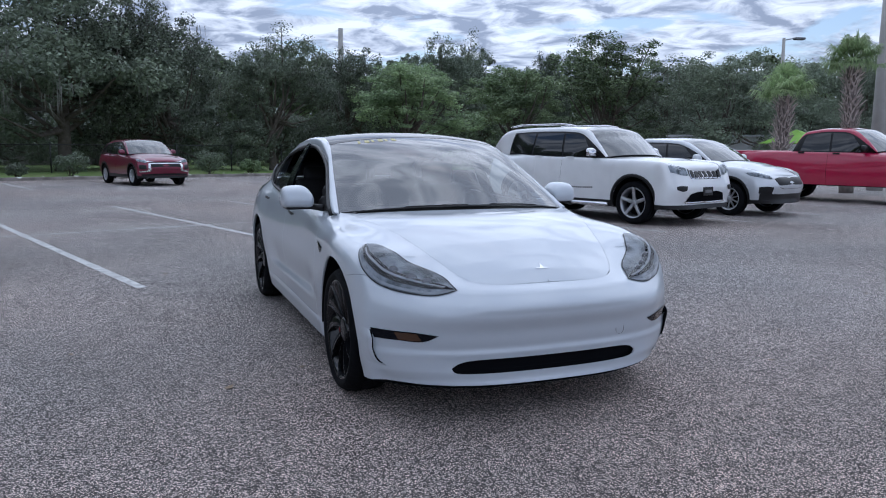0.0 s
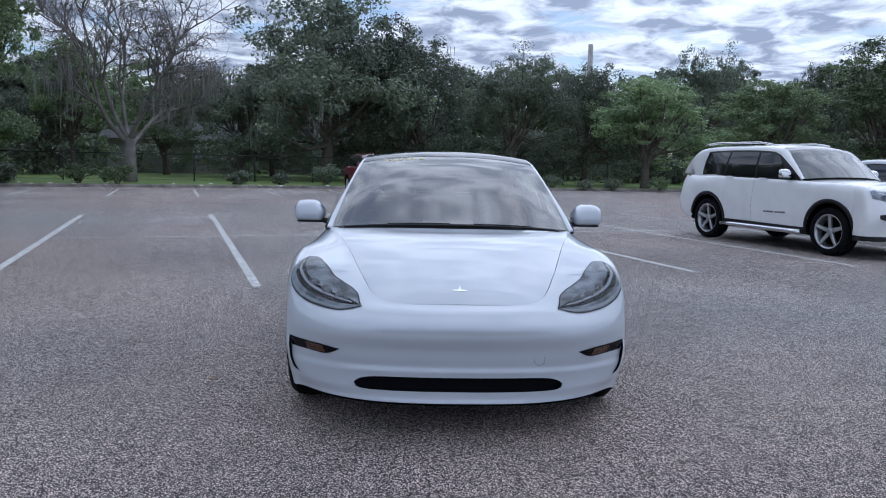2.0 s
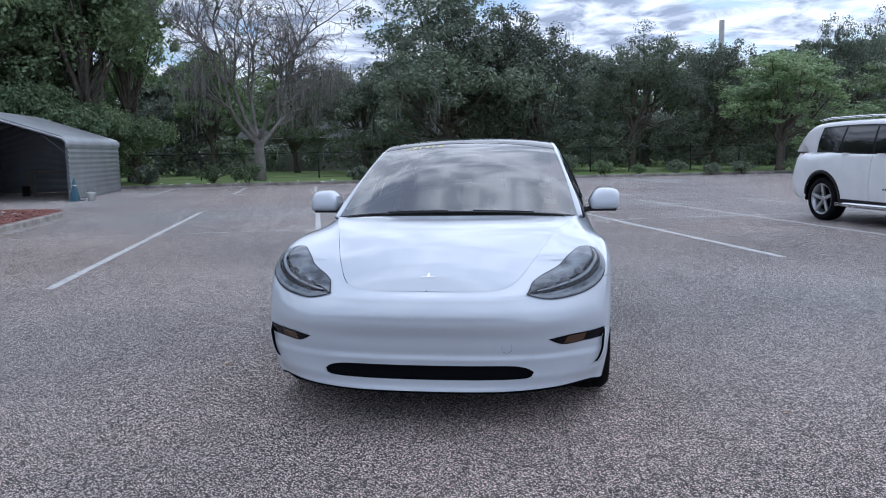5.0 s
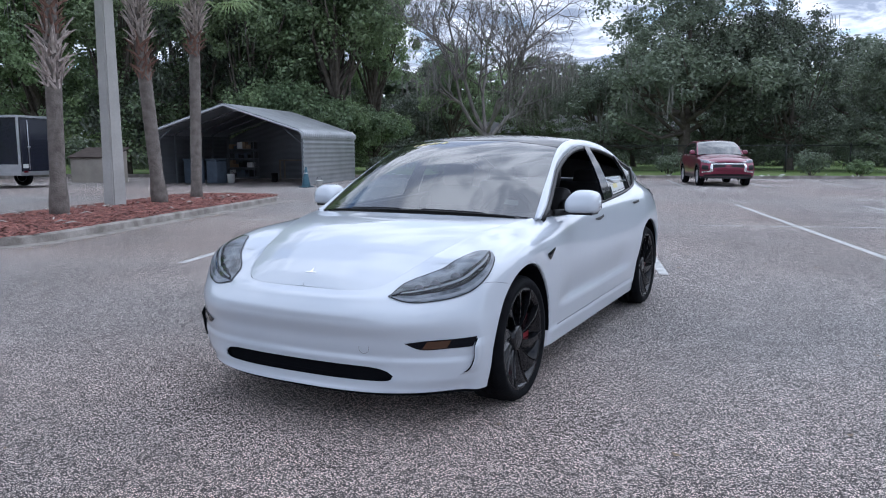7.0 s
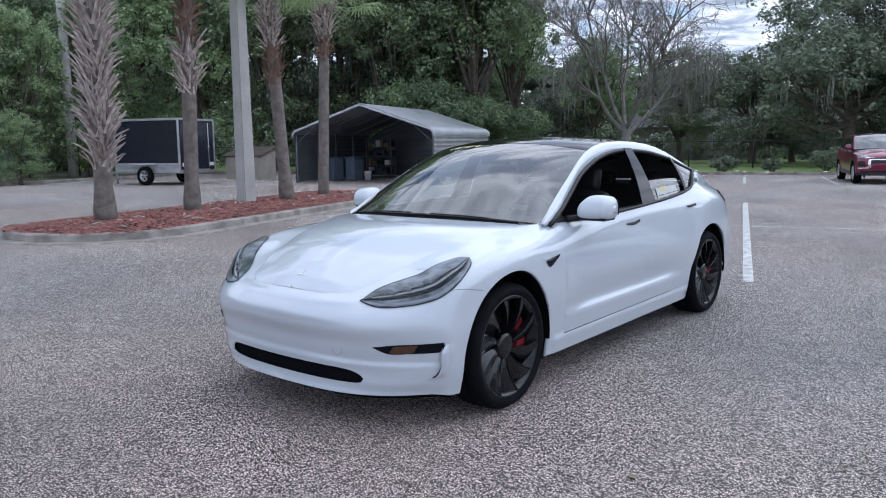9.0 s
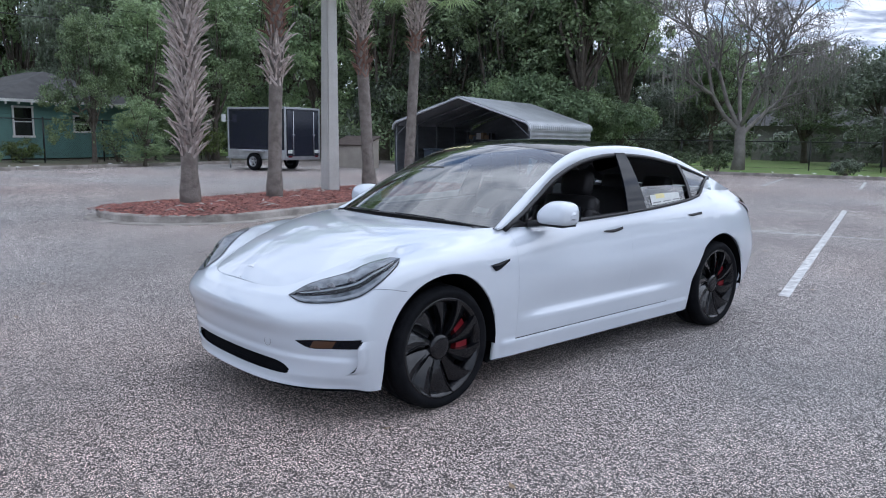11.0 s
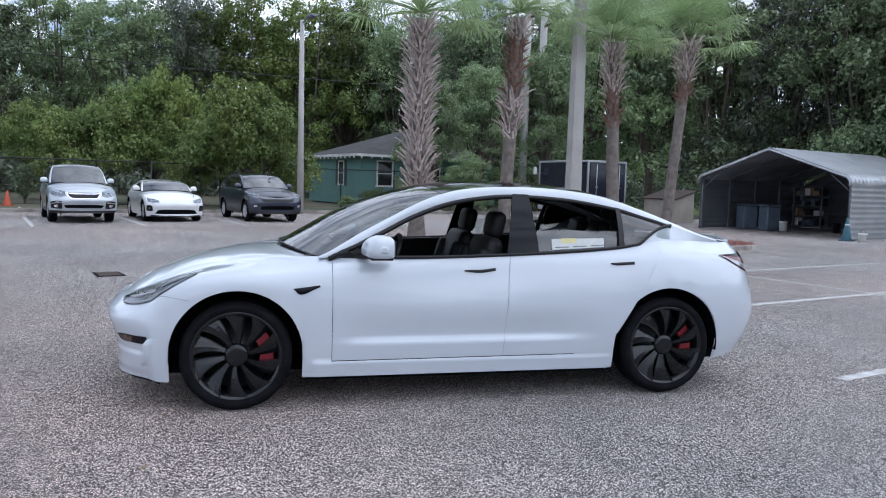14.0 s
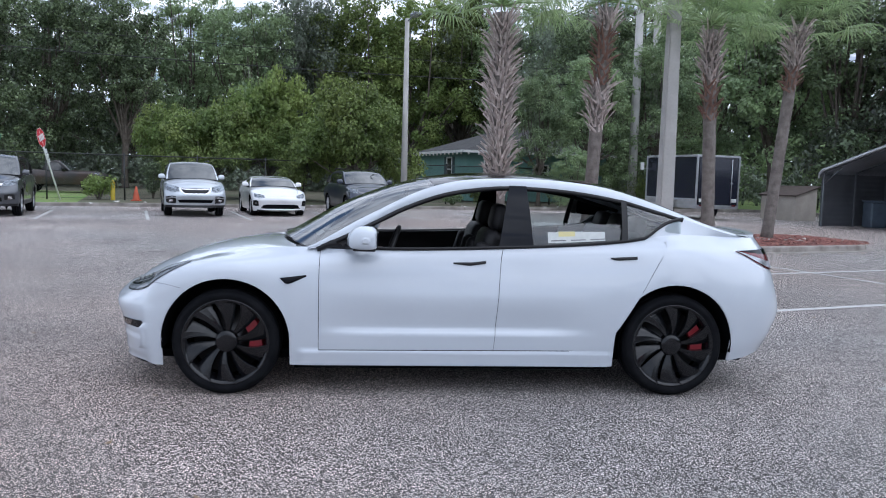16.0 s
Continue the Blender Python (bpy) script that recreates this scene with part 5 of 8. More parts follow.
        slabby("bolster", (.09, .16, .46), (x + .22, y + .29, .74), -17, .04)
        slabby("head_restraint", (.26, .10, .19), (x, y + .455, 1.13), -12, .045)
        slabby("bolster", (.08, .42, .15), (x - .22, y, .49), 0, .035)
        slabby("bolster", (.08, .42, .15), (x + .22, y, .49), 0, .035)
    seat(.36, -.12)
    seat(-.36, -.12)
    bench = box_piece("rear_bench", (1.22, .48, .16), (0, .88, .50), LEATHER, root, "black leather rear bench", .05)
    b = part("backrest", boxed(bmesh.new(), (1.22, .14, .58), (0, 0, 0), None, .05), LEATHER, bench, smooth=True)
    b.matrix_world = pose(0, 1.18, .78, -24, 0, 0)
    for x in (-.40, 0, .40):
        h = part("head_restraint", boxed(bmesh.new(), (.25, .10, .16), (0, 0, 0), None, .04), LEATHER, bench, smooth=True)
        h.matrix_world = pose(x, 1.31, 1.08, -20, 0, 0)
    box_piece("parcel_shelf", (1.15, .5, .04), (0, 1.55, 1.0), UNDER, root)
    dash = box_piece("dashboard", (1.44, .36, .16), (0, -.76, .86), LEATHER, root, "black dashboard with a pale strip", .06)
    box_piece("dash_strip", (1.38, .02, .045), (0, -.575, .865), HEADLINER, dash, bevel=.004)
    box_piece("screen", (.36, .014, .20), (0, -.53, .86), GLOSSBLACK, dash, "black touch screen", .004)
    box_piece("centre_console", (.22, .95, .34), (0, -.10, .43), LEATHER, root, bevel=.03)
    ring = [(.36 + .178 * math.cos(q), -.42 + .178 * math.sin(q) * .36, .88 + .178 * math.sin(q) * .92) for q in np.linspace(0, 2 * math.pi, 33)]
    wheel_ = piece("steering_wheel", *tube(ring, .016, 8, False), LEATHER, root, "black steering wheel")
    piece("spoke", *tube([(.19, -.42, .88), (.36, -.405, .87), (.53, -.42, .88)], [.014, .03, .014], 6), LEATHER, wheel_)
    piece("column", *tube([(.36, -.41, .87), (.36, -.62, .80)], .035, 8), LEATHER, wheel_)
    rv = part("rear_view_mirror", boxed(bmesh.new(), (.22, .03, .06), (0, 0, 0), None, .012), TRIM, root)
    rv.matrix_world = pose(0, -.30, 1.285, -10, 0, 0)
    # papers in the windscreen
    q = glasshouse(edge, mid, .28, .38, 3, 41, -.010)[:, 35:38]
    sheet("windscreen_tag", q, PAPER, root, "white tag behind the windscreen", .001)
    for k in range(6):
        q = glasshouse(edge, mid, 1.76, 1.87, 3, 81, .002)[:, 12 + 3 * k:14 + 3 * k + k % 2]
        sheet("windscreen_writing", q, YELLOWPAPER, root, "pale yellow marker writing at the windscreen top", .0005)
    return root


white_saloon()

# ---------------------------------------------------------------- the other parked vehicles
def shaped(s):
    """The five body lines, stretched to another vehicle's size."""
    K = CAGE.copy()
    hw = s["W"] / 2
    sq = s.get("square", 0.0)
    K[:, 1:4, 0] *= 1 + sq
    K[:, 1, 1] -= sq * .25
    K[:, 2, 1] -= sq * .55
    K[:, 3, 1] -= sq * .65
    K[:, 12:14, 0] *= 1 + sq * .8
    K[:, 12, 1] += sq * .5
    K[..., 0] = np.minimum(K[..., 0], .93) * hw / .9245
    wb = s["wb"] / 2
    top = K[4, 3:6, 0] * 1.0
    K[4, 2:6, 0] += np.array((.04, .10, .10, .07)) * s.get("wide_bonnet", 0)
    K[..., 1] = np.interp(K[..., 1], [-2.28, -1.4375, -1.0, 1.4375, 2.41], [-wb - s["fo"], -wb, s["cowl"], wb, wb + s["ro"]])
    K[..., 2] = np.interp(K[..., 2], [.155, .34, .60, .70, .93, 1.055], [s["sill"], s["sill"] + .17, s["sill"] + .48, s["nose"], s["belt"], s["belt"] + .05])
    return K


def front_at(sh, x, z):
    if not hasattr(sh, "front_grid"):
        sh.front_t, sh.front_w = np.meshgrid(np.linspace(0, 4.4, 150), np.linspace(0, 4, 81), indexing="ij")
        sh.front_grid = sh.P(sh.front_t, sh.front_w)
    d = (sh.front_grid[..., 0] - x) ** 2 + (sh.front_grid[..., 2] - z) ** 2
    i = np.unravel_index(d.argmin(), d.shape)
    return sh.front_t[i], sh.front_w[i]


def face_patch(sh, name, pts_up, pts_low, mat, root, label="", d=.004, centre=False, crown=0.0):
    """A patch on the front between an upper and a lower chain of (x, z)."""
    A, B = [front_at(sh, *p) for p in pts_up], [front_at(sh, *p) for p in pts_low]
    P = sh.decal(A, B, d, 16, 5, crown)
    if centre:
        return sheet(name, mirrored(P), mat, root, label)
    return both(name, P, mat, root, label)


def road_car(name, label, category, at, s, group=""):
    root = group_of(name)
    tagged(root, label, category, group)
    hw, wb = s["W"] / 2, s["wb"] / 2
    R = s["R"]
    sh = Shell(shaped(s), hub=wb, arch=R + .065, hub_z=R + .01)
    sh.scale_x = hw / .9245
    paint, cladding = s["paint"], s.get("cladding")
    belt, H, cowl, hdr, rend, tail = s["belt"], s["H"], s["cowl"], s["hdr"], s["rend"], s["tail"]
    rz = H - .03
    mid_y = (hdr + rend) / 2
    edge = [(hw * .84, cowl + .02, belt + .03), (hw * .775, (cowl + hdr) / 2, (belt + rz) / 2 + .05), (hw * .70, hdr, rz - .05), (hw * .67, mid_y, rz - .012), (hw * .67, rend - .3, rz - .03), (hw * .69, rend, rz - .10),
            (hw * .745, (rend + tail) / 2, (rz + belt) / 2), (hw * .78, tail, belt + .08)]
    mid = [(0, cowl - .16, belt + .07), (0, (cowl + hdr) / 2 - .1, (belt + rz) / 2 + .09), (0, hdr - .05, rz), (0, mid_y, H), (0, rend - .25, H - .015), (0, rend + .05, rz - .08), (0, (rend + tail) / 2 + .1, (rz + belt) / 2), (0, tail + .13, belt + .08)]
    rail = [(hw * .895, cowl - .0, belt - .01), (hw * .835, (cowl + hdr) / 2 + .05, (belt + rz) / 2 - .01), (hw * .76, hdr + .06, rz - .115), (hw * .735, mid_y, rz - .08), (hw * .735, rend - .3, rz - .105), (hw * .76, rend, rz - .16),
            (hw * .815, (rend + tail) / 2, (rz + belt) / 2), (hw * .85, tail, belt + .065)]
    side = Side(sh, rail)
    # body skin
    yf, yr = sh.hf - sh.arch, sh.hr + sh.arch
    ms = np.linspace(0, 4, 26)
    P = np.array([[sh.P(sh.t_at(yf, w) * q, w) for w in ms] for q in np.linspace(0, 1, 26)])
    sheet("front_bumper", mirrored(P), paint, root, thick=.004)
    ya, yb = sh.arch_ys(sh.hf, 18), sh.arch_ys(sh.hr, 18)
    four = lambda y: 4.0
    both("front_wing", sh.columns(ya + [ya[-1] + .04], lambda y: sh.arch_w(y, sh.hf) if y < ya[-1] - 1e-6 else 0.0, four, 18), paint, root, thick=.004)
    cut = s.get("cut", (cowl + .16, .12))
    y0, y1 = ya[-1] + .042, yb[0] - .042
    both("front_door", sh.columns(np.linspace(y0, cut[1] - .004, 10), lambda y: .02, four, 16), paint, root, thick=.004)
    both("rear_door", sh.columns(np.linspace(cut[1] + .004, y1, 10), lambda y: .02, four, 16), paint, root, thick=.004)
    both("rear_wing", sh.columns([yb[0] - .04] + yb, lambda y: sh.arch_w(y, sh.hr) if yb[0] + 1e-6 < y < yb[-1] - 1e-6 else 0.0, four, 18), paint, root, thick=.004)
    P = np.array([[sh.P(14 - (14 - sh.t_at(yr, w)) * q, w) for w in ms] for q in np.linspace(0, 1, 22)])
    sheet("rear_bumper", mirrored(P)[:, ::-1], paint, root, thick=.004)
    wheel_wells(root, sh)
    box_piece("floor_pan", (s["W"] * .86, s["wb"] - .8, .08), (0, 0, s["sill"] + .05), UNDER, root)
    box_piece("floor_pan", (s["W"] * .55, s["wb"] + .9, .08), (0, 0, s["sill"] + .07), UNDER, root)
    P = np.array([[sh.P(t, w) + (0, .05, 0) for w in np.linspace(0, 3.6, 8)] for t in np.linspace(0, 3.4, 14)])
    sheet("bumper_core", mirrored(P) * (.97, 1, 1), UNDER, root)
    P = np.array([[sh.at(y, w) - (.03, 0, 0) for w in np.linspace(0, 4, 6)] for y in np.linspace(y0, y1, 10)])
    both("door_lining", P, UNDER, root)
    # bonnet
    n, m = 26, 21
    a = np.linspace(-1, 1, m)
    P = np.zeros((n, m, 3))
    for i, t in enumerate(np.linspace(.03, 6.0, n)):
        e = sh.P(t, 4.0)
        q = t / 6.0
        bow = .17 * max(0, (q - .35) / .65) ** 2
        P[i, :, 0] = (e[0] - .004) * a
        P[i, :, 1] = e[1] + .004 - bow * (1 - a**2)
        P[i, :, 2] = e[2] + s.get("crown", .06) * min(1, q * 2.4) * (1 - np.abs(a) ** 2.6)
    sheet("bonnet", P, paint, root, thick=.004)
    W = glasshouse(edge, mid, 0, 2, 16, m)
    sheet("cowl", np.stack([P[-1] + (0, .004, -.012), W[0] + (0, .03, -.006)], 0), TRIM, root)
    sheet("windscreen", W, s.get("glass", TINT), root, "windscreen reflecting the sky", .004)
    sheet("roof", glasshouse(edge, mid, 2.02, 5.0, 20, m), s.get("roof_paint", paint), root, thick=.004)
    if not s.get("pickup"):
        sheet("rear_window", glasshouse(edge, mid, 5.02, 7, 12, m), TINT, root, "dark rear window", .004)
        last = glasshouse(edge, mid, 7, 7, 1, m)[0]
        t_c = sh.near((hw * .72, tail + .05, belt + .05))[0]
        backs = [sh.P(14 - (14 - t_c) * abs(x), 4.0) * (1 if x >= 0 else -1, 1, 1) for x in a]
        sheet("tailgate_top", np.stack([last, (last + np.array(backs)) / 2 + (0, 0, .01), np.array(backs)], 0), paint, root, thick=.004)
    else:
        last = glasshouse(edge, mid, 5.02, 7, 8, m)
        sheet("rear_window", last, TINT, root, thick=.004)
        yb_, ye_ = tail + .12, wb + s["ro"] - .06
        xw = hw * .80
        bed = bmesh.new()
        boxed(bed, (2 * xw, ye_ - yb_, .04), (0, (yb_ + ye_) / 2, belt - .45))
        for x in (-1, 1):
            boxed(bed, (.10, ye_ - yb_ + .1, .5), (x * (xw + .03), (yb_ + ye_) / 2, belt - .20), None, .02)
        boxed(bed, (2 * xw + .1, .08, .5), (0, ye_, belt - .20), None, .02)
        boxed(bed, (2 * xw + .1, .06, .5), (0, yb_, belt - .20), None, .02)
        part("load_bed", bed, paint, root, "open load bed")
    rows = []
    for e in spline(edge, np.linspace(0, 7, 34)):
        r = side.top(e[1])
        rows.append([r + (e - r) * k + np.array((.012, 0, .014)) * math.sin(math.pi * k) for k in np.linspace(0, 1, 6)])
    both("roof_rail", np.array(rows), s.get("roof_paint", paint), root, thick=.004)
    # side glass with painted pillars between
    ends = s["panes"]
    both("window_band", side.patch(cowl + .10, tail, 0, .99, 30, 8, -.004), TRIM, root, thick=.004)
    for p, q in zip(ends[:-1], ends[1:]):
        both("side_window", side.patch((p[0] + .025, p[1] + .025), (q[0] - .025, q[1] - .025), .06, .93, 12, 8, .003), TINT, root, "dark side window", .004)
    if s.get("d_pillar"):
        both("rear_pillar", side.patch((s["d_pillar"][0], s["d_pillar"][1]), tail, 0, 1, 8, 8, .004), paint, root, thick=.004)
    # face
    fz = sh.P(0, 4.0)[2]
    for item in s.get("face", ()):
        kind, up, low = item[:3]
        mat = {"grille": TRIM, "intake": UNDER, "lamp": LAMPBODY, "chrome": CHROME, "fog": CHROME, "paint": paint, "black": TRIM, "silver": SILVERRIM, "slot": TRIM, "dark": DARKCHROME}[kind]
        nm = {"grille": "grille", "intake": "lower_grille", "lamp": "headlight", "chrome": "chrome_bar", "fog": "fog_lamp", "paint": "bumper_bar", "black": "bumper_trim", "silver": "skid_plate", "slot": "grille_slot", "dark": "chrome_bar"}[kind]
        mid_ = up[0][0] == 0
        face_patch(sh, nm, up, low, mat, root, d=item[3] if len(item) > 3 else .005, centre=mid_, crown=.008 if kind in ("grille", "chrome") else 0)
        if kind == "lamp":
            for ob in face_patch(sh, "headlight_lens", up, low, LENS, root, d=.014, crown=.01):
                ob.visible_shadow = False
    if s.get("plate"):
        t, w = front_at(sh, 0, s["plate"])
        p = sh.P(t, w)
        box_piece("number_plate", (.30, .012, .15), (0, p[1] - .02, p[2]), PAPER if s.get("plate_pale") else TRIM, root, bevel=.003)
        box_piece("plate_bar", (.20, .004, .05), (0, p[1] - .028, p[2]), HEADLINER, root, bevel=.001)
    if cladding:
        for hub, arr in ((sh.hf, ya), (sh.hr, yb)):
            ring = [sh.at(y, sh.arch_w(y, hub)) for y in arr]
            out = [np.array((p[0], hub + (p[1] - hub) * 1.13, sh.hub_z + (p[2] - sh.hub_z) * 1.13)) for p in ring]
            both("arch_cladding", np.array([[p - (.03, 0, 0), p + (.012, 0, 0), q + (.010, 0, 0), q - (.012, 0, 0)] for p, q in zip(ring, out)]), TRIM, root, "black wheel-arch trim")
        P = np.array([[sh.at(y, w) + (.010, 0, 0) for w in np.linspace(0, .85, 5)] for y in np.linspace(ya[-1], yb[0], 14)])
        both("sill_cladding", P, TRIM, root, thick=.006)
        P = np.array([[sh.P(sh.t_at(yf, w) * q, w) + (0, -.008, 0) for w in np.linspace(0, .7, 5)] for q in np.linspace(0, 1, 18)])
        sheet("lower_bumper", mirrored(P) * (1.005, 1, 1), TRIM, root, thick=.004)
    if s.get("side_step"):
        for sg in (1, -1):
            piece("side_step", *tube([(sg * hw * 1.04, y, s["sill"] + .06) for y in np.linspace(ya[-1] + .05, yb[0] - .05, 8)], .042, 8), CHROME, root, "chrome side step")
    if s.get("roof_bars"):
        for sg in (1, -1):
            ys = np.linspace(hdr + .25, rend - .1, 12)
            pts = [(sg * hw * .66, y, rz + .015 + .045 * min(1, 6 * min(k, 1 - k))) for k, y in zip(np.linspace(0, 1, 12), ys)]
            piece("roof_bar", *tube(pts, .018, 6), s["roof_bars"], root)
    for y0_ in s.get("handles", ()):
        both("door_handle", np.array([[side.shell.at(y0_ + .17 * q, 3.35) + (.02, 0, .02 * k) for k in (-1, 1)] for q in np.linspace(0, 1, 5)]), s.get("handle_mat", paint), root, thick=.012)
    for k in range(s.get("door_text", 0)):
        y_ = cowl + .26 + .048 * k + (.03 if k > 4 else 0)
        both("letter_bar", np.array([[sh.at(y_ + .032 * q, 1.62 + .09 * j) + (.006, 0, 0) for j in (0, 1)] for q in (0, 1)]), TRIM, root)
    mirror_pair(root, (hw * .90 + .10, cowl + .30, belt + .10), s.get("mirror_mat", paint), (.22, .13, .17), (hw * .86, cowl + .30, belt + .02))
    # tail lamps
    t1, w1 = sh.near((hw * .93, wb + s["ro"] - .28, belt - .10))
    both("tail_light", sh.decal([(t1 - .25, 3.75), (t1 + .5, 3.75), (t1 + 1.1, 3.7)], [(t1 - .25, 3.0), (t1 + .5, 2.75), (t1 + 1.1, 2.8)], .006, 10, 5), REDLENS, root, "red tail lamp")
    tyre_set(root, sh.hf, sh.hr, hw - s.get("tyre", .225) / 2 - .02, R, R, s.get("tyre", .225), s["rim"], s["style"])
    root.matrix_world = at
    return root


def paint(name, color, metal=0.0, rough=0.3):
    return material(name, color, rough, metal, tuple(c * .93 for c in color), 3, coat=1.0)


TO_ROW = 17.5            # bonnet towards the camera's first place
TO_EAST = 107.5          # bonnet towards +u


def parked(u, v, turn):
    return pose(*uv(u, v), 0, 0, turn)


PEARL = paint("white_suv_paint", (.80, .81, .82))
SILVER = paint("silver_paint", (.50, .54, .58), .45)
GREYBLUE = paint("dark_grey_paint", (.018, .026, .050), .3)
RED = paint("dark_red_paint", (.17, .002, .032), .15)
BRIGHTRED = paint("red_paint", (.40, .004, .050))
SMOKE = paint("smoke_grey_paint", (.075, .08, .09), .4)
PALESILVER = paint("pale_silver_paint", (.62, .64, .67), .3)
RUST = material("rusty_black_paint", (.014, .014, .015), .4, color2=(.045, .022, .016), scale=1.4, coat=.4)
SCREEN = material("sky_lit_windscreen", (.035, .042, .045), .03, spec=.9, coat=.6)

SUV = dict(square=.10, crown=.06, cladding=True, style="five", glass=SCREEN)
jeep = dict(SUV, square=.17, W=1.94, H=1.79, wb=2.915, fo=.90, ro=1.0, sill=.27, nose=1.06, belt=1.165, crown=.035, cowl=-.80, hdr=-.10, rend=2.08, tail=2.36, R=.385, rim=.280, tyre=.265, paint=PEARL, cut=(0, .28),
            panes=[(-.66, -.18), (.30, .34), (1.14, 1.10), (1.92, 1.74)], d_pillar=(1.93, 1.75), wide_bonnet=1.0, side_step=True, roof_bars=CHROME, handles=(-.02, .82), mirror_mat=CHROME, plate=.60, door_text=10,
            face=[("black", [(0, 1.030), (.30, 1.030), (.50, 1.015)], [(0, .815), (.30, .815), (.47, .83)], .005), ("lamp", [(.53, 1.035), (.70, 1.05), (.90, 1.045)], [(.52, .885), (.70, .89), (.90, .93)]),
                  *[("chrome", [(x0, 1.022), ((x0 + x1) / 2, 1.024), (x1, 1.020)], [(x0, .822), ((x0 + x1) / 2, .820), (x1, .824)], .016) for x0, x1 in ((0, .060), (.080, .198), (.218, .336), (.356, .470))],
                  *[("slot", [(x0, 1.002), ((x0 + x1) / 2, 1.003), (x1, 1.000)], [(x0, .842), ((x0 + x1) / 2, .840), (x1, .844)], .028) for x0, x1 in ((0, .042), (.098, .180), (.236, .318), (.374, .452))],
                  ("intake", [(0, .60), (.30, .60), (.50, .57)], [(0, .42), (.30, .42), (.60, .43)], .012), ("chrome", [(0, .425), (.30, .425), (.62, .44)], [(0, .395), (.30, .395), (.62, .41)], .020),
                  ("black", [(.62, .70), (.74, .71), (.84, .70)], [(.64, .63), (.74, .62), (.84, .64)], .010)])
hrv_new = dict(SUV, W=1.79, H=1.60, wb=2.655, fo=.88, ro=.98, sill=.24, nose=.86, belt=1.05, cowl=-.88, hdr=-.05, rend=1.55, tail=2.10, R=.345, rim=.235, paint=PALESILVER, cut=(0, .22), style="multi",
               panes=[(-.74, -.16), (.22, .30), (1.0, .98), (1.62, 1.50)], wide_bonnet=.8, handles=(-.05, .8), square=.06, d_pillar=(1.62, 1.5),
               face=[("grille", [(0, .79), (.30, .79), (.52, .76)], [(0, .57), (.30, .57), (.46, .60)]), ("lamp", [(.56, .83), (.70, .86), (.86, .88)], [(.55, .75), (.70, .77), (.86, .82)]),
                     ("black", [(0, .46), (.4, .46), (.82, .50)], [(0, .30), (.4, .30), (.80, .30)], .008), ("black", [(.60, .60), (.72, .62), (.84, .60)], [(.60, .46), (.72, .46), (.84, .48)])])
outlander = dict(SUV, W=1.81, H=1.63, wb=2.67, fo=.86, ro=.83, sill=.25, nose=.88, belt=1.06, cowl=-.86, hdr=-.10, rend=1.40, tail=1.95, R=.345, rim=.235, paint=RED, cut=(0, .18), style="multi",
                 panes=[(-.72, -.22), (.18, .22), (.95, .9), (1.55, 1.42)], wide_bonnet=.8, handles=(-.05, .75), mirror_mat=RED,
                 face=[("chrome", [(0, .86), (.40, .86), (.62, .86)], [(0, .835), (.40, .835), (.62, .83)], .008), ("grille", [(0, .83), (.36, .83), (.58, .82)], [(0, .56), (.36, .56), (.46, .58)]),
                       ("chrome", [(0, .79), (.36, .79), (.56, .79)], [(0, .76), (.36, .76), (.56, .76)], .012), ("lamp", [(.62, .89), (.74, .90), (.86, .92)], [(.60, .80), (.74, .81), (.86, .85)]),
                       ("chrome", [(.56, .79), (.60, .70), (.62, .56), (.86, .53)], [(.50, .77), (.53, .66), (.53, .52), (.84, .48)], .010), ("black", [(.66, .72), (.76, .74), (.86, .72)], [(.66, .60), (.76, .58), (.86, .60)]),
                       ("black", [(0, .44), (.4, .44), (.80, .42)], [(0, .36), (.4, .36), (.78, .36)], .008)])
forester = dict(SUV, W=1.795, H=1.71, wb=2.64, fo=.93, ro=1.03, sill=.26, nose=.93, belt=1.10, cowl=-.84, hdr=-.15, rend=1.98, tail=2.26, R=.35, rim=.23, paint=SILVER, cut=(0, .2), roof_bars=TRIM,
                panes=[(-.70, -.26), (.2, .22), (1.0, .98), (2.05, 1.9)], wide_bonnet=.9, handles=(-.05, .75),
                face=[("chrome", [(0, .935), (.30, .935), (.44, .90)], [(0, .70), (.28, .70), (.37, .725)], .006), ("grille", [(0, .915), (.28, .915), (.41, .885)], [(0, .72), (.26, .72), (.345, .74)], .014),
                      ("chrome", [(0, .845), (.24, .845), (.40, .865)], [(0, .815), (.24, .815), (.385, .83)], .022),
                      ("lamp", [(.47, .93), (.64, .95), (.85, .97)], [(.46, .78), (.62, .745), (.85, .82)]), ("intake", [(0, .53), (.3, .53), (.52, .52)], [(0, .44), (.3, .44), (.47, .44)]),
                      ("black", [(.57, .63), (.70, .64), (.85, .61)], [(.56, .42), (.70, .42), (.83, .44)]), ("silver", [(.57, .61), (.70, .60), (.84, .58)], [(.57, .585), (.70, .575), (.84, .555)], .012),
                      ("fog", [(.66, .53), (.71, .54), (.76, .53)], [(.66, .47), (.71, .46), (.76, .47)], .012), ("silver", [(0, .41), (.4, .41), (.7, .41)], [(0, .37), (.4, .37), (.7, .37)], .012)])
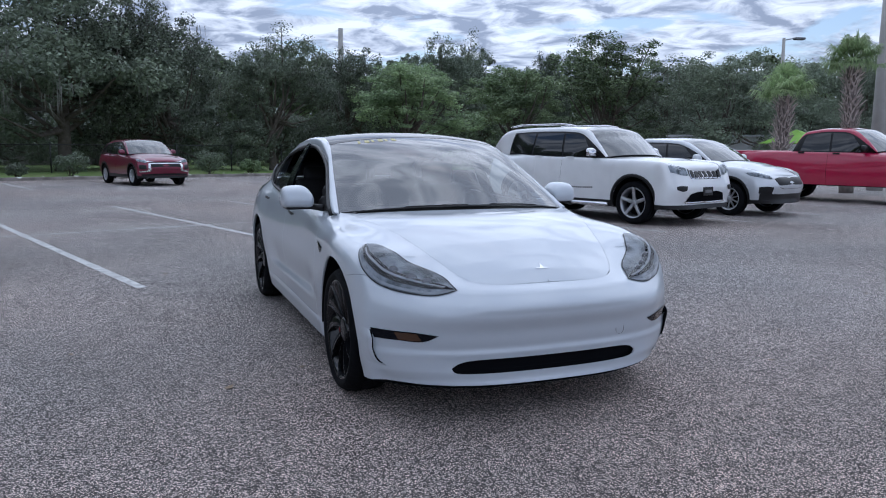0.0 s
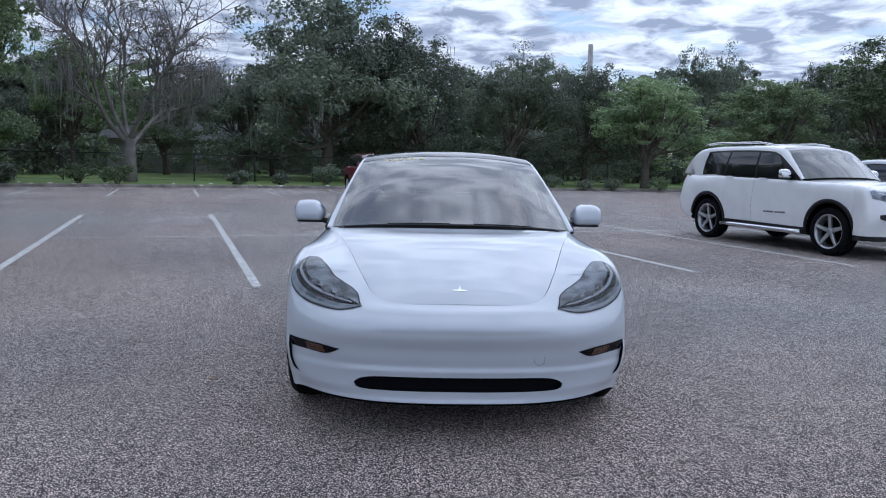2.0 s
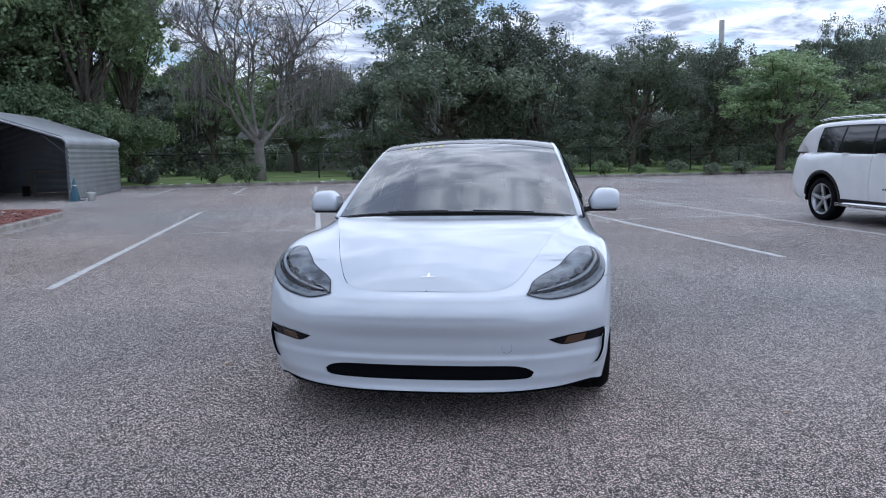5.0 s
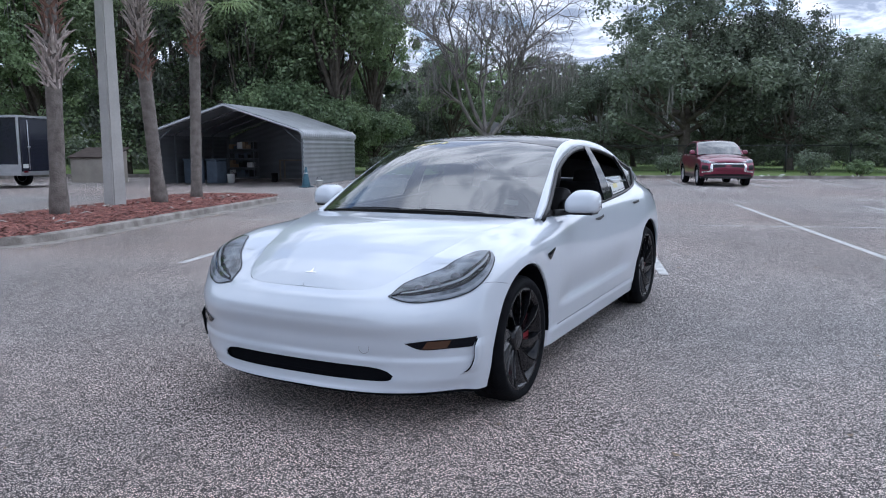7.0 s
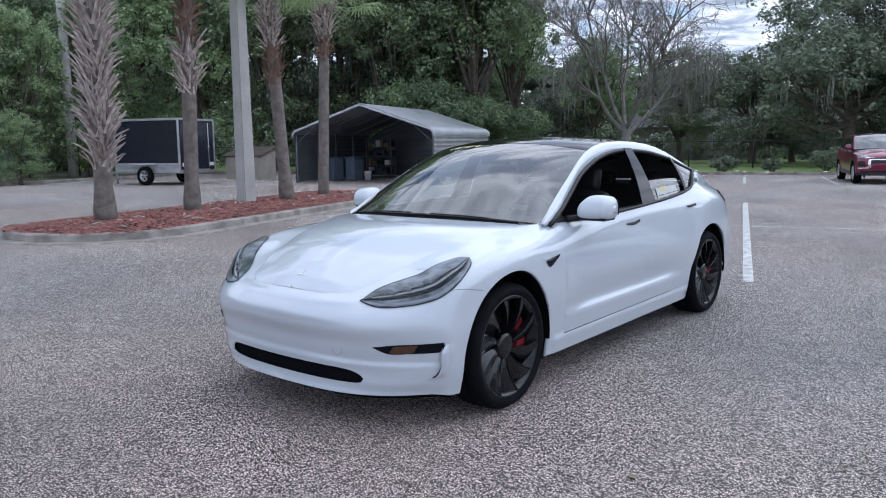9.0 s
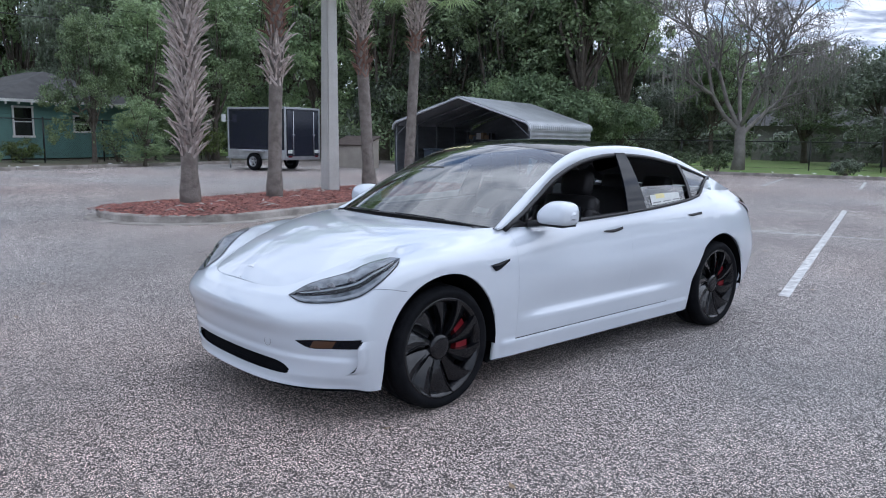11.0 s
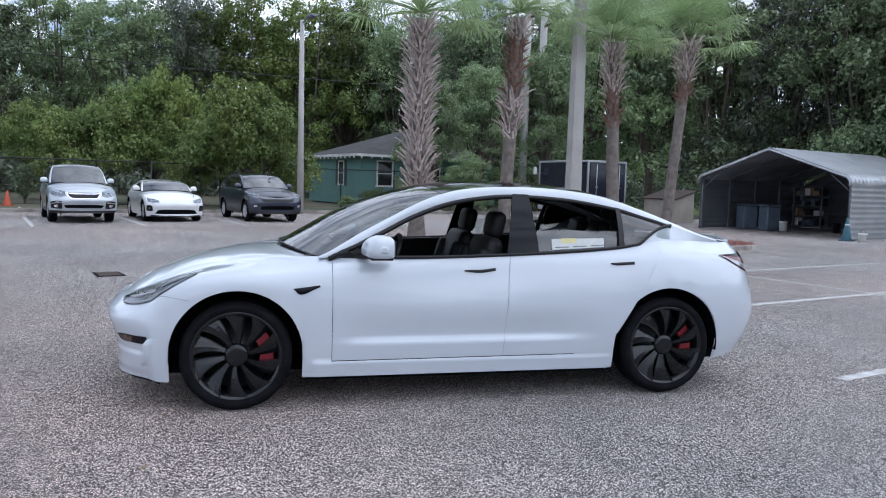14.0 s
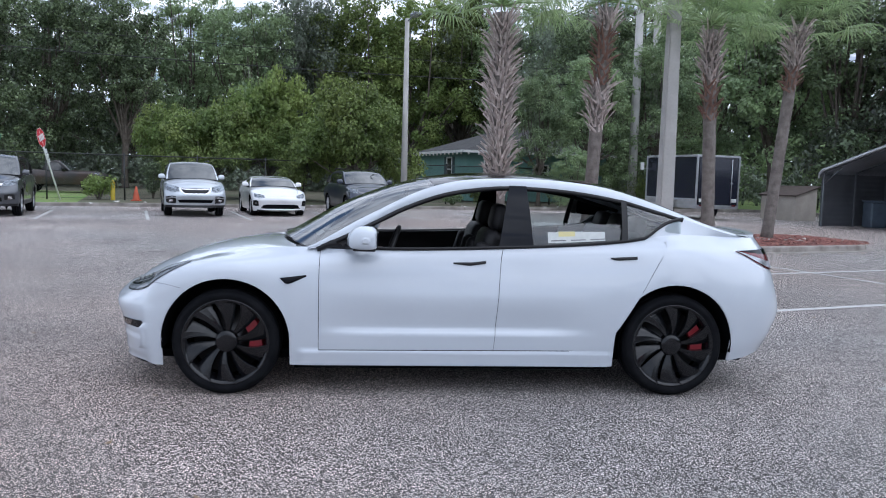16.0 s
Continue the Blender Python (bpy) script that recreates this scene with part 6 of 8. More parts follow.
coupe = dict(square=.02, W=1.775, H=1.30, wb=2.57, fo=.84, ro=.83, sill=.14, nose=.66, belt=.90, cowl=-.60, hdr=.08, rend=1.0, tail=1.65, R=.318, rim=.215, paint=PEARL, cut=(0, .55), style="multi", crown=.05,
             panes=[(-.48, .02), (.55, .5), (1.15, .95)], wide_bonnet=.9, glass=SCREEN, d_pillar=(1.15, .95), mirror_mat=PEARL,
             face=[("lamp", [(.50, .66), (.64, .70), (.80, .74)], [(.50, .60), (.64, .58), (.80, .62)]), ("intake", [(0, .395), (.40, .395), (.56, .37)], [(0, .25), (.44, .25), (.64, .26)], .010),
                   ("black", [(.70, .50), (.77, .52), (.84, .50)], [(.68, .35), (.76, .33), (.84, .35)], .008), ("fog", [(.74, .45), (.77, .455), (.80, .45)], [(.74, .41), (.77, .405), (.80, .41)], .014), ("black", [(0, .20), (.4, .20), (.74, .22)], [(0, .15), (.4, .15), (.74, .16)], .010)])
hrv_old = dict(SUV, W=1.77, H=1.60, wb=2.61, fo=.86, ro=.86, sill=.24, nose=.86, belt=1.06, cowl=-.92, hdr=-.10, rend=1.45, tail=2.0, R=.335, rim=.22, paint=GREYBLUE, cut=(0, .2), style="multi",
               panes=[(-.78, -.22), (.2, .26), (.95, .9), (1.5, 1.4)], wide_bonnet=.8, handles=(-.05,), d_pillar=(1.5, 1.4), roof_bars=TRIM,
               face=[("dark", [(0, .85), (.36, .85), (.60, .88)], [(0, .76), (.36, .76), (.56, .80)], .008), ("grille", [(0, .75), (.36, .75), (.56, .77)], [(0, .66), (.36, .66), (.50, .68)]),
                     ("lamp", [(.60, .89), (.72, .93), (.86, .95)], [(.58, .80), (.72, .80), (.86, .85)]), ("intake", [(0, .54), (.3, .54), (.56, .52)], [(0, .42), (.3, .42), (.56, .42)]),
                     ("fog", [(.68, .56), (.73, .57), (.78, .56)], [(.68, .50), (.73, .49), (.78, .50)], .010)])
pilot = dict(SUV, W=2.0, H=1.77, wb=2.82, fo=.95, ro=1.15, sill=.27, nose=.95, belt=1.12, cowl=-.90, hdr=-.15, rend=2.15, tail=2.46, R=.375, rim=.25, paint=SMOKE, cut=(0, .2), roof_bars=TRIM,
             panes=[(-.76, -.26), (.2, .22), (1.05, 1.0), (2.0, 1.8)], wide_bonnet=.9,
             face=[("chrome", [(0, .93), (.4, .93), (.62, .93)], [(0, .86), (.4, .86), (.60, .87)], .008), ("grille", [(0, .85), (.4, .85), (.58, .86)], [(0, .68), (.4, .68), (.50, .70)]), ("lamp", [(.62, .97), (.78, 1.0), (.94, 1.02)], [(.62, .86), (.78, .86), (.94, .92)]),
                   ("intake", [(0, .56), (.4, .56), (.60, .54)], [(0, .44), (.4, .44), (.6, .44)]), ("black", [(.66, .62), (.78, .63), (.9, .62)], [(.66, .48), (.78, .48), (.9, .5)]), ("fog", [(.74, .57), (.79, .58), (.84, .57)], [(.74, .51), (.79, .50), (.84, .51)], .012)])
pickup = dict(square=.12, crown=.05, style="five", glass=SCREEN, W=2.03, H=1.93, wb=3.70, fo=.95, ro=1.20, sill=.42, nose=1.08, belt=1.28, cowl=-.85, hdr=-.15, rend=1.05, tail=1.30, R=.40, rim=.24, tyre=.27, paint=BRIGHTRED, cut=(0, .35),
              panes=[(-.70, -.20), (.30, .34), (1.12, 1.0)], wide_bonnet=1.0, handles=(.05, .95), handle_mat=TRIM, mirror_mat=TRIM, pickup=True, cladding=False,
              face=[("grille", [(0, 1.05), (.4, 1.05), (.62, 1.03)], [(0, .80), (.4, .80), (.58, .80)]), ("lamp", [(.66, 1.06), (.78, 1.07), (.92, 1.07)], [(.66, .86), (.78, .86), (.92, .90)])])
old_truck = dict(pickup, W=1.9, H=1.72, wb=3.0, fo=.80, ro=1.05, sill=.40, nose=1.0, belt=1.14, cowl=-.55, hdr=-.05, rend=.55, tail=.75, R=.36, rim=.19, tyre=.24, paint=RUST, cut=(0, .6), panes=[(-.42, -.08), (.6, .52)], handles=(.35,))

JEEP = road_car("white_suv", "large white SUV with chrome side step and seven-slot grille", "SUV", parked(8.72, 5.25, TO_ROW), jeep, "vehicles parked in the middle row")
road_car("compact_suv", "pale silver compact SUV with black lower bumper", "SUV", parked(11.78, 5.10, TO_ROW), hrv_new, "vehicles parked in the middle row")
road_car("red_suv", "dark red compact SUV with chrome-edged black grille", "SUV", parked(5.70, 24.1, TO_ROW + 3), outlander)
road_car("silver_suv", "silver boxy SUV with black grille and roof bars", "SUV", parked(-21.2, -.42, TO_EAST), forester, "vehicles parked along the west kerb")
road_car("white_coupe", "low white sports coupe with wide black intake", "car", parked(-21.6, 2.25, TO_EAST), coupe, "vehicles parked along the west kerb")
road_car("blue_grey_suv", "dark blue-grey compact SUV with chrome grille bar", "SUV", parked(-21.45, 5.42, TO_EAST), hrv_old, "vehicles parked along the west kerb")
road_car("grey_suv", "smoke grey large SUV with fog lamps", "SUV", parked(-20.75, -6.10, TO_EAST), pilot, "vehicles parked along the west kerb")
road_car("red_pickup", "bright red crew-cab pickup truck with black mirrors", "pickup truck", parked(17.75, 4.15, TO_ROW), pickup)
road_car("old_pickup", "old black pickup truck with rusty bonnet beyond the fence", "pickup truck", pose(-36.5, -17.5, .09, 0, 0, 190), old_truck)

# ---------------------------------------------------------------- trees and palms
def leaf_cloud(rng, centres, radii, per, size, flat=0.6):
    """Many small folded leaves round the given centres. Arrays of verts and quads."""
    c = np.repeat(centres, per, 0)
    r = np.repeat(radii, per)
    n = len(c)
    d = rng.normal(size=(n, 3))
    d /= np.linalg.norm(d, axis=1, keepdims=True)
    p = c + d * (r * rng.random(n) ** 0.45)[:, None] * (1, 1, .75)
    nrm = d + rng.normal(size=(n, 3)) * .7 + (0, 0, flat)
    nrm /= np.linalg.norm(nrm, axis=1, keepdims=True)
    a = np.cross(nrm, rng.normal(size=(n, 3)))
    a /= np.linalg.norm(a, axis=1, keepdims=True) + 1e-9
    b = np.cross(nrm, a)
    s = size * rng.uniform(.55, 1.35, n)[:, None]
    w = s * rng.uniform(.42, .72, n)[:, None]
    v = np.stack([p - a * s, p + b * w + nrm * w * .25, p + a * s, p - b * w + nrm * w * .25], 1).reshape(-1, 3)
    f = np.arange(4 * n).reshape(n, 4)
    return v, f


def fast_mesh(name, v, f, mat):
    me = bpy.data.meshes.new(name)
    me.vertices.add(len(v))
    me.vertices.foreach_set("co", np.asarray(v, np.float32).ravel())
    k = f.shape[1]
    me.loops.add(f.size)
    me.loops.foreach_set("vertex_index", f.ravel().astype(np.int32))
    me.polygons.add(len(f))
    me.polygons.foreach_set("loop_start", (np.arange(len(f)) * k).astype(np.int32))
    me.polygons.foreach_set("loop_total", np.full(len(f), k, np.int32))
    me.materials.append(mat)
    me.update(calc_edges=True)
    return me


def crown_points(rng, n, w, h, base, lumps):
    """Clump centres in an uneven crown: a few big lumps, each filled with smaller ones."""
    big = []
    for i in range(lumps):
        a = 2 * math.pi * (i + rng.random() * .7) / lumps
        q = rng.uniform(.25, .74)
        z = rng.uniform(.06, .86)
        big.append((math.cos(a) * q * w / 2 * (1.1 - .5 * z), math.sin(a) * q * w / 2 * (1.1 - .5 * z), base + h * z, rng.uniform(.26, .40)))
    big.append((0, 0, base + h * .78, .36))
    big.append((rng.uniform(-.1, .1) * w, rng.uniform(-.1, .1) * w, base + h * .5, .42))
    out, rad = [], []
    for i in range(n):
        x, y, z, s = big[rng.integers(len(big))]
        d = rng.normal(size=3)
        d /= np.linalg.norm(d)
        k = rng.random() ** .5
        p = np.array((x, y, z)) + d * k * s * np.array((w, w, h * .85)) * .62
        if p[2] > base * .75:
            out.append(p)
            rad.append(rng.uniform(.28, .80) * (w / 9) ** .5)
    return np.array(out), np.array(rad)


def make_tree(seed, w, h, base, leaf, size, clumps, per, lumps=7, trunk_r=.22, moss=0, bark=BARK):
    """Meshes of one kind of tree: trunk with limbs, crown, moss."""
    rng = np.random.default_rng(seed)
    P, rad = crown_points(rng, clumps, w, h, base, lumps)
    v, f = leaf_cloud(rng, P, rad, per, size)
    crown = fast_mesh("crown", v, f, leaf)
    some = []
    fork = base * .8
    lean = rng.uniform(-.3, .3, 2)
    stem = [(0, 0, -.2), (lean[0] * .2, lean[1] * .2, fork * .5), (lean[0] * .5, lean[1] * .5, fork), (lean[0], lean[1], base + h * .45), (lean[0] * 1.2, lean[1] * 1.2, base + h * .8)]
    some.append(tube(stem, [trunk_r * 1.35, trunk_r, trunk_r * .85, trunk_r * .45, trunk_r * .12], 9))
    for i in rng.choice(len(P), min(26, len(P)), False):
        k = rng.uniform(.2, .9)
        z0 = fork * .85 + (base + h * .5 - fork) * k * .8
        a = np.array((lean[0] * .6, lean[1] * .6, z0))
        b = P[i]
        m = a + (b - a) * .5 + np.array((0, 0, -.12 * np.linalg.norm(b - a))) + rng.normal(size=3) * .25
        some.append(tube([a, m, b], [trunk_r * .4, trunk_r * .24, .02], 6, False))
    trunk = mesh_data("trunk", *merged(*some), bark)
    hang = None
    if moss:
        V = []
        pick = rng.choice(len(P), moss)
        for i in pick:
            lowish = P[i] + rng.normal(size=3) * (.5, .5, .3) - (0, 0, rad[i] * .5)
            for _ in range(7):
                p = lowish + rng.normal(size=3) * (.22, .22, .15)
                l, a = rng.uniform(.3, 1.2), rng.random() * 6.28
                dx, dy, wd = math.cos(a), math.sin(a), rng.uniform(.008, .026)
                o = rng.normal(size=2) * .06
                V += [(p[0] - dx * wd, p[1] - dy * wd, p[2]), (p[0] + dx * wd, p[1] + dy * wd, p[2]), (p[0] + o[0] + dx * wd * .3, p[1] + o[1] + dy * wd * .3, p[2] - l), (p[0] + o[0] - dx * wd * .3, p[1] + o[1] - dy * wd * .3, p[2] - l)]
        V = np.array(V)
        hang = fast_mesh("moss", V, np.arange(len(V)).reshape(-1, 4), MOSS)
    return trunk, crown, hang


def plant(name, kind, at, scale, turn, label, category="tree", group=""):
    root = group_of(name)
    tagged(root, label, category, group)
    for nm, me in zip(("trunk", "crown", "moss"), kind):
        if me:
            ob = new(nm, me)
            ob.parent = root
            if nm == "moss":
                tagged(ob, kind="stuff")
    root.matrix_world = Matrix.LocRotScale(at, Euler((0, 0, turn)), scale)
    return root


OAKS = [make_tree(i, 11.0, 9.0, .9, LEAF_DARK, .083, 360, 112, 13, .30, 60) for i in (11, 12, 13)]
BROADS = [make_tree(i, 9.6, 10.9, 1.0, LEAF_MID, .090, 330, 105, 13, .26, 8) for i in (21, 22)]
BRIGHTS = [make_tree(i, 8.6, 10.0, 1.0, LEAF_LIGHT, .095, 310, 100, 12, .24) for i in (31, 32)]
SHRUBTREES = [make_tree(i, 7.0, 4.2, .5, leaf, .085, 250, 130, 11, .12) for i, leaf in ((41, LEAF_MID), (42, LEAF_LIGHT))]
FAR_OAKS = [make_tree(i, 11.0, 9.0, .9, LEAF_DARK, .20, 200, 40, 12, .30, 0) for i in (51, 52)]
FAR_BROADS = [make_tree(i, 9.6, 10.9, 1.0, LEAF_MID, .20, 200, 40, 12, .26, 0) for i in (61, 62)]


def make_bare(seed, w, h):
    """A grey, almost leafless tree with moss on its twigs."""
    rng = np.random.default_rng(seed)
    some, tips = [], []

    def limb(p, d, l, r, depth):
        """A bent limb that thins out, with side shoots at every joint."""
        n, line = 5, [p]
        for i in range(n):
            d = d + rng.normal(size=3) * (.15 if depth < 2 else .22) + (0, 0, .05 if depth < 2 else .02)
            d = d / np.linalg.norm(d)
            p = p + d * l / n
            line.append(p)
            if depth < 3 and (i or depth):
                for _ in range(2 if depth == 0 or (depth == 1 and i % 2) else 1):
                    e = np.cross(d, rng.normal(size=3))
                    e = d * .75 + e / (np.linalg.norm(e) + 1e-9) * rng.uniform(.5, .95) + (0, 0, .12)
                    limb(p, e / np.linalg.norm(e), l * rng.uniform(.40, .62) * (1.15 - .1 * i), r * (.62 - .07 * i), depth + 1)
            if depth > 1:
                tips.append(p)
        some.append(tube(line, [max(.007, r * (1 - .72 * k / n)) for k in range(n + 1)], 6 if depth < 2 else 4, False))

    for k in range(6):
        a = 2 * math.pi * k / 6 + rng.random() * .7
        el = radians((34, 62, 44, 74, 38, 56)[k])
        limb(np.array((0, 0, 1.45 + .08 * k)), np.array((math.cos(a) * math.cos(el), math.sin(a) * math.cos(el), math.sin(el))), (4.9, 6.0, 5.2, 6.6, 4.8, 5.8)[k], .105, 0)
    some.append(tube([(0, 0, -.2), (.05, 0, .8), (0, 0, 1.9)], [.32, .24, .20], 10))
    T = np.array(tips)
    # fine twigs, as thin bent strips
    V, F = [], []
    for p in T[rng.choice(len(T), 1500)]:
        for _ in range(3):
            d = rng.normal(size=3) + (0, 0, -.15) + np.array((p[0], p[1], 0)) * .12
            d /= np.linalg.norm(d)
            l, wd = rng.uniform(.3, .85), rng.uniform(.005, .010)
            sd = np.cross(d, rng.normal(size=3))
            sd *= wd / (np.linalg.norm(sd) + 1e-9)
            m, e = p + d * l * .5 + rng.normal(size=3) * .05, p + d * l + np.array((0, 0, -.10 * l))
            o = len(V)
            V += [p - sd, p + sd, m + sd * .8, m - sd * .8, e]
            F += [(o, o + 1, o + 2, o + 3), (o + 3, o + 2, o + 4)]
    some.append((V, F))
    trunk = mesh_data("trunk", *merged(*some), GREYBARK)
    low = T[(T[:, 2] < 4.6)]
    V = []
    for p in low[rng.choice(len(low), min(170, len(low)), False)]:
        for _ in range(4):
            q = p + rng.normal(size=3) * .18
            l, a, wd = rng.uniform(.3, 1.0), rng.random() * 6.28, rng.uniform(.008, .022)
            dx, dy = math.cos(a) * wd, math.sin(a) * wd
            V += [(q[0] - dx, q[1] - dy, q[2]), (q[0] + dx, q[1] + dy, q[2]), (q[0] + dx * .3, q[1] + dy * .3, q[2] - l), (q[0] - dx * .3, q[1] - dy * .3, q[2] - l)]
    V = np.array(V)
    moss = fast_mesh("moss", V, np.arange(len(V)).reshape(-1, 4), MOSS)
    pick = T[rng.choice(len(T), 60)]
    v, f = leaf_cloud(rng, pick, np.full(len(pick), .5), 14, .07)
    return trunk, fast_mesh("crown", v, f, LEAF_MID), moss


BARE = make_bare(7, 9, 9)
C0 = (1.0, -5.0)


def polar(az, d, z=.05):
    """A place seen from the middle of the walk: degrees to the right of +y, metres."""
    return (C0[0] + d * math.sin(radians(az)), C0[1] + d * math.cos(radians(az)), z)


TREES = [  # azimuth, distance, height, width, kind
    (-8.5, 45, 11.6, 13.5, "oak"), (-5.0, 48, 10.2, 10, "oak"), (-37.5, 47, 13.2, 9, "oak"), (-1.5, 47, 8.8, 8, "oak"), (5.5, 44, 7.6, 8, "oak"), (11, 47, 7.6, 7.5, "oak"), (15.5, 43, 6.4, 8.5, "broad"), (19.5, 56, 9.6, 6.5, "oak"), (24, 47, 6.6, 8.5, "broad"), (27, 62, 9.4, 4.5, "oak"),
    (31, 50, 8.8, 9.5, "broad"), (35.5, 58, 8.4, 8, "oak"), (39.5, 50, 7.6, 9.5, "oak"), (44.5, 60, 8.2, 9, "oak"), (49, 62, 7.6, 9, "oak"), (54, 60, 7.4, 9, "oak"), (60, 62, 8, 10, "oak"),
    (-14.5, 50, 7.0, 8, "oak"), (-19.5, 54, 6.4, 7.5, "broad"), (-25.5, 52, 8.6, 6.5, "broad"), (-34.0, 39.5, 14.4, 10.5, "broad"), (-31.2, 42.5, 13.4, 7.4, "broad"), (-36.5, 43, 13.4, 10, "broad"), (-40, 41, 12.6, 10, "broad"), (-44.5, 43, 13.5, 10, "oak"),
    (-49, 42, 13.0, 10, "broad"), (-54, 44, 13.2, 10, "broad"), (-59, 47, 13.5, 10, "broad"), (-63.5, 52, 14, 10, "broad"), (-67.5, 50, 13.8, 10, "broad"), (-71.5, 55, 14.6, 10, "oak"), (-75, 58, 15.0, 10, "broad"),
    (-79.5, 60, 15.2, 11, "bright"), (-83.5, 57, 13.8, 10, "bright"), (-87.5, 58, 14.2, 10, "bright"), (-91.5, 60, 15.0, 11, "oak"), (-96, 55, 12.6, 10, "broad"), (-100.5, 58, 14.6, 10, "broad"), (-105, 52, 11.8, 9, "broad"),
    (-110, 56, 13.6, 10, "broad"), (-115, 50, 11.5, 10, "broad"), (-121, 54, 13, 11, "oak"), (-128, 56, 13, 11, "oak"),
]
COVER = [(-32.4, 7.4, 4.2, 6.8), (-33.4, 10.2, 6.0, 8.0), (-34.0, 14.0, 6.5, 9.0), (-29.6, 8.6, 2.8, 3.0)]     # beside the bungalow
LABEL = {"oak": "dark green oak hung with grey moss", "broad": "mid-green broadleaf tree with dense crown", "bright": "tall bright green broadleaf tree", "shrub": "spreading bright green shrubby tree beside the fence"}


def grove():
    rng = random.Random(3)
    kinds = {"oak": (OAKS, 10.0, 9.9), "broad": (BROADS, 9.0, 11.9), "bright": (BRIGHTS, 8.0, 11.0)}
    far = {"oak": (FAR_OAKS, 10.0, 9.9), "broad": (FAR_BROADS, 9.0, 11.9)}
    for az, d, h, w, k in TREES:
        some, w0, h0 = kinds[k]
        h *= 1.14 if az < -76 else 1.0
        plant("oak_tree" if k == "oak" else "tree", rng.choice(some), polar(az, d), (w / w0, w / w0 * rng.uniform(.9, 1.1), h / h0), rng.random() * 6.28, LABEL[k], "tree", "trees round the car park")
    # a second rank behind, which closes the gaps
    for i in range(44):
        az = -132 + i * 4.6
        tall = 9.8 if -37 < az < 62 else 17.5
        k = rng.choice(("oak", "oak", "broad"))
        some, w0, h0 = far[k]
        w = rng.uniform(9, 13)
        plant("oak_tree" if k == "oak" else "tree", rng.choice(some), polar(az + rng.uniform(-1, 1), 70 + rng.uniform(-3, 5)), (w / w0, w / w0, tall * rng.uniform(.82, 1.05) / h0), rng.random() * 6.28, LABEL[k], "tree", "trees round the car park")
    for i in range(17):
        az = -27 + i * 5.4 + rng.uniform(-1.4, 1.4)
        w, h = rng.uniform(5.5, 8.5), rng.uniform(3.6, 5.6)
        if not -26 < az < -14:
            plant("oak_tree", rng.choice(OAKS), polar(az, rng.uniform(53, 60)), (w / 10, w / 10, h / 9.9), rng.random() * 6.28, LABEL["oak"], "tree", "trees round the car park")
    for x, y, w, h in COVER:
        plant("tree", rng.choice(BROADS), (x, y, .05), (w / 9, w / 9, h / 11.9), rng.random() * 6.28, LABEL["broad"], "tree", "trees round the car park")
    plant("bare_tree", BARE, polar(-22.5, 38.6), (1.1, 1.1, 1.12), 1.1, "grey almost leafless tree draped with moss", "tree")
    for az, d, w, h in ((-96.0, 33.0, 5.6, 4.6), (-91.8, 34.6, 6.2, 6.4), (-89.0, 33.0, 4.8, 4.2), (-83.6, 30.2, 6.4, 5.6), (-100, 38, 5.0, 5.0), (-34.6, 37.8, 6.0, 4.2), (-31.0, 39.8, 5.4, 3.6), (-38.5, 38.5, 6.5, 5.0)):
        plant("tree", SHRUBTREES[0 if az > -60 else 1], polar(az, d), (w / 7, w / 7, h / 4.9), rng.random() * 6.28, LABEL["shrub"], "tree", "shrubby trees along the west fence")


grove()


def understorey():
    """Low growth and distant woods behind the fences, which nobody could count."""
    rng = np.random.default_rng(9)
    for name, near, far, step, top, per, size, leaf, label in (("undergrowth", 0, 9, .36, 2.6, 60, .16, LEAF_DARK, "dark undergrowth beneath the trees"), ("distant_woods", 24, 34, .30, 8.2, 50, .30, LEAF_MID, "distant woods beyond the first trees")):
        pts, rad = [], []
        for az in np.arange(-136, 72, step):
            d = (56 if -24 < az < 72 else 50) + rng.uniform(near, far)
            x, y, _ = polar(az + rng.uniform(-.4, .4), d)
            for k in range(2 if top < 4 else 6):
                pts.append((x + rng.uniform(-1, 1), y + rng.uniform(-1, 1), rng.uniform(.1, top)))
                rad.append(rng.uniform(.6, 1.3) * (1 if top < 4 else 1.6))
        v, f = leaf_cloud(rng, np.array(pts), np.array(rad), per, size)
        tagged(new(name, fast_mesh(name, v, f, leaf)), label, name.replace("_", " "), kind="stuff")


understorey()


def shrub(at, w, h, leaf, label, seed):
    rng = np.random.default_rng(seed)
    n = 34
    d = rng.normal(size=(n, 3))
    d /= np.linalg.norm(d, axis=1, keepdims=True)
    P = d * rng.random((n, 1)) ** .4 * (w * .38, w * .38, h * .34) + (0, 0, h * .5)
    v, f = leaf_cloud(rng, P, np.full(n, min(w, h) * .2), 60, .05)
    root = group_of("shrub", Matrix.Translation(at))
    tagged(root, label, "shrub", "low shrubs by the fences")
    new("foliage", fast_mesh("foliage", v, f, leaf)).parent = root
    stems = [tube([(0, 0, -.1), P[i] * (.5, .5, .6), P[i]], [.02, .014, .006], 5, False) for i in range(0, n, 4)]
    piece("stems", *merged(*stems), BARK, root)


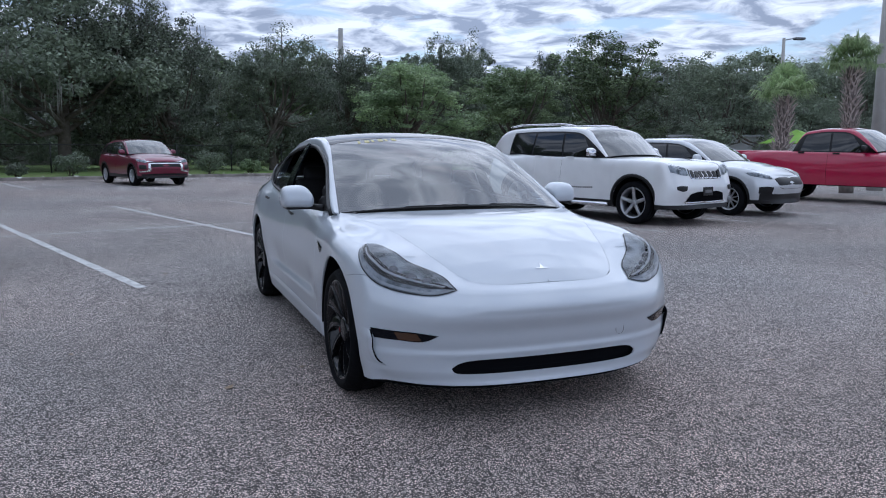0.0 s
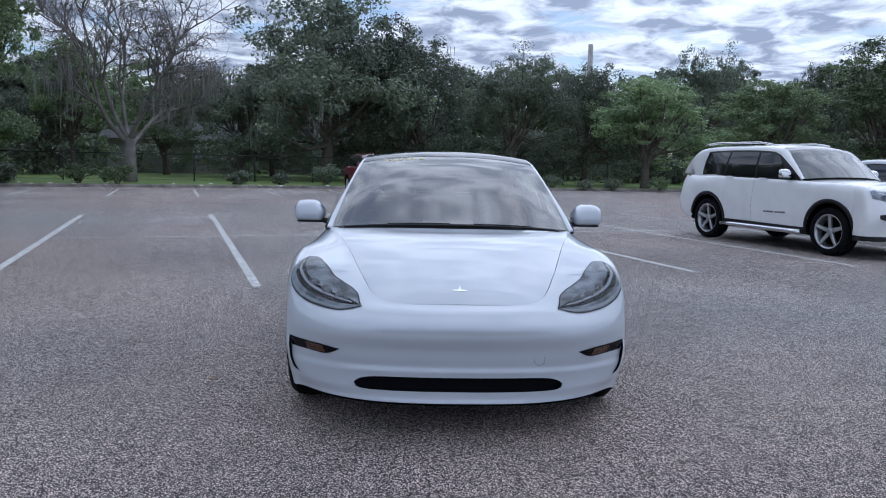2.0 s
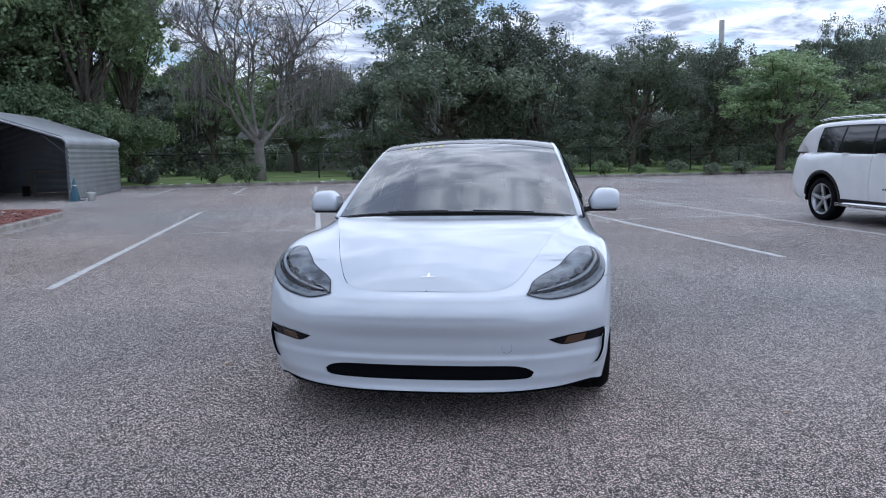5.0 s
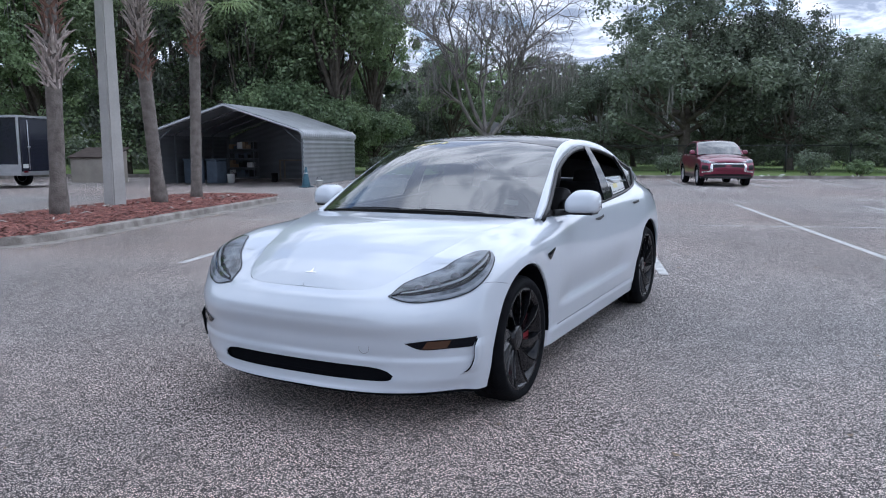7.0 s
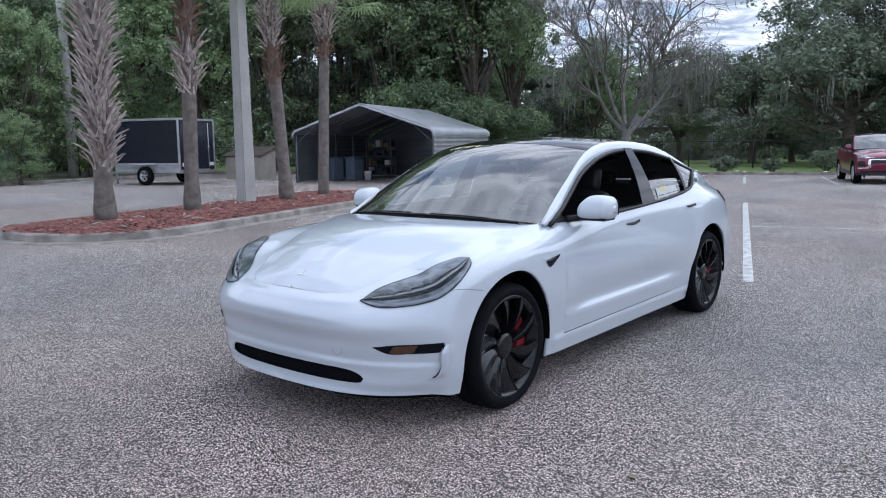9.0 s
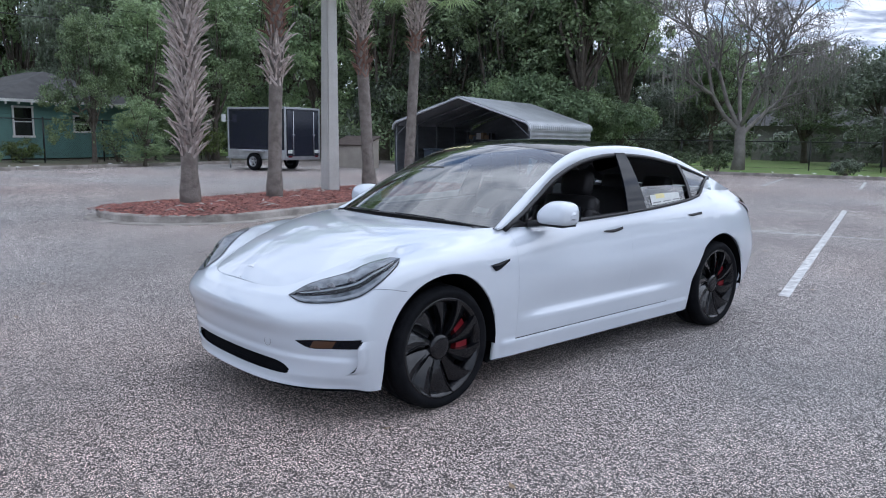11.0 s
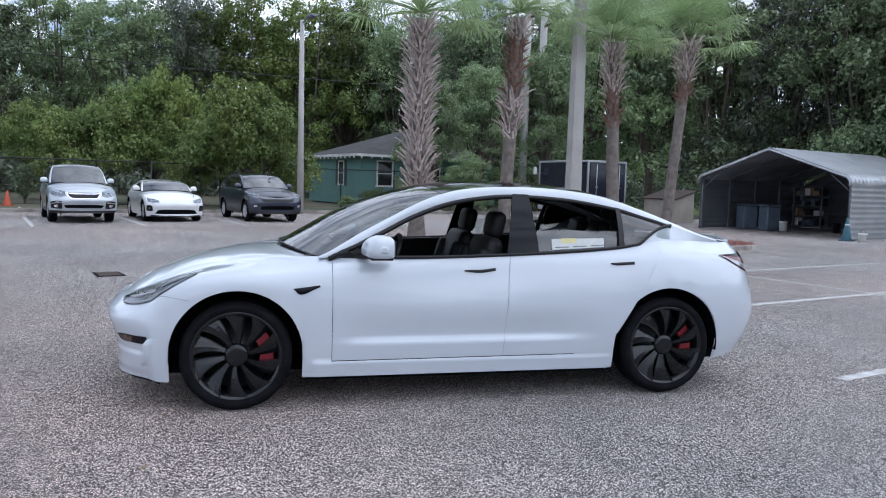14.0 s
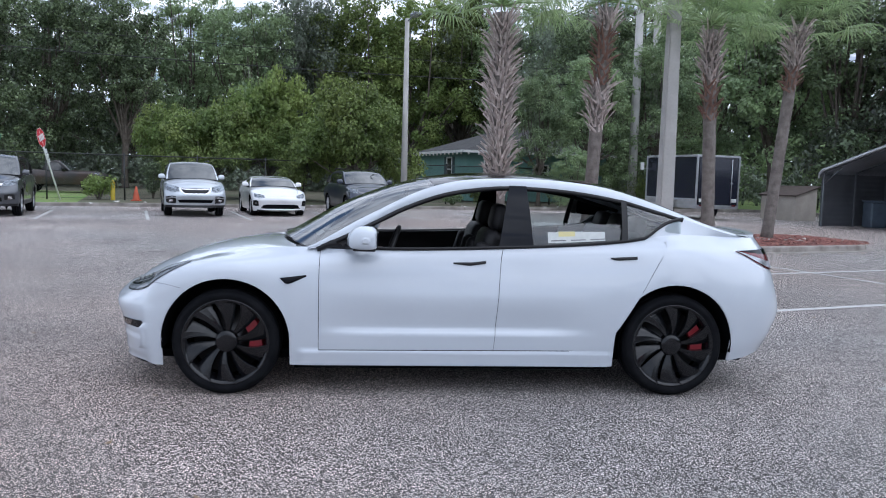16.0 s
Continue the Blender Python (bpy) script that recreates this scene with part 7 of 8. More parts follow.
for i, (az, d, w, h) in enumerate(((-23.5, 35.5, 1.9, 1.0), (-15.2, 35.0, 1.7, .8), (-12.2, 35.6, 1.1, .7), (-26, 36.5, 2.0, 1.0), (-30.5, 35.5, 1.8, 1.1), (-6, 37, 1.6, 1.1), (3.2, 38.0, 1.4, .8), (8.5, 39, 1.3, .8), (13, 39.5, 1.5, .7), (16.5, 40.5, 1.5, .8),
                                   (-9, 36.5, 1.8, 1.2), (.3, 37.6, 1.9, 1.3), (5.8, 38.5, 1.0, .6), (21, 41, 1.4, .8), (11, 38.8, 1.0, .6))):
    shrub(polar(az, d, .07), w, h, LEAF_DARK if i % 3 else LEAF_MID, "low dark green shrub on the lawn by the fence", 100 + i)


# ---------------------------------------------------------------- cabbage palms
def boot_mesh(mat):
    """One split leaf base: two prongs that part as they rise and lean out (.18 m out, .38 m tall)."""
    v, f = [], []
    for side in (-1, 1):
        o = len(v)
        for q, w in ((0, .056), (.35, .048), (.7, .034), (1, .010)):
            x, y, z = .18 * q**1.5, side * (.016 + .135 * q**1.1), .33 * q
            for e, dx in ((-w * .62, 0), (0, .024), (w * .62, 0), (0, -.014)):
                v.append((x + dx, y + e, z))
        f += [(o + 4 * i + j, o + 4 * i + (j + 1) % 4, o + 4 * i + 4 + (j + 1) % 4, o + 4 * i + 4 + j) for i in range(3) for j in range(4)]
        f.append((o + 12, o + 13, o + 14, o + 15))
    return mesh_data("leaf_boot", v, f, mat, False)


BOOT_GREY, BOOT_BROWN = boot_mesh(PALM_BOOT), boot_mesh(PALM_BOOT_RED)


def palm(at, crown_z, boots_from, boots_r, trunk_r, seed, lean=(0, 0), brown_to=None, label="", spread_by=1.0):
    rng = np.random.default_rng(seed)
    root = group_of("cabbage_palm")
    tagged(root, label, "palm tree", "palms in the planted island" if at[0] < 0 else "palms beyond the parked trucks")
    n = 14
    axis = lambda z: np.array((lean[0] * z / crown_z, lean[1] * z / crown_z, z))
    zs = np.linspace(-.1, crown_z + .2, n)
    rr = [trunk_r * (1.25 if z < .3 else 1.0) * (1 + .03 * math.sin(z * 9)) for z in zs]
    piece("trunk", *tube([axis(z) for z in zs], rr, 16), PALM_TRUNK, root, "ringed grey palm trunk")
    k = 0
    z = boots_from
    pitch = .019 if boots_r > .32 else .024
    while z < crown_z + .10:
        a = k * 2.399963
        k += 1
        z += pitch
        spread = min(1, (z - boots_from + .18) / .5)
        brown = brown_to is not None and brown_to[0] < z < brown_to[1]
        out = (boots_r - trunk_r * .95) / .18 * spread * rng.uniform(.75, 1.2) * (.5 if brown else 1)
        tall = rng.uniform(.65, 1.3) * (.7 if brown else 1)
        ob = new("leaf_boot", BOOT_BROWN if brown else BOOT_GREY)
        ob.parent = root
        p = axis(z - .08)
        ob.matrix_basis = Matrix.Translation(p) @ Matrix.Rotation(a, 4, "Z") @ Matrix.Translation((trunk_r * .93, 0, 0)) @ Matrix.Rotation(rng.uniform(-.55, .55), 4, "X") @ Matrix.Rotation(rng.uniform(-.18, .22), 4, "Y") @ Matrix.Diagonal((out, rng.uniform(.7, 1.3), tall, 1))
    # fan leaves
    LV, LF, SV = [], [], []
    top = axis(crown_z + .35)
    for i in range(34):
        a = i * 2.399963 + rng.random() * .4
        el = radians(rng.uniform(15, 82) if i % 3 else rng.uniform(-8, 18))
        d = np.array((math.cos(a) * math.cos(el), math.sin(a) * math.cos(el), math.sin(el)))
        l = rng.uniform(.75, 1.15) * spread_by
        tip = top + d * l - np.array((0, 0, .12 * l * math.cos(el)))
        SV.append(tube([top, (top + tip) / 2 + (0, 0, .04), tip], [.022, .016, .012], 5, False))
        side = np.cross(d, (0, 0, 1)); side /= np.linalg.norm(side) + 1e-9
        up = np.cross(side, d)
        for j in range(30):
            b = radians(-118 + 236 * j / 29)
            e = d * math.cos(b) + side * math.sin(b) + up * .22 * math.cos(b)
            ln = spread_by * rng.uniform(.72, .98) * (1 - .22 * abs(b) / 2.06)
            m = tip + e * ln * .6
            t = tip + e * ln - np.array((0, 0, rng.uniform(.10, .34)))
            wv = np.cross(e, up); wv /= np.linalg.norm(wv) + 1e-9
            o = len(LV)
            LV += [tip, m - wv * .017, t, m + wv * .017]
            LF.append((o, o + 1, o + 2, o + 3))
    tagged(new("crown", fast_mesh("crown", np.array(LV), np.array(LF), PALM_LEAF)), "fan leaves, grey-green").parent = root
    tagged(piece("stalk_skirt", *merged(*SV), PALM_LEAF, root), kind="stuff")
    root.matrix_world = Matrix.Translation(at)


BASE_Z = .12
LEANS = lambda u, v: uv(u, v)[:2]
palm(uv(-8.75, 4.73, BASE_Z), 4.35, .95, .345, .152, 1, LEANS(.12, -.08), None, "stout palm clad in criss-cross grey leaf boots")
palm(uv(-8.56, 6.76, BASE_Z), 4.72, 2.35, .30, .138, 2, LEANS(-.16, .37), (3.30, 4.45), "palm with smooth grey trunk and ragged brown boots")
palm(uv(-8.36, 9.83, BASE_Z), 4.55, 2.75, .29, .142, 3, LEANS(-.46, .20), (2.7, 3.55), "palm with slightly leaning smooth trunk")
palm(uv(-8.47, 11.68, BASE_Z), 4.90, 3.55, .30, .132, 4, LEANS(-.32, .91), (3.5, 4.05), "slender leaning palm with smooth brown trunk")
palm((17.35, 13.56, 0), 2.85, .3, .31, .19, 5, (.1, .05), None, "short palm with shaggy boots beyond the pickup", .62)
palm((19.05, 12.45, 0), 3.75, .3, .28, .17, 6, (-.05, .05), None, "tall palm with shaggy boots beyond the pickup", .6)

# ---------------------------------------------------------------- poles, wires and signs
def lamp_pole(at, h, r, label, arm=None, square=False):
    root = group_of("lamp_post", Matrix.Translation(at))
    tagged(root, label, "lamp post")
    if square:
        bm = boxed(bmesh.new(), (1, 1, h + .2), (0, 0, h / 2 - .1), None, 0)
        for v in bm.verts:
            k = r * (1.0 if v.co.z < 1 else .62)
            v.co.x, v.co.y = math.copysign(k, v.co.x), math.copysign(k, v.co.y)
        bmesh.ops.bevel(bm, geom=[e for e in bm.edges if abs(e.verts[0].co.z - e.verts[1].co.z) > 1], offset=.025, segments=2, affect="EDGES")
        part("pole", bm, CONCRETE, root)
    else:
        piece("pole", *tube([(0, 0, -.2), (0, 0, h * .5), (0, 0, h)], [r, r * .8, r * .6], 14), CONCRETE, root)
    if arm:
        a = radians(arm)
        c, s = math.cos(a), math.sin(a)
        piece("arm", *tube([(0, 0, h - .12), (c * .5, s * .5, h - .02), (c * .9, s * .9, h)], .03, 8), STEEL_DIM, root)
        bm = boxed(bmesh.new(), (.62, .30, .12), (0, 0, 0), None, .03)
        head = part("lamp_head", bm, STEEL_DIM, root, "flat grey lamp head")
        head.matrix_world = Matrix.Translation(Vector(at)) @ pose(c * .95, s * .95, h, 0, 0, arm)
        box_piece("lamp_glass", (.5, .22, .02), (0, 0, -.065), HEADLINER, head, bevel=.004)
    return root


lamp_pole(uv(-8.94, 9.06, BASE_Z), 9.0, .165, "square tapered grey concrete lamp post in the island", square=True)
lamp_pole((-27.0, .45, .09), 7.9, .15, "round grey lamp post behind the parked cars", arm=20)
lamp_pole((31.45, 27.74, 0), 7.5, .14, "distant lamp post with flat head", arm=-10)
lamp_pole((21.35, 13.3, 0), 9.0, .26, "grey concrete pole at the edge of the car park")


def wood_pole(at, h, arms=True):
    root = group_of("utility_pole", Matrix.Translation(at))
    tagged(root, "weathered wooden utility pole", "utility pole")
    piece("pole", *tube([(0, 0, -.2), (0, 0, h)], [.24, .19], 12), CONCRETE, root)
    if not arms:
        return
    box_piece("cross_arm", (2.0, .10, .12), (0, 0, h - .8), BARK, root)
    for x in (-.85, -.3, .3, .85):
        piece("insulator", *tube([(x, 0, h - .74), (x, 0, h - .58)], [.04, .03], 8), HEADLINER, root)


UP1, UP2 = (-33.5, 12.6, .05), (-35.0, 14.1, .05)
wood_pole(UP1, 11)
wood_pole(UP2, 11)
wood_pole(polar(11.5, 60), 10.5, False)


def cable(a, b, sag, r=.012):
    a, b = Vector(a), Vector(b)
    pts = [a.lerp(b, k / 24) - Vector((0, 0, sag * 4 * (k / 24) * (1 - k / 24))) for k in range(25)]
    tagged(piece("overhead_cable", *tube(pts, r, 5), BLACKPOST, None), "black overhead cable between poles", "cable", "overhead cables")


cable((-33.5, 12.6, 6.3), (-30, -45, 8.6), .6, .02)
cable((-33.5, 12.6, 7.0), (-30, -45, 9.6), .5)
cable((-33.5, 12.6, 6.4), (-60, 60, 8.5), .8)

# ---------------------------------------------------------------- teal house
TEAL = material("teal_clapboard", (.14, .27, .245), .7, color2=(.115, .225, .205), scale=1.3, fine=.06)
SHINGLE = material("grey_shingle", (.075, .073, .072), .95, color2=(.05, .05, .05), scale=2, fine=.2, bump=.4, bump_scale=14)
WHITETRIM = material("white_trim", (.70, .70, .68), .6, color2=(.6, .6, .58), scale=3)
SHUTTER = material("dark_shutter", (.03, .06, .065), .6)


def house(at, turn, w, d, eave, ridge):
    """A small hipped bungalow of lapped boards."""
    root = group_of("bungalow")
    tagged(root, "small teal clapboard bungalow with grey shingle roof", "house")
    n = int(eave / .16)
    wall = part("wall", boxed(bmesh.new(), (w - .02, d - .02, eave), (w / 2, d / 2, eave / 2)), TEAL, root)
    k = .022
    for x0, x1, y0, y1 in ((0, w, -k, 0), (w, w + k, 0, d)):
        me = None
        for i in range(n):
            if me is None:
                b = part("board", boxed(bmesh.new(), (x1 - x0 + .02, y1 - y0 + .02, eave / n - .012), (0, 0, 0), None, .004), TEAL, wall)
                me = b.data
            else:
                b = new("board", me)
                b.parent = wall
            b.location = ((x0 + x1) / 2, (y0 + y1) / 2, (i + .5) * eave / n)
            b.rotation_euler = (-.04, 0, 0) if y1 <= 0 else (0, -.04, 0)
    o = .45
    v = [(-o, -o, eave), (w + o, -o, eave), (w + o, d + o, eave), (-o, d + o, eave), (w * .38, d / 2, ridge), (w * .62, d / 2, ridge)]
    piece("roof", v, [(0, 1, 5, 4), (1, 2, 5), (2, 3, 4, 5), (3, 0, 4), (3, 2, 1, 0)], SHINGLE, root, smooth=False)
    tail = mesh_data("rafter_tail", [(x, y, z) for x in (-.035, .035) for y in (-.035, .035) for z in (-.06, .06)], [(0, 1, 3, 2), (4, 6, 7, 5), (0, 4, 5, 1), (2, 3, 7, 6), (0, 2, 6, 4), (1, 5, 7, 3)], WHITETRIM, False)
    for (x0, y0), (x1, y1) in (((-o, -o), (w + o, -o)), ((w + o, -o), (w + o, d + o)), ((-o, d + o), (w + o, d + o)), ((-o, -o), (-o, d + o))):
        board = part("eave_board", boxed(bmesh.new(), (abs(x1 - x0) + .05, abs(y1 - y0) + .05, .14), ((x0 + x1) / 2, (y0 + y1) / 2, eave - .02)), WHITETRIM, root)
        m = int(max(abs(x1 - x0), abs(y1 - y0)) / .6)
        for i in range(m):
            q = (i + .5) / m
            ob = new("rafter_tail", tail)
            ob.parent = board
            ob.location = (x0 + (x1 - x0) * q, y0 + (y1 - y0) * q, eave - .14)

    def window(x, y, z, ww, hh, along_x, shut):
        f = (lambda a, b, c: (a, b, c)) if along_x else (lambda a, b, c: (b, a, c))
        fr = bmesh.new()
        for dx, dz, sx, sz in ((0, hh / 2, ww + .12, .09), (0, -hh / 2, ww + .18, .10), (-ww / 2, 0, .09, hh), (ww / 2, 0, .09, hh), (0, 0, ww, .05)):
            boxed(fr, f(sx, .07, sz), (x + (dx if along_x else 0), y + (0 if along_x else dx), z + dz))
        wo = part("window", fr, WHITETRIM, root, "white sash window")
        boxy = bmesh.new()
        boxed(boxy, f(ww, .03, hh), (x, y, z))
        part("pane", boxy, TINT, wo)
        if shut:
            for s in (-1, 1):
                b = bmesh.new()
                dx = s * (ww / 2 + .24)
                boxed(b, f(.34, .05, hh + .1), (x + (dx if along_x else 0), y + (0 if along_x else dx), z), None, .01)
                part("shutter", b, SHUTTER, root, "dark green shutter")
    window(w - 2.5, -.03, 1.75, .75, 1.35, True, True)
    window(w + .03, 1.5, 1.75, .95, 1.4, False, False)
    window(w + .03, 4.6, 1.7, .95, .8, False, False)
    root.matrix_world = Matrix.Translation(at) @ pose(0, 0, 0, 0, 0, turn) @ Matrix.Translation((-w, 0, 0))
    return root


house((-36.4, 4.2, .15), 17.5, 7.5, 9.0, 2.75, 4.4)
# two far houses seen through the north trees
GREYWALL = material("pale_house_wall", (.30, .29, .27), .8, color2=(.24, .23, .215), scale=1.5)


def far_house(at, turn, w, d, eave, ridge):
    root = group_of("far_house")
    tagged(root, "pale single-storey house half hidden by trees", "house", "houses behind the north fence")
    part("wall", boxed(bmesh.new(), (w, d, eave), (0, 0, eave / 2)), GREYWALL, root)
    o = .5
    v = [(-w / 2 - o, -d / 2 - o, eave), (w / 2 + o, -d / 2 - o, eave), (w / 2 + o, d / 2 + o, eave), (-w / 2 - o, d / 2 + o, eave), (-w / 2 - o, 0, ridge), (w / 2 + o, 0, ridge)]
    piece("roof", v, [(0, 1, 5, 4), (2, 3, 4, 5), (1, 2, 5), (3, 0, 4), (3, 2, 1, 0)], SHINGLE, root, smooth=False)
    for x in (-w * .28, w * .22):
        wo = part("window", boxed(bmesh.new(), (1.1, .08, 1.1), (x, -d / 2 - .02, eave * .55), None, .02), WHITETRIM, root)
        part("pane", boxed(bmesh.new(), (.95, .04, .95), (x, -d / 2 - .06, eave * .55)), TINT, wo)
    root.matrix_world = pose(*at, 0, 0, turn)


far_house(polar(-18.5, 62), 10, 9, 6, 2.5, 3.9)
far_house(polar(-8.5, 64), 25, 7, 6, 2.6, 4.2)


# ---------------------------------------------------------------- cargo trailer
NAVY = material("navy_panel", (.012, .014, .024), .25, color2=(.016, .018, .03), scale=1, coat=.6)
ALLOY = material("bright_alloy_trim", (.55, .56, .58), .35, .8, color2=(.45, .46, .48), scale=4)


def trailer(at, turn):
    """Local x runs from the nose to the rear doors; its near side faces -y."""
    root = group_of("cargo_trailer")
    tagged(root, "navy enclosed cargo trailer with bright trim", "trailer")
    L, W, z0, z1 = 3.1, 2.05, .50, 2.50
    part("body", boxed(bmesh.new(), (L, W, z1 - z0), (0, 0, (z0 + z1) / 2), None, .03), NAVY, root)
    fr = bmesh.new()
    for x in (-L / 2, L / 2):
        for y in (-W / 2, W / 2):
            boxed(fr, (.07, .07, z1 - z0 + .04), (x, y, (z0 + z1) / 2), None, .01)
    for y in (-W / 2, W / 2):
        boxed(fr, (L, .06, .08), (0, y, z1), None, .01)
        boxed(fr, (L, .06, .12), (0, y, z0 + .02), None, .01)
        boxed(fr, (L * .98, .03, .28), (0, y, z0 + .2), None, .01)
    for x in (-L / 2, L / 2):
        boxed(fr, (.06, W, .08), (x, 0, z1), None, .01)
        boxed(fr, (.06, W, .14), (x, 0, z0 + .02), None, .01)
    part("frame", fr, ALLOY, root, "bright alloy edging")
    d = part("door", boxed(bmesh.new(), (.04, W - .16, z1 - z0 - .2), (L / 2 + .02, 0, (z0 + z1) / 2), None, .01), NAVY, root)
    for y in (-.62, .62):
        v, f = tube([(L / 2 + .07, y, z0 + .15), (L / 2 + .07, y, z1 - .12)], .016, 8)
        piece("lock_bar", v, f, ALLOY, d)
        box_piece("latch", (.05, .12, .05), (L / 2 + .08, y, 1.45), ALLOY, d)
    for y in (-.8, .8):
        box_piece("plate", (.02, .26, .14), (L / 2 + .05, y, .78), PAPER, d)
        box_piece("tail_lamp", (.03, .18, .06), (L / 2 + .05, y, .58), REDLENS, root)
    box_piece("mudguard", (1.05, .24, .07), (-.05, -W / 2 - .10, .79), ALLOY, root, bevel=.02)
    box_piece("mudguard", (1.05, .24, .07), (-.05, W / 2 + .10, .79), ALLOY, root, bevel=.02)
    for s in (1, -1):
        w = wheel(root, (0, 0, 0), 1, .36, .20, .21, "five")
        w.matrix_world = Matrix.Translation((-.05, s * (W / 2 + .08), .36)) @ Matrix.Rotation(radians(90 * s), 4, "Z")
    box_piece("side_vent", (.22, .04, .3), (-L / 2 + .05, -W / 2 - .3, 2.1), PAPER, root)
    box_piece("vent_arm", (.04, .32, .04), (-L / 2 + .05, -W / 2 - .15, 2.0), ALLOY, root)
    piece("drawbar", *tube([(-L / 2, 0, .45), (-L / 2 - 1.2, 0, .45)], .05, 6), ALLOY, root)
    piece("jack", *tube([(-L / 2 - 1.0, 0, .0), (-L / 2 - 1.0, 0, .75)], .035, 8), ALLOY, root)
    root.matrix_world = Matrix.Translation(at) @ pose(0, 0, 0, 0, 0, turn)


trailer(uv(-19.9, 19.0), 17.5)

# ---------------------------------------------------------------- store box behind the trailer
CREAM = material("cream_board", (.42, .38, .33), .8, color2=(.34, .31, .27), scale=2, fine=.1)
BROWNROOF = material("brown_felt", (.06, .045, .038), .9, color2=(.085, .065, .055), scale=4)
store = group_of("store_box")
tagged(store, "low cream store box with sloping brown lid", "store box")
bm = bmesh.new()
v = [bm.verts.new(p) for p in ((-.9, -.6, 0), (.9, -.6, 0), (.9, .6, 0), (-.9, .6, 0), (-.9, -.6, 1.0), (.9, -.6, 1.0), (.9, .6, 1.35), (-.9, .6, 1.35))]
for q in ((0, 1, 5, 4), (1, 2, 6, 5), (2, 3, 7, 6), (3, 0, 4, 7), (4, 5, 6, 7)):
    bm.faces.new([v[i] for i in q])
part("box", bm, CREAM, store)
lid = part("lid", boxed(bmesh.new(), (2.0, 1.4, .06), (0, 0, 0), None, .01), BROWNROOF, store)
lid.matrix_world = pose(0, 0, 1.22, 16.3, 0, 0)
store.matrix_world = Matrix.Translation(uv(-19.0, 23.4)) @ pose(0, 0, 0, 0, 0, 17.5)

# ---------------------------------------------------------------- inside the carport
BINBLUE = material("blue_grey_plastic", (.10, .13, .17), .55, color2=(.08, .10, .13), scale=5)
WOODSHELF = material("shelf_board", (.20, .16, .12), .7, color2=(.15, .12, .09), scale=5)
BOXCARD = material("cardboard", (.30, .22, .14), .85, color2=(.24, .17, .11), scale=4)
PAILWHITE = material("white_pail", (.65, .65, .63), .5)
REDBOX = material("red_tool_case", (.25, .03, .03), .5)


def bin_(at):
    root = group_of("wheeled_bin", Matrix.Translation(at))
    tagged(root, "blue-grey plastic bin inside the carport", "bin", "bins in the carport")
    part("tub", boxed(bmesh.new(), (.55, .6, .9), (0, 0, .45), None, .05), BINBLUE, root)
    part("lid", boxed(bmesh.new(), (.60, .66, .07), (0, 0, .94), None, .03), BINBLUE, root)


def shelving(at, turn):
    root = group_of("shelf_rack")
    tagged(root, "metal rack full of boxes and tins", "shelf rack")
    for x in (-.6, .6):
        for y in (-.22, .22):
            box_piece("post", (.04, .04, 1.75), (x, y, .875), STEEL_DIM, root, bevel=.004)
    for z in (.15, .55, .95, 1.35, 1.7):
        box_piece("shelf", (1.26, .5, .03), (0, 0, z), STEEL_DIM, root, bevel=.004)
    root.matrix_world = Matrix.Translation(at) @ pose(0, 0, 0, 0, 0, turn)
    rng = random.Random(8)
    for z in (.165, .565, .965, 1.365):
        x = -.55
        while x < .5:
            w, h = rng.uniform(.10, .24), rng.uniform(.12, .30)
            m = rng.choice((BOXCARD, PAILWHITE, BINBLUE, BINBLUE, TRIM, TRIM))
            ob = part("carton", boxed(bmesh.new(), (w, .3, h), (0, 0, h / 2), None, .008), m, None)
            tagged(ob, "small box stored on the rack", "box", "boxes on the rack")
            ob.matrix_world = Matrix.Translation(at) @ pose(0, 0, 0, 0, 0, turn) @ pose(x + w / 2, 0, z, 0, 0, rng.uniform(-6, 6))
            x += w + .03


shelving(uv(-13.6, 25.6), 17.5)
bin_(uv(-14.3, 22.6))
bin_(uv(-13.5, 22.9))
bench_ = group_of("work_bench")
tagged(bench_, "cluttered work bench at the back of the carport", "bench")
box_piece("top", (1.8, .6, .05), (0, 0, .86), WOODSHELF, bench_)
for x in (-.85, .85):
    for y in (-.25, .25):
        box_piece("leg", (.06, .06, .84), (x, y, .42), WOODSHELF, bench_, bevel=.004)
bench_.matrix_world = Matrix.Translation(uv(-11.2, 26.2)) @ pose(0, 0, 0, 0, 0, 17.5)


def pail(at, mat, label, h=.36, r=.15):
    root = group_of("pail", Matrix.Translation(at))
    tagged(root, label, "pail", "pails in the carport")
    piece("tub", *lathe([(0, .001), (0, r * .86), (h, r), (h + .01, r + .012), (h - .02, r + .012)], 20, "z"), mat, root)
    piece("handle", *tube([(r * math.cos(a), 0, h + .02 + .10 * math.sin(a)) for a in np.linspace(0, math.pi, 12)], .005, 5), STEEL_DIM, root)


pail(uv(-12.9, 22.9), PAILWHITE, "white plastic pail on the carport floor")
pail(uv(-11.6, 24.2), TRIM, "dark plastic pail on the carport floor")

# ---------------------------------------------------------------- cones, signs, small things
ORANGE = material("cone_orange", (.42, .075, .025), .6, color2=(.34, .06, .025), scale=8)
CONEBLUE = material("cone_blue", (.03, .10, .14), .6, color2=(.025, .08, .11), scale=8)


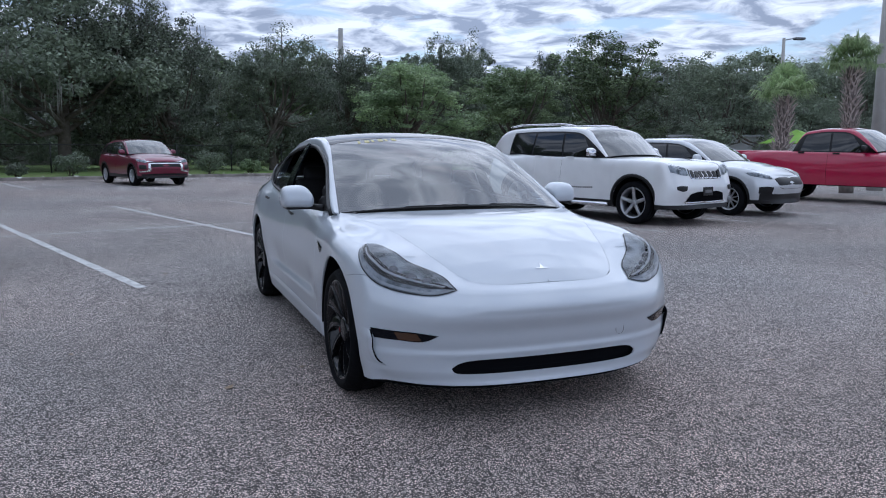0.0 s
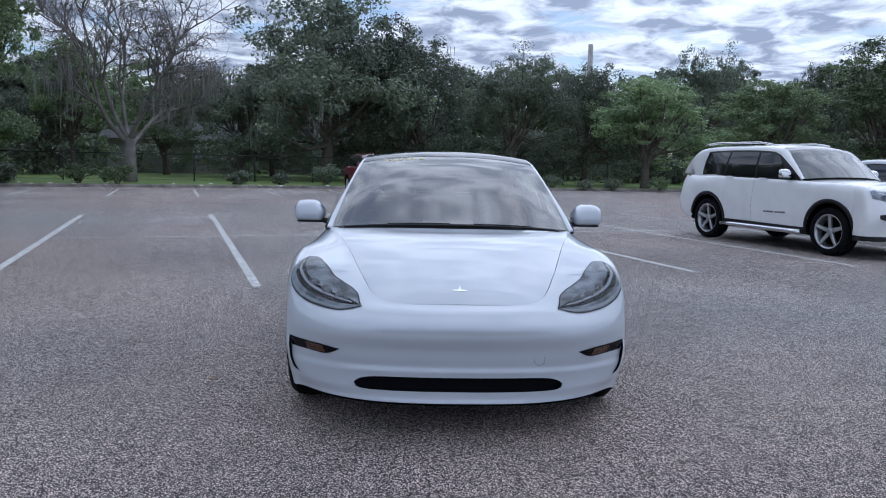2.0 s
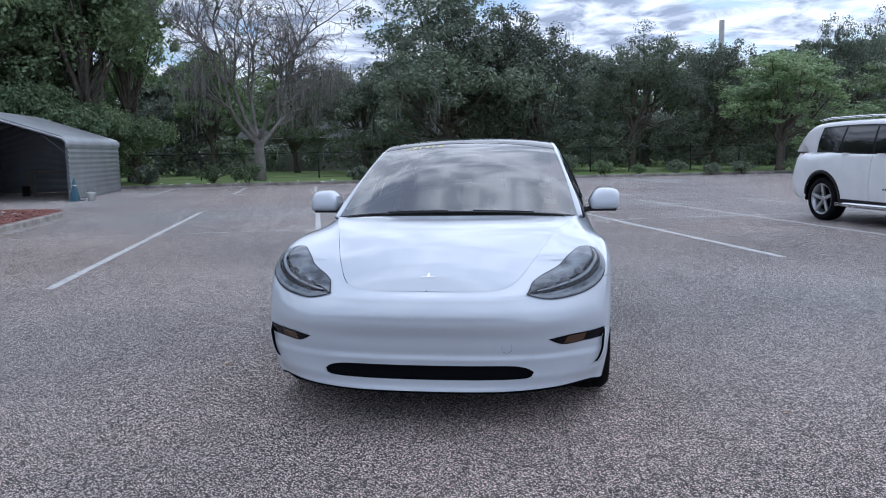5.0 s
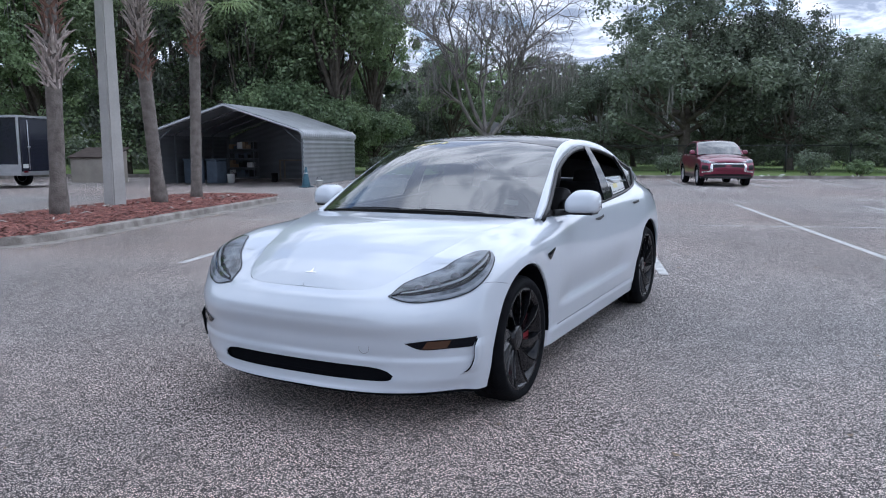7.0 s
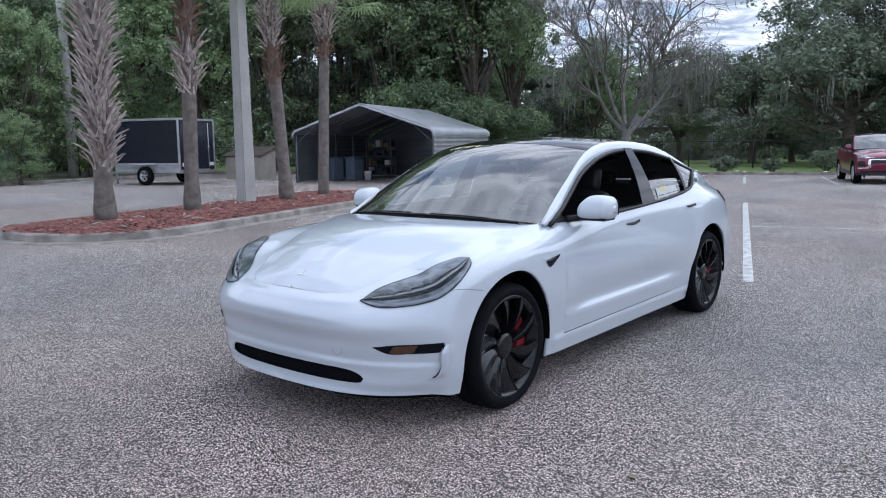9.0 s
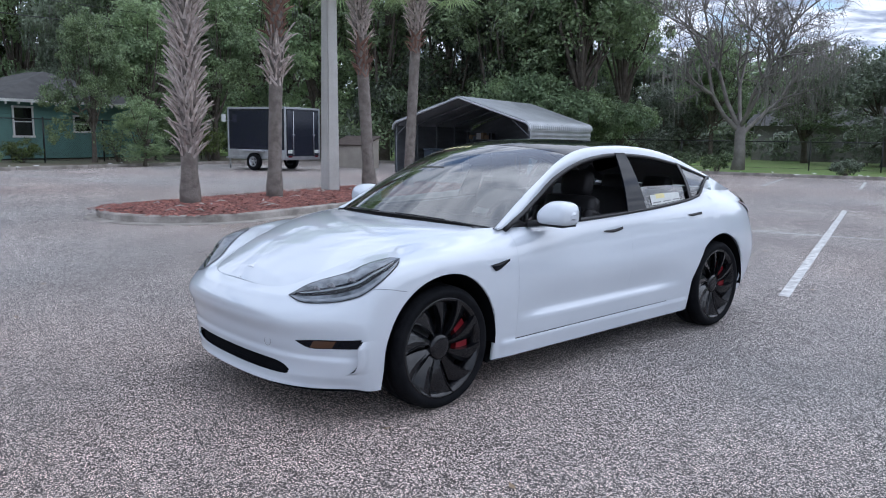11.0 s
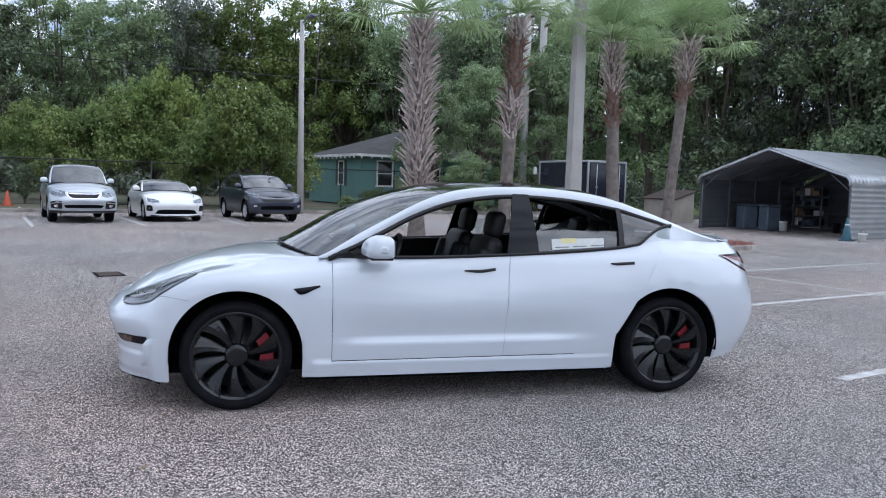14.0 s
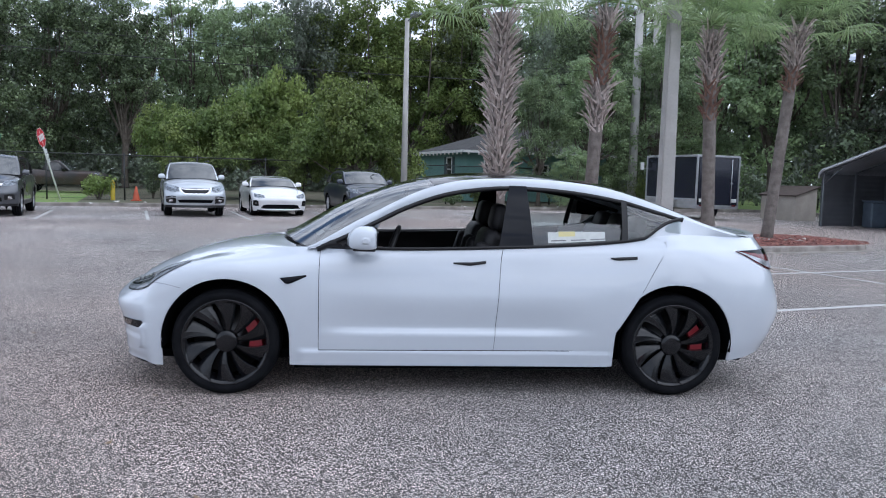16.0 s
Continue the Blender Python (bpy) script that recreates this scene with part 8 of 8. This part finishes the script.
def cone(at, mat, label, h=.72):
    root = group_of("traffic_cone", Matrix.Translation(at))
    tagged(root, label, "traffic cone", "cones")
    part("base", boxed(bmesh.new(), (.36, .36, .04), (0, 0, .02), None, .01), mat, root)
    piece("cone", *lathe([(.04, .15), (h, .03), (h + .01, .001)], 20, "z"), mat, root)
    piece("collar", *lathe([(h * .5, .092), (h * .72, .066)], 20, "z"), PAILWHITE, root, "white collar")


cone((-27.2, -10.75, .09), ORANGE, "orange and white traffic cone by the fence", .6)
cone(uv(-8.7, 20.0), CONEBLUE, "dark blue cone in front of the carport")
pail(uv(-8.25, 20.1), PAILWHITE, "white pail in front of the carport", .25, .12)

SIGNRED = material("sign_red", (.50, .02, .03), .4)
SIGNGREEN = material("sign_green", (.01, .22, .16), .4)
stop = group_of("stop_sign")
tagged(stop, "leaning red octagonal road sign on a pale post", "road sign")
piece("post", *tube([(0, 0, -.2), (0, 0, 2.9)], .035, 8), PAILWHITE, stop)
ring = [(.38 * math.cos(math.pi / 8 + i * math.pi / 4), .38 * math.sin(math.pi / 8 + i * math.pi / 4)) for i in range(8)]
piece("plate", [(.03, x, z + 2.6) for x, z in ring], [tuple(range(8))], SIGNRED, stop, "", False, .006)
piece("border", [(.028, x * 1.05, z * 1.05 + 2.6) for x, z in ring], [tuple(range(8))], PAILWHITE, stop, "", False, .003)
for y in (-.20, -.07, .07, .20):
    box_piece("letter_bar", (.008, .09, .24), (.038, y, 2.6), PAILWHITE, stop, bevel=.001)
for z in (2.05, 1.85, 1.65):
    box_piece("notice", (.01, .22, .16), (.045, 0, z), PAPER, stop, bevel=.001)
stop.matrix_world = pose(-26.4, -13.5, .09, 19, 0, 62) @ Matrix.Rotation(radians(30), 4, "Z")
green = group_of("street_sign")
tagged(green, "green street name plate on a post", "street sign")
piece("post", *tube([(0, 0, -.2), (0, 0, 2.7)], .03, 8), STEEL_DIM, green)
box_piece("plate", (.02, .9, .24), (.04, 0, 2.55), SIGNGREEN, green, bevel=.002)
box_piece("name_bar", (.004, .6, .09), (.052, -.05, 2.55), PAILWHITE, green, bevel=.001)
green.matrix_world = pose(-27.8, -16.9, .09, 0, 0, 10)
YELLOWPOST = material("yellow_paint", (.45, .34, .03), .5, color2=(.5, .38, .03), scale=6)
hyd = group_of("yellow_bollard")
tagged(hyd, "short yellow bollard beside a shrub", "bollard")
piece("post", *lathe([(-.1, .09), (.75, .09), (.82, .06), (.84, .001)], 16, "z"), YELLOWPOST, hyd)
hyd.matrix_world = Matrix.Translation((-27.5, -11.8, .09))
shrub((-27.6, -12.4, .05), 1.9, 1.35, LEAF_LIGHT, "leafy shrub with yellow-green new growth by the fence", 150)
shrub((-30.4, -11.0, .05), 1.2, 2.2, LEAF_MID, "vine climbing the chain-link fence", 151)
shrub((-33.0, 4.6, .05), 2.0, 1.2, LEAF_LIGHT, "bright green shrub before the teal house", 152)
shrub(uv(-28.5, 12.0, .05), 1.2, .8, LEAF_MID, "low green shrub at the west kerb", 153)
shrub(uv(-27.5, 22.5, .05), 2.6, 2.2, LEAF_LIGHT, "leafy green shrub beside the trailer", 154)
shrub(uv(-28.6, 18.0, .05), 2.6, 2.6, LEAF_MID, "dense green shrub behind the trailer", 155)

# drain grate in the asphalt
drain = group_of("drain_grate")
tagged(drain, "rusty iron drain grate set in the asphalt", "drain", kind="structure")
IRON = material("rusty_iron", (.05, .035, .03), .8, .3, color2=(.09, .07, .06), scale=14)
part("frame", boxed(bmesh.new(), (.50, .36, .01), (0, 0, .004), None, .002), UNDER, drain)
for i in range(9):
    part("bar", boxed(bmesh.new(), (.03, .30, .012), (-.20 + i * .05, 0, .008), None, .003), IRON, drain)
drain.matrix_world = Matrix.Translation((-5.95, -3.36, 0)) @ pose(0, 0, 0, 0, 0, 20)


def litter():
    """Leaves, grit and paper scraps on the asphalt."""
    rng = np.random.default_rng(17)
    V, F = [], []
    spots = [(rng.uniform(-13, 9), rng.uniform(-6, 26)) for _ in range(420)] + [uv(rng.uniform(-20, 30), V_KERB - abs(rng.normal()) * .5)[:2] for _ in range(420)] + [uv(U_KERB + abs(rng.normal()) * .6, rng.uniform(-12, 26))[:2] for _ in range(300)]
    spots += [uv(-6.6 + abs(rng.normal()) * .22, rng.uniform(3, 14))[:2] for _ in range(160)]
    for x, y in spots:
        a, l = rng.random() * 6.28, rng.uniform(.012, .045)
        c, s, o = math.cos(a), math.sin(a), len(V)
        z = .006
        V += [(x + c * l, y + s * l, z + .006), (x - s * l * .5, y + c * l * .5, z), (x - c * l, y - s * l, z + .008), (x + s * l * .5, y - c * l * .5, z + .002)]
        F.append((o, o + 1, o + 2, o + 3))
    tagged(new("fallen_leaves", fast_mesh("fallen_leaves", np.array(V), np.array(F), BOXCARD)), "dry leaves and scraps scattered on the asphalt", "litter", kind="stuff")
    V, F = [], []
    for i in range(60):
        x, y = (uv(rng.uniform(-14, 14), V_KERB + rng.uniform(-.6, 1.5))[:2]) if i < 40 else uv(U_KERB + rng.uniform(-1.5, .5), rng.uniform(-6, 22))[:2]
        a, l = rng.random() * 6.28, rng.uniform(.05, .14)
        c, s, o, z = math.cos(a), math.sin(a), len(V), .10
        V += [(x + c * l, y + s * l, z + .05), (x - s * l * .7, y + c * l * .7, z), (x - c * l, y - s * l, z + .06), (x + s * l * .7, y - c * l * .7, z + .01)]
        F.append((o, o + 1, o + 2, o + 3))
    tagged(new("paper_litter", fast_mesh("paper_litter", np.array(V), np.array(F), PAILWHITE)), "white paper litter along the kerb", "litter", kind="stuff")


litter()
# things past the pickup
WHITEBOARD = material("white_sheet", (.66, .67, .66), .6, color2=(.58, .59, .58), scale=1.5)
TENTGREEN = material("lime_canvas", (.22, .42, .04), .7, color2=(.18, .35, .035), scale=3)
far_shed = group_of("white_shed")
tagged(far_shed, "long low white building far behind the cars", "building")
part("wall", boxed(bmesh.new(), (12, 4, 2.2), (0, 0, 1.1)), WHITEBOARD, far_shed)
part("roof", boxed(bmesh.new(), (12.4, 4.4, .15), (0, 0, 2.25), None, .03), STEEL, far_shed)
for x in (-4, 0, 4):
    part("door", boxed(bmesh.new(), (1.8, .1, 1.9), (x, -2.02, .95), None, .02), GREYWALL, far_shed)
far_shed.matrix_world = pose(*polar(42.5, 52, 0), 0, 0, -40)
tent = group_of("lime_canopy")
tagged(tent, "lime green peaked canopy far behind the cars", "canopy")
piece("canvas", [(-1.5, -1.5, 1.9), (1.5, -1.5, 1.9), (1.5, 1.5, 1.9), (-1.5, 1.5, 1.9), (0, 0, 2.7)], [(0, 1, 4), (1, 2, 4), (2, 3, 4), (3, 0, 4)], TENTGREEN, tent, "", False, .01)
for x in (-1.45, 1.45):
    for y in (-1.45, 1.45):
        piece("leg", *tube([(x, y, 0), (x, y, 1.9)], .025, 6), STEEL_DIM, tent)
tent.matrix_world = pose(*polar(44.2, 46, -.15), 0, 0, 20)
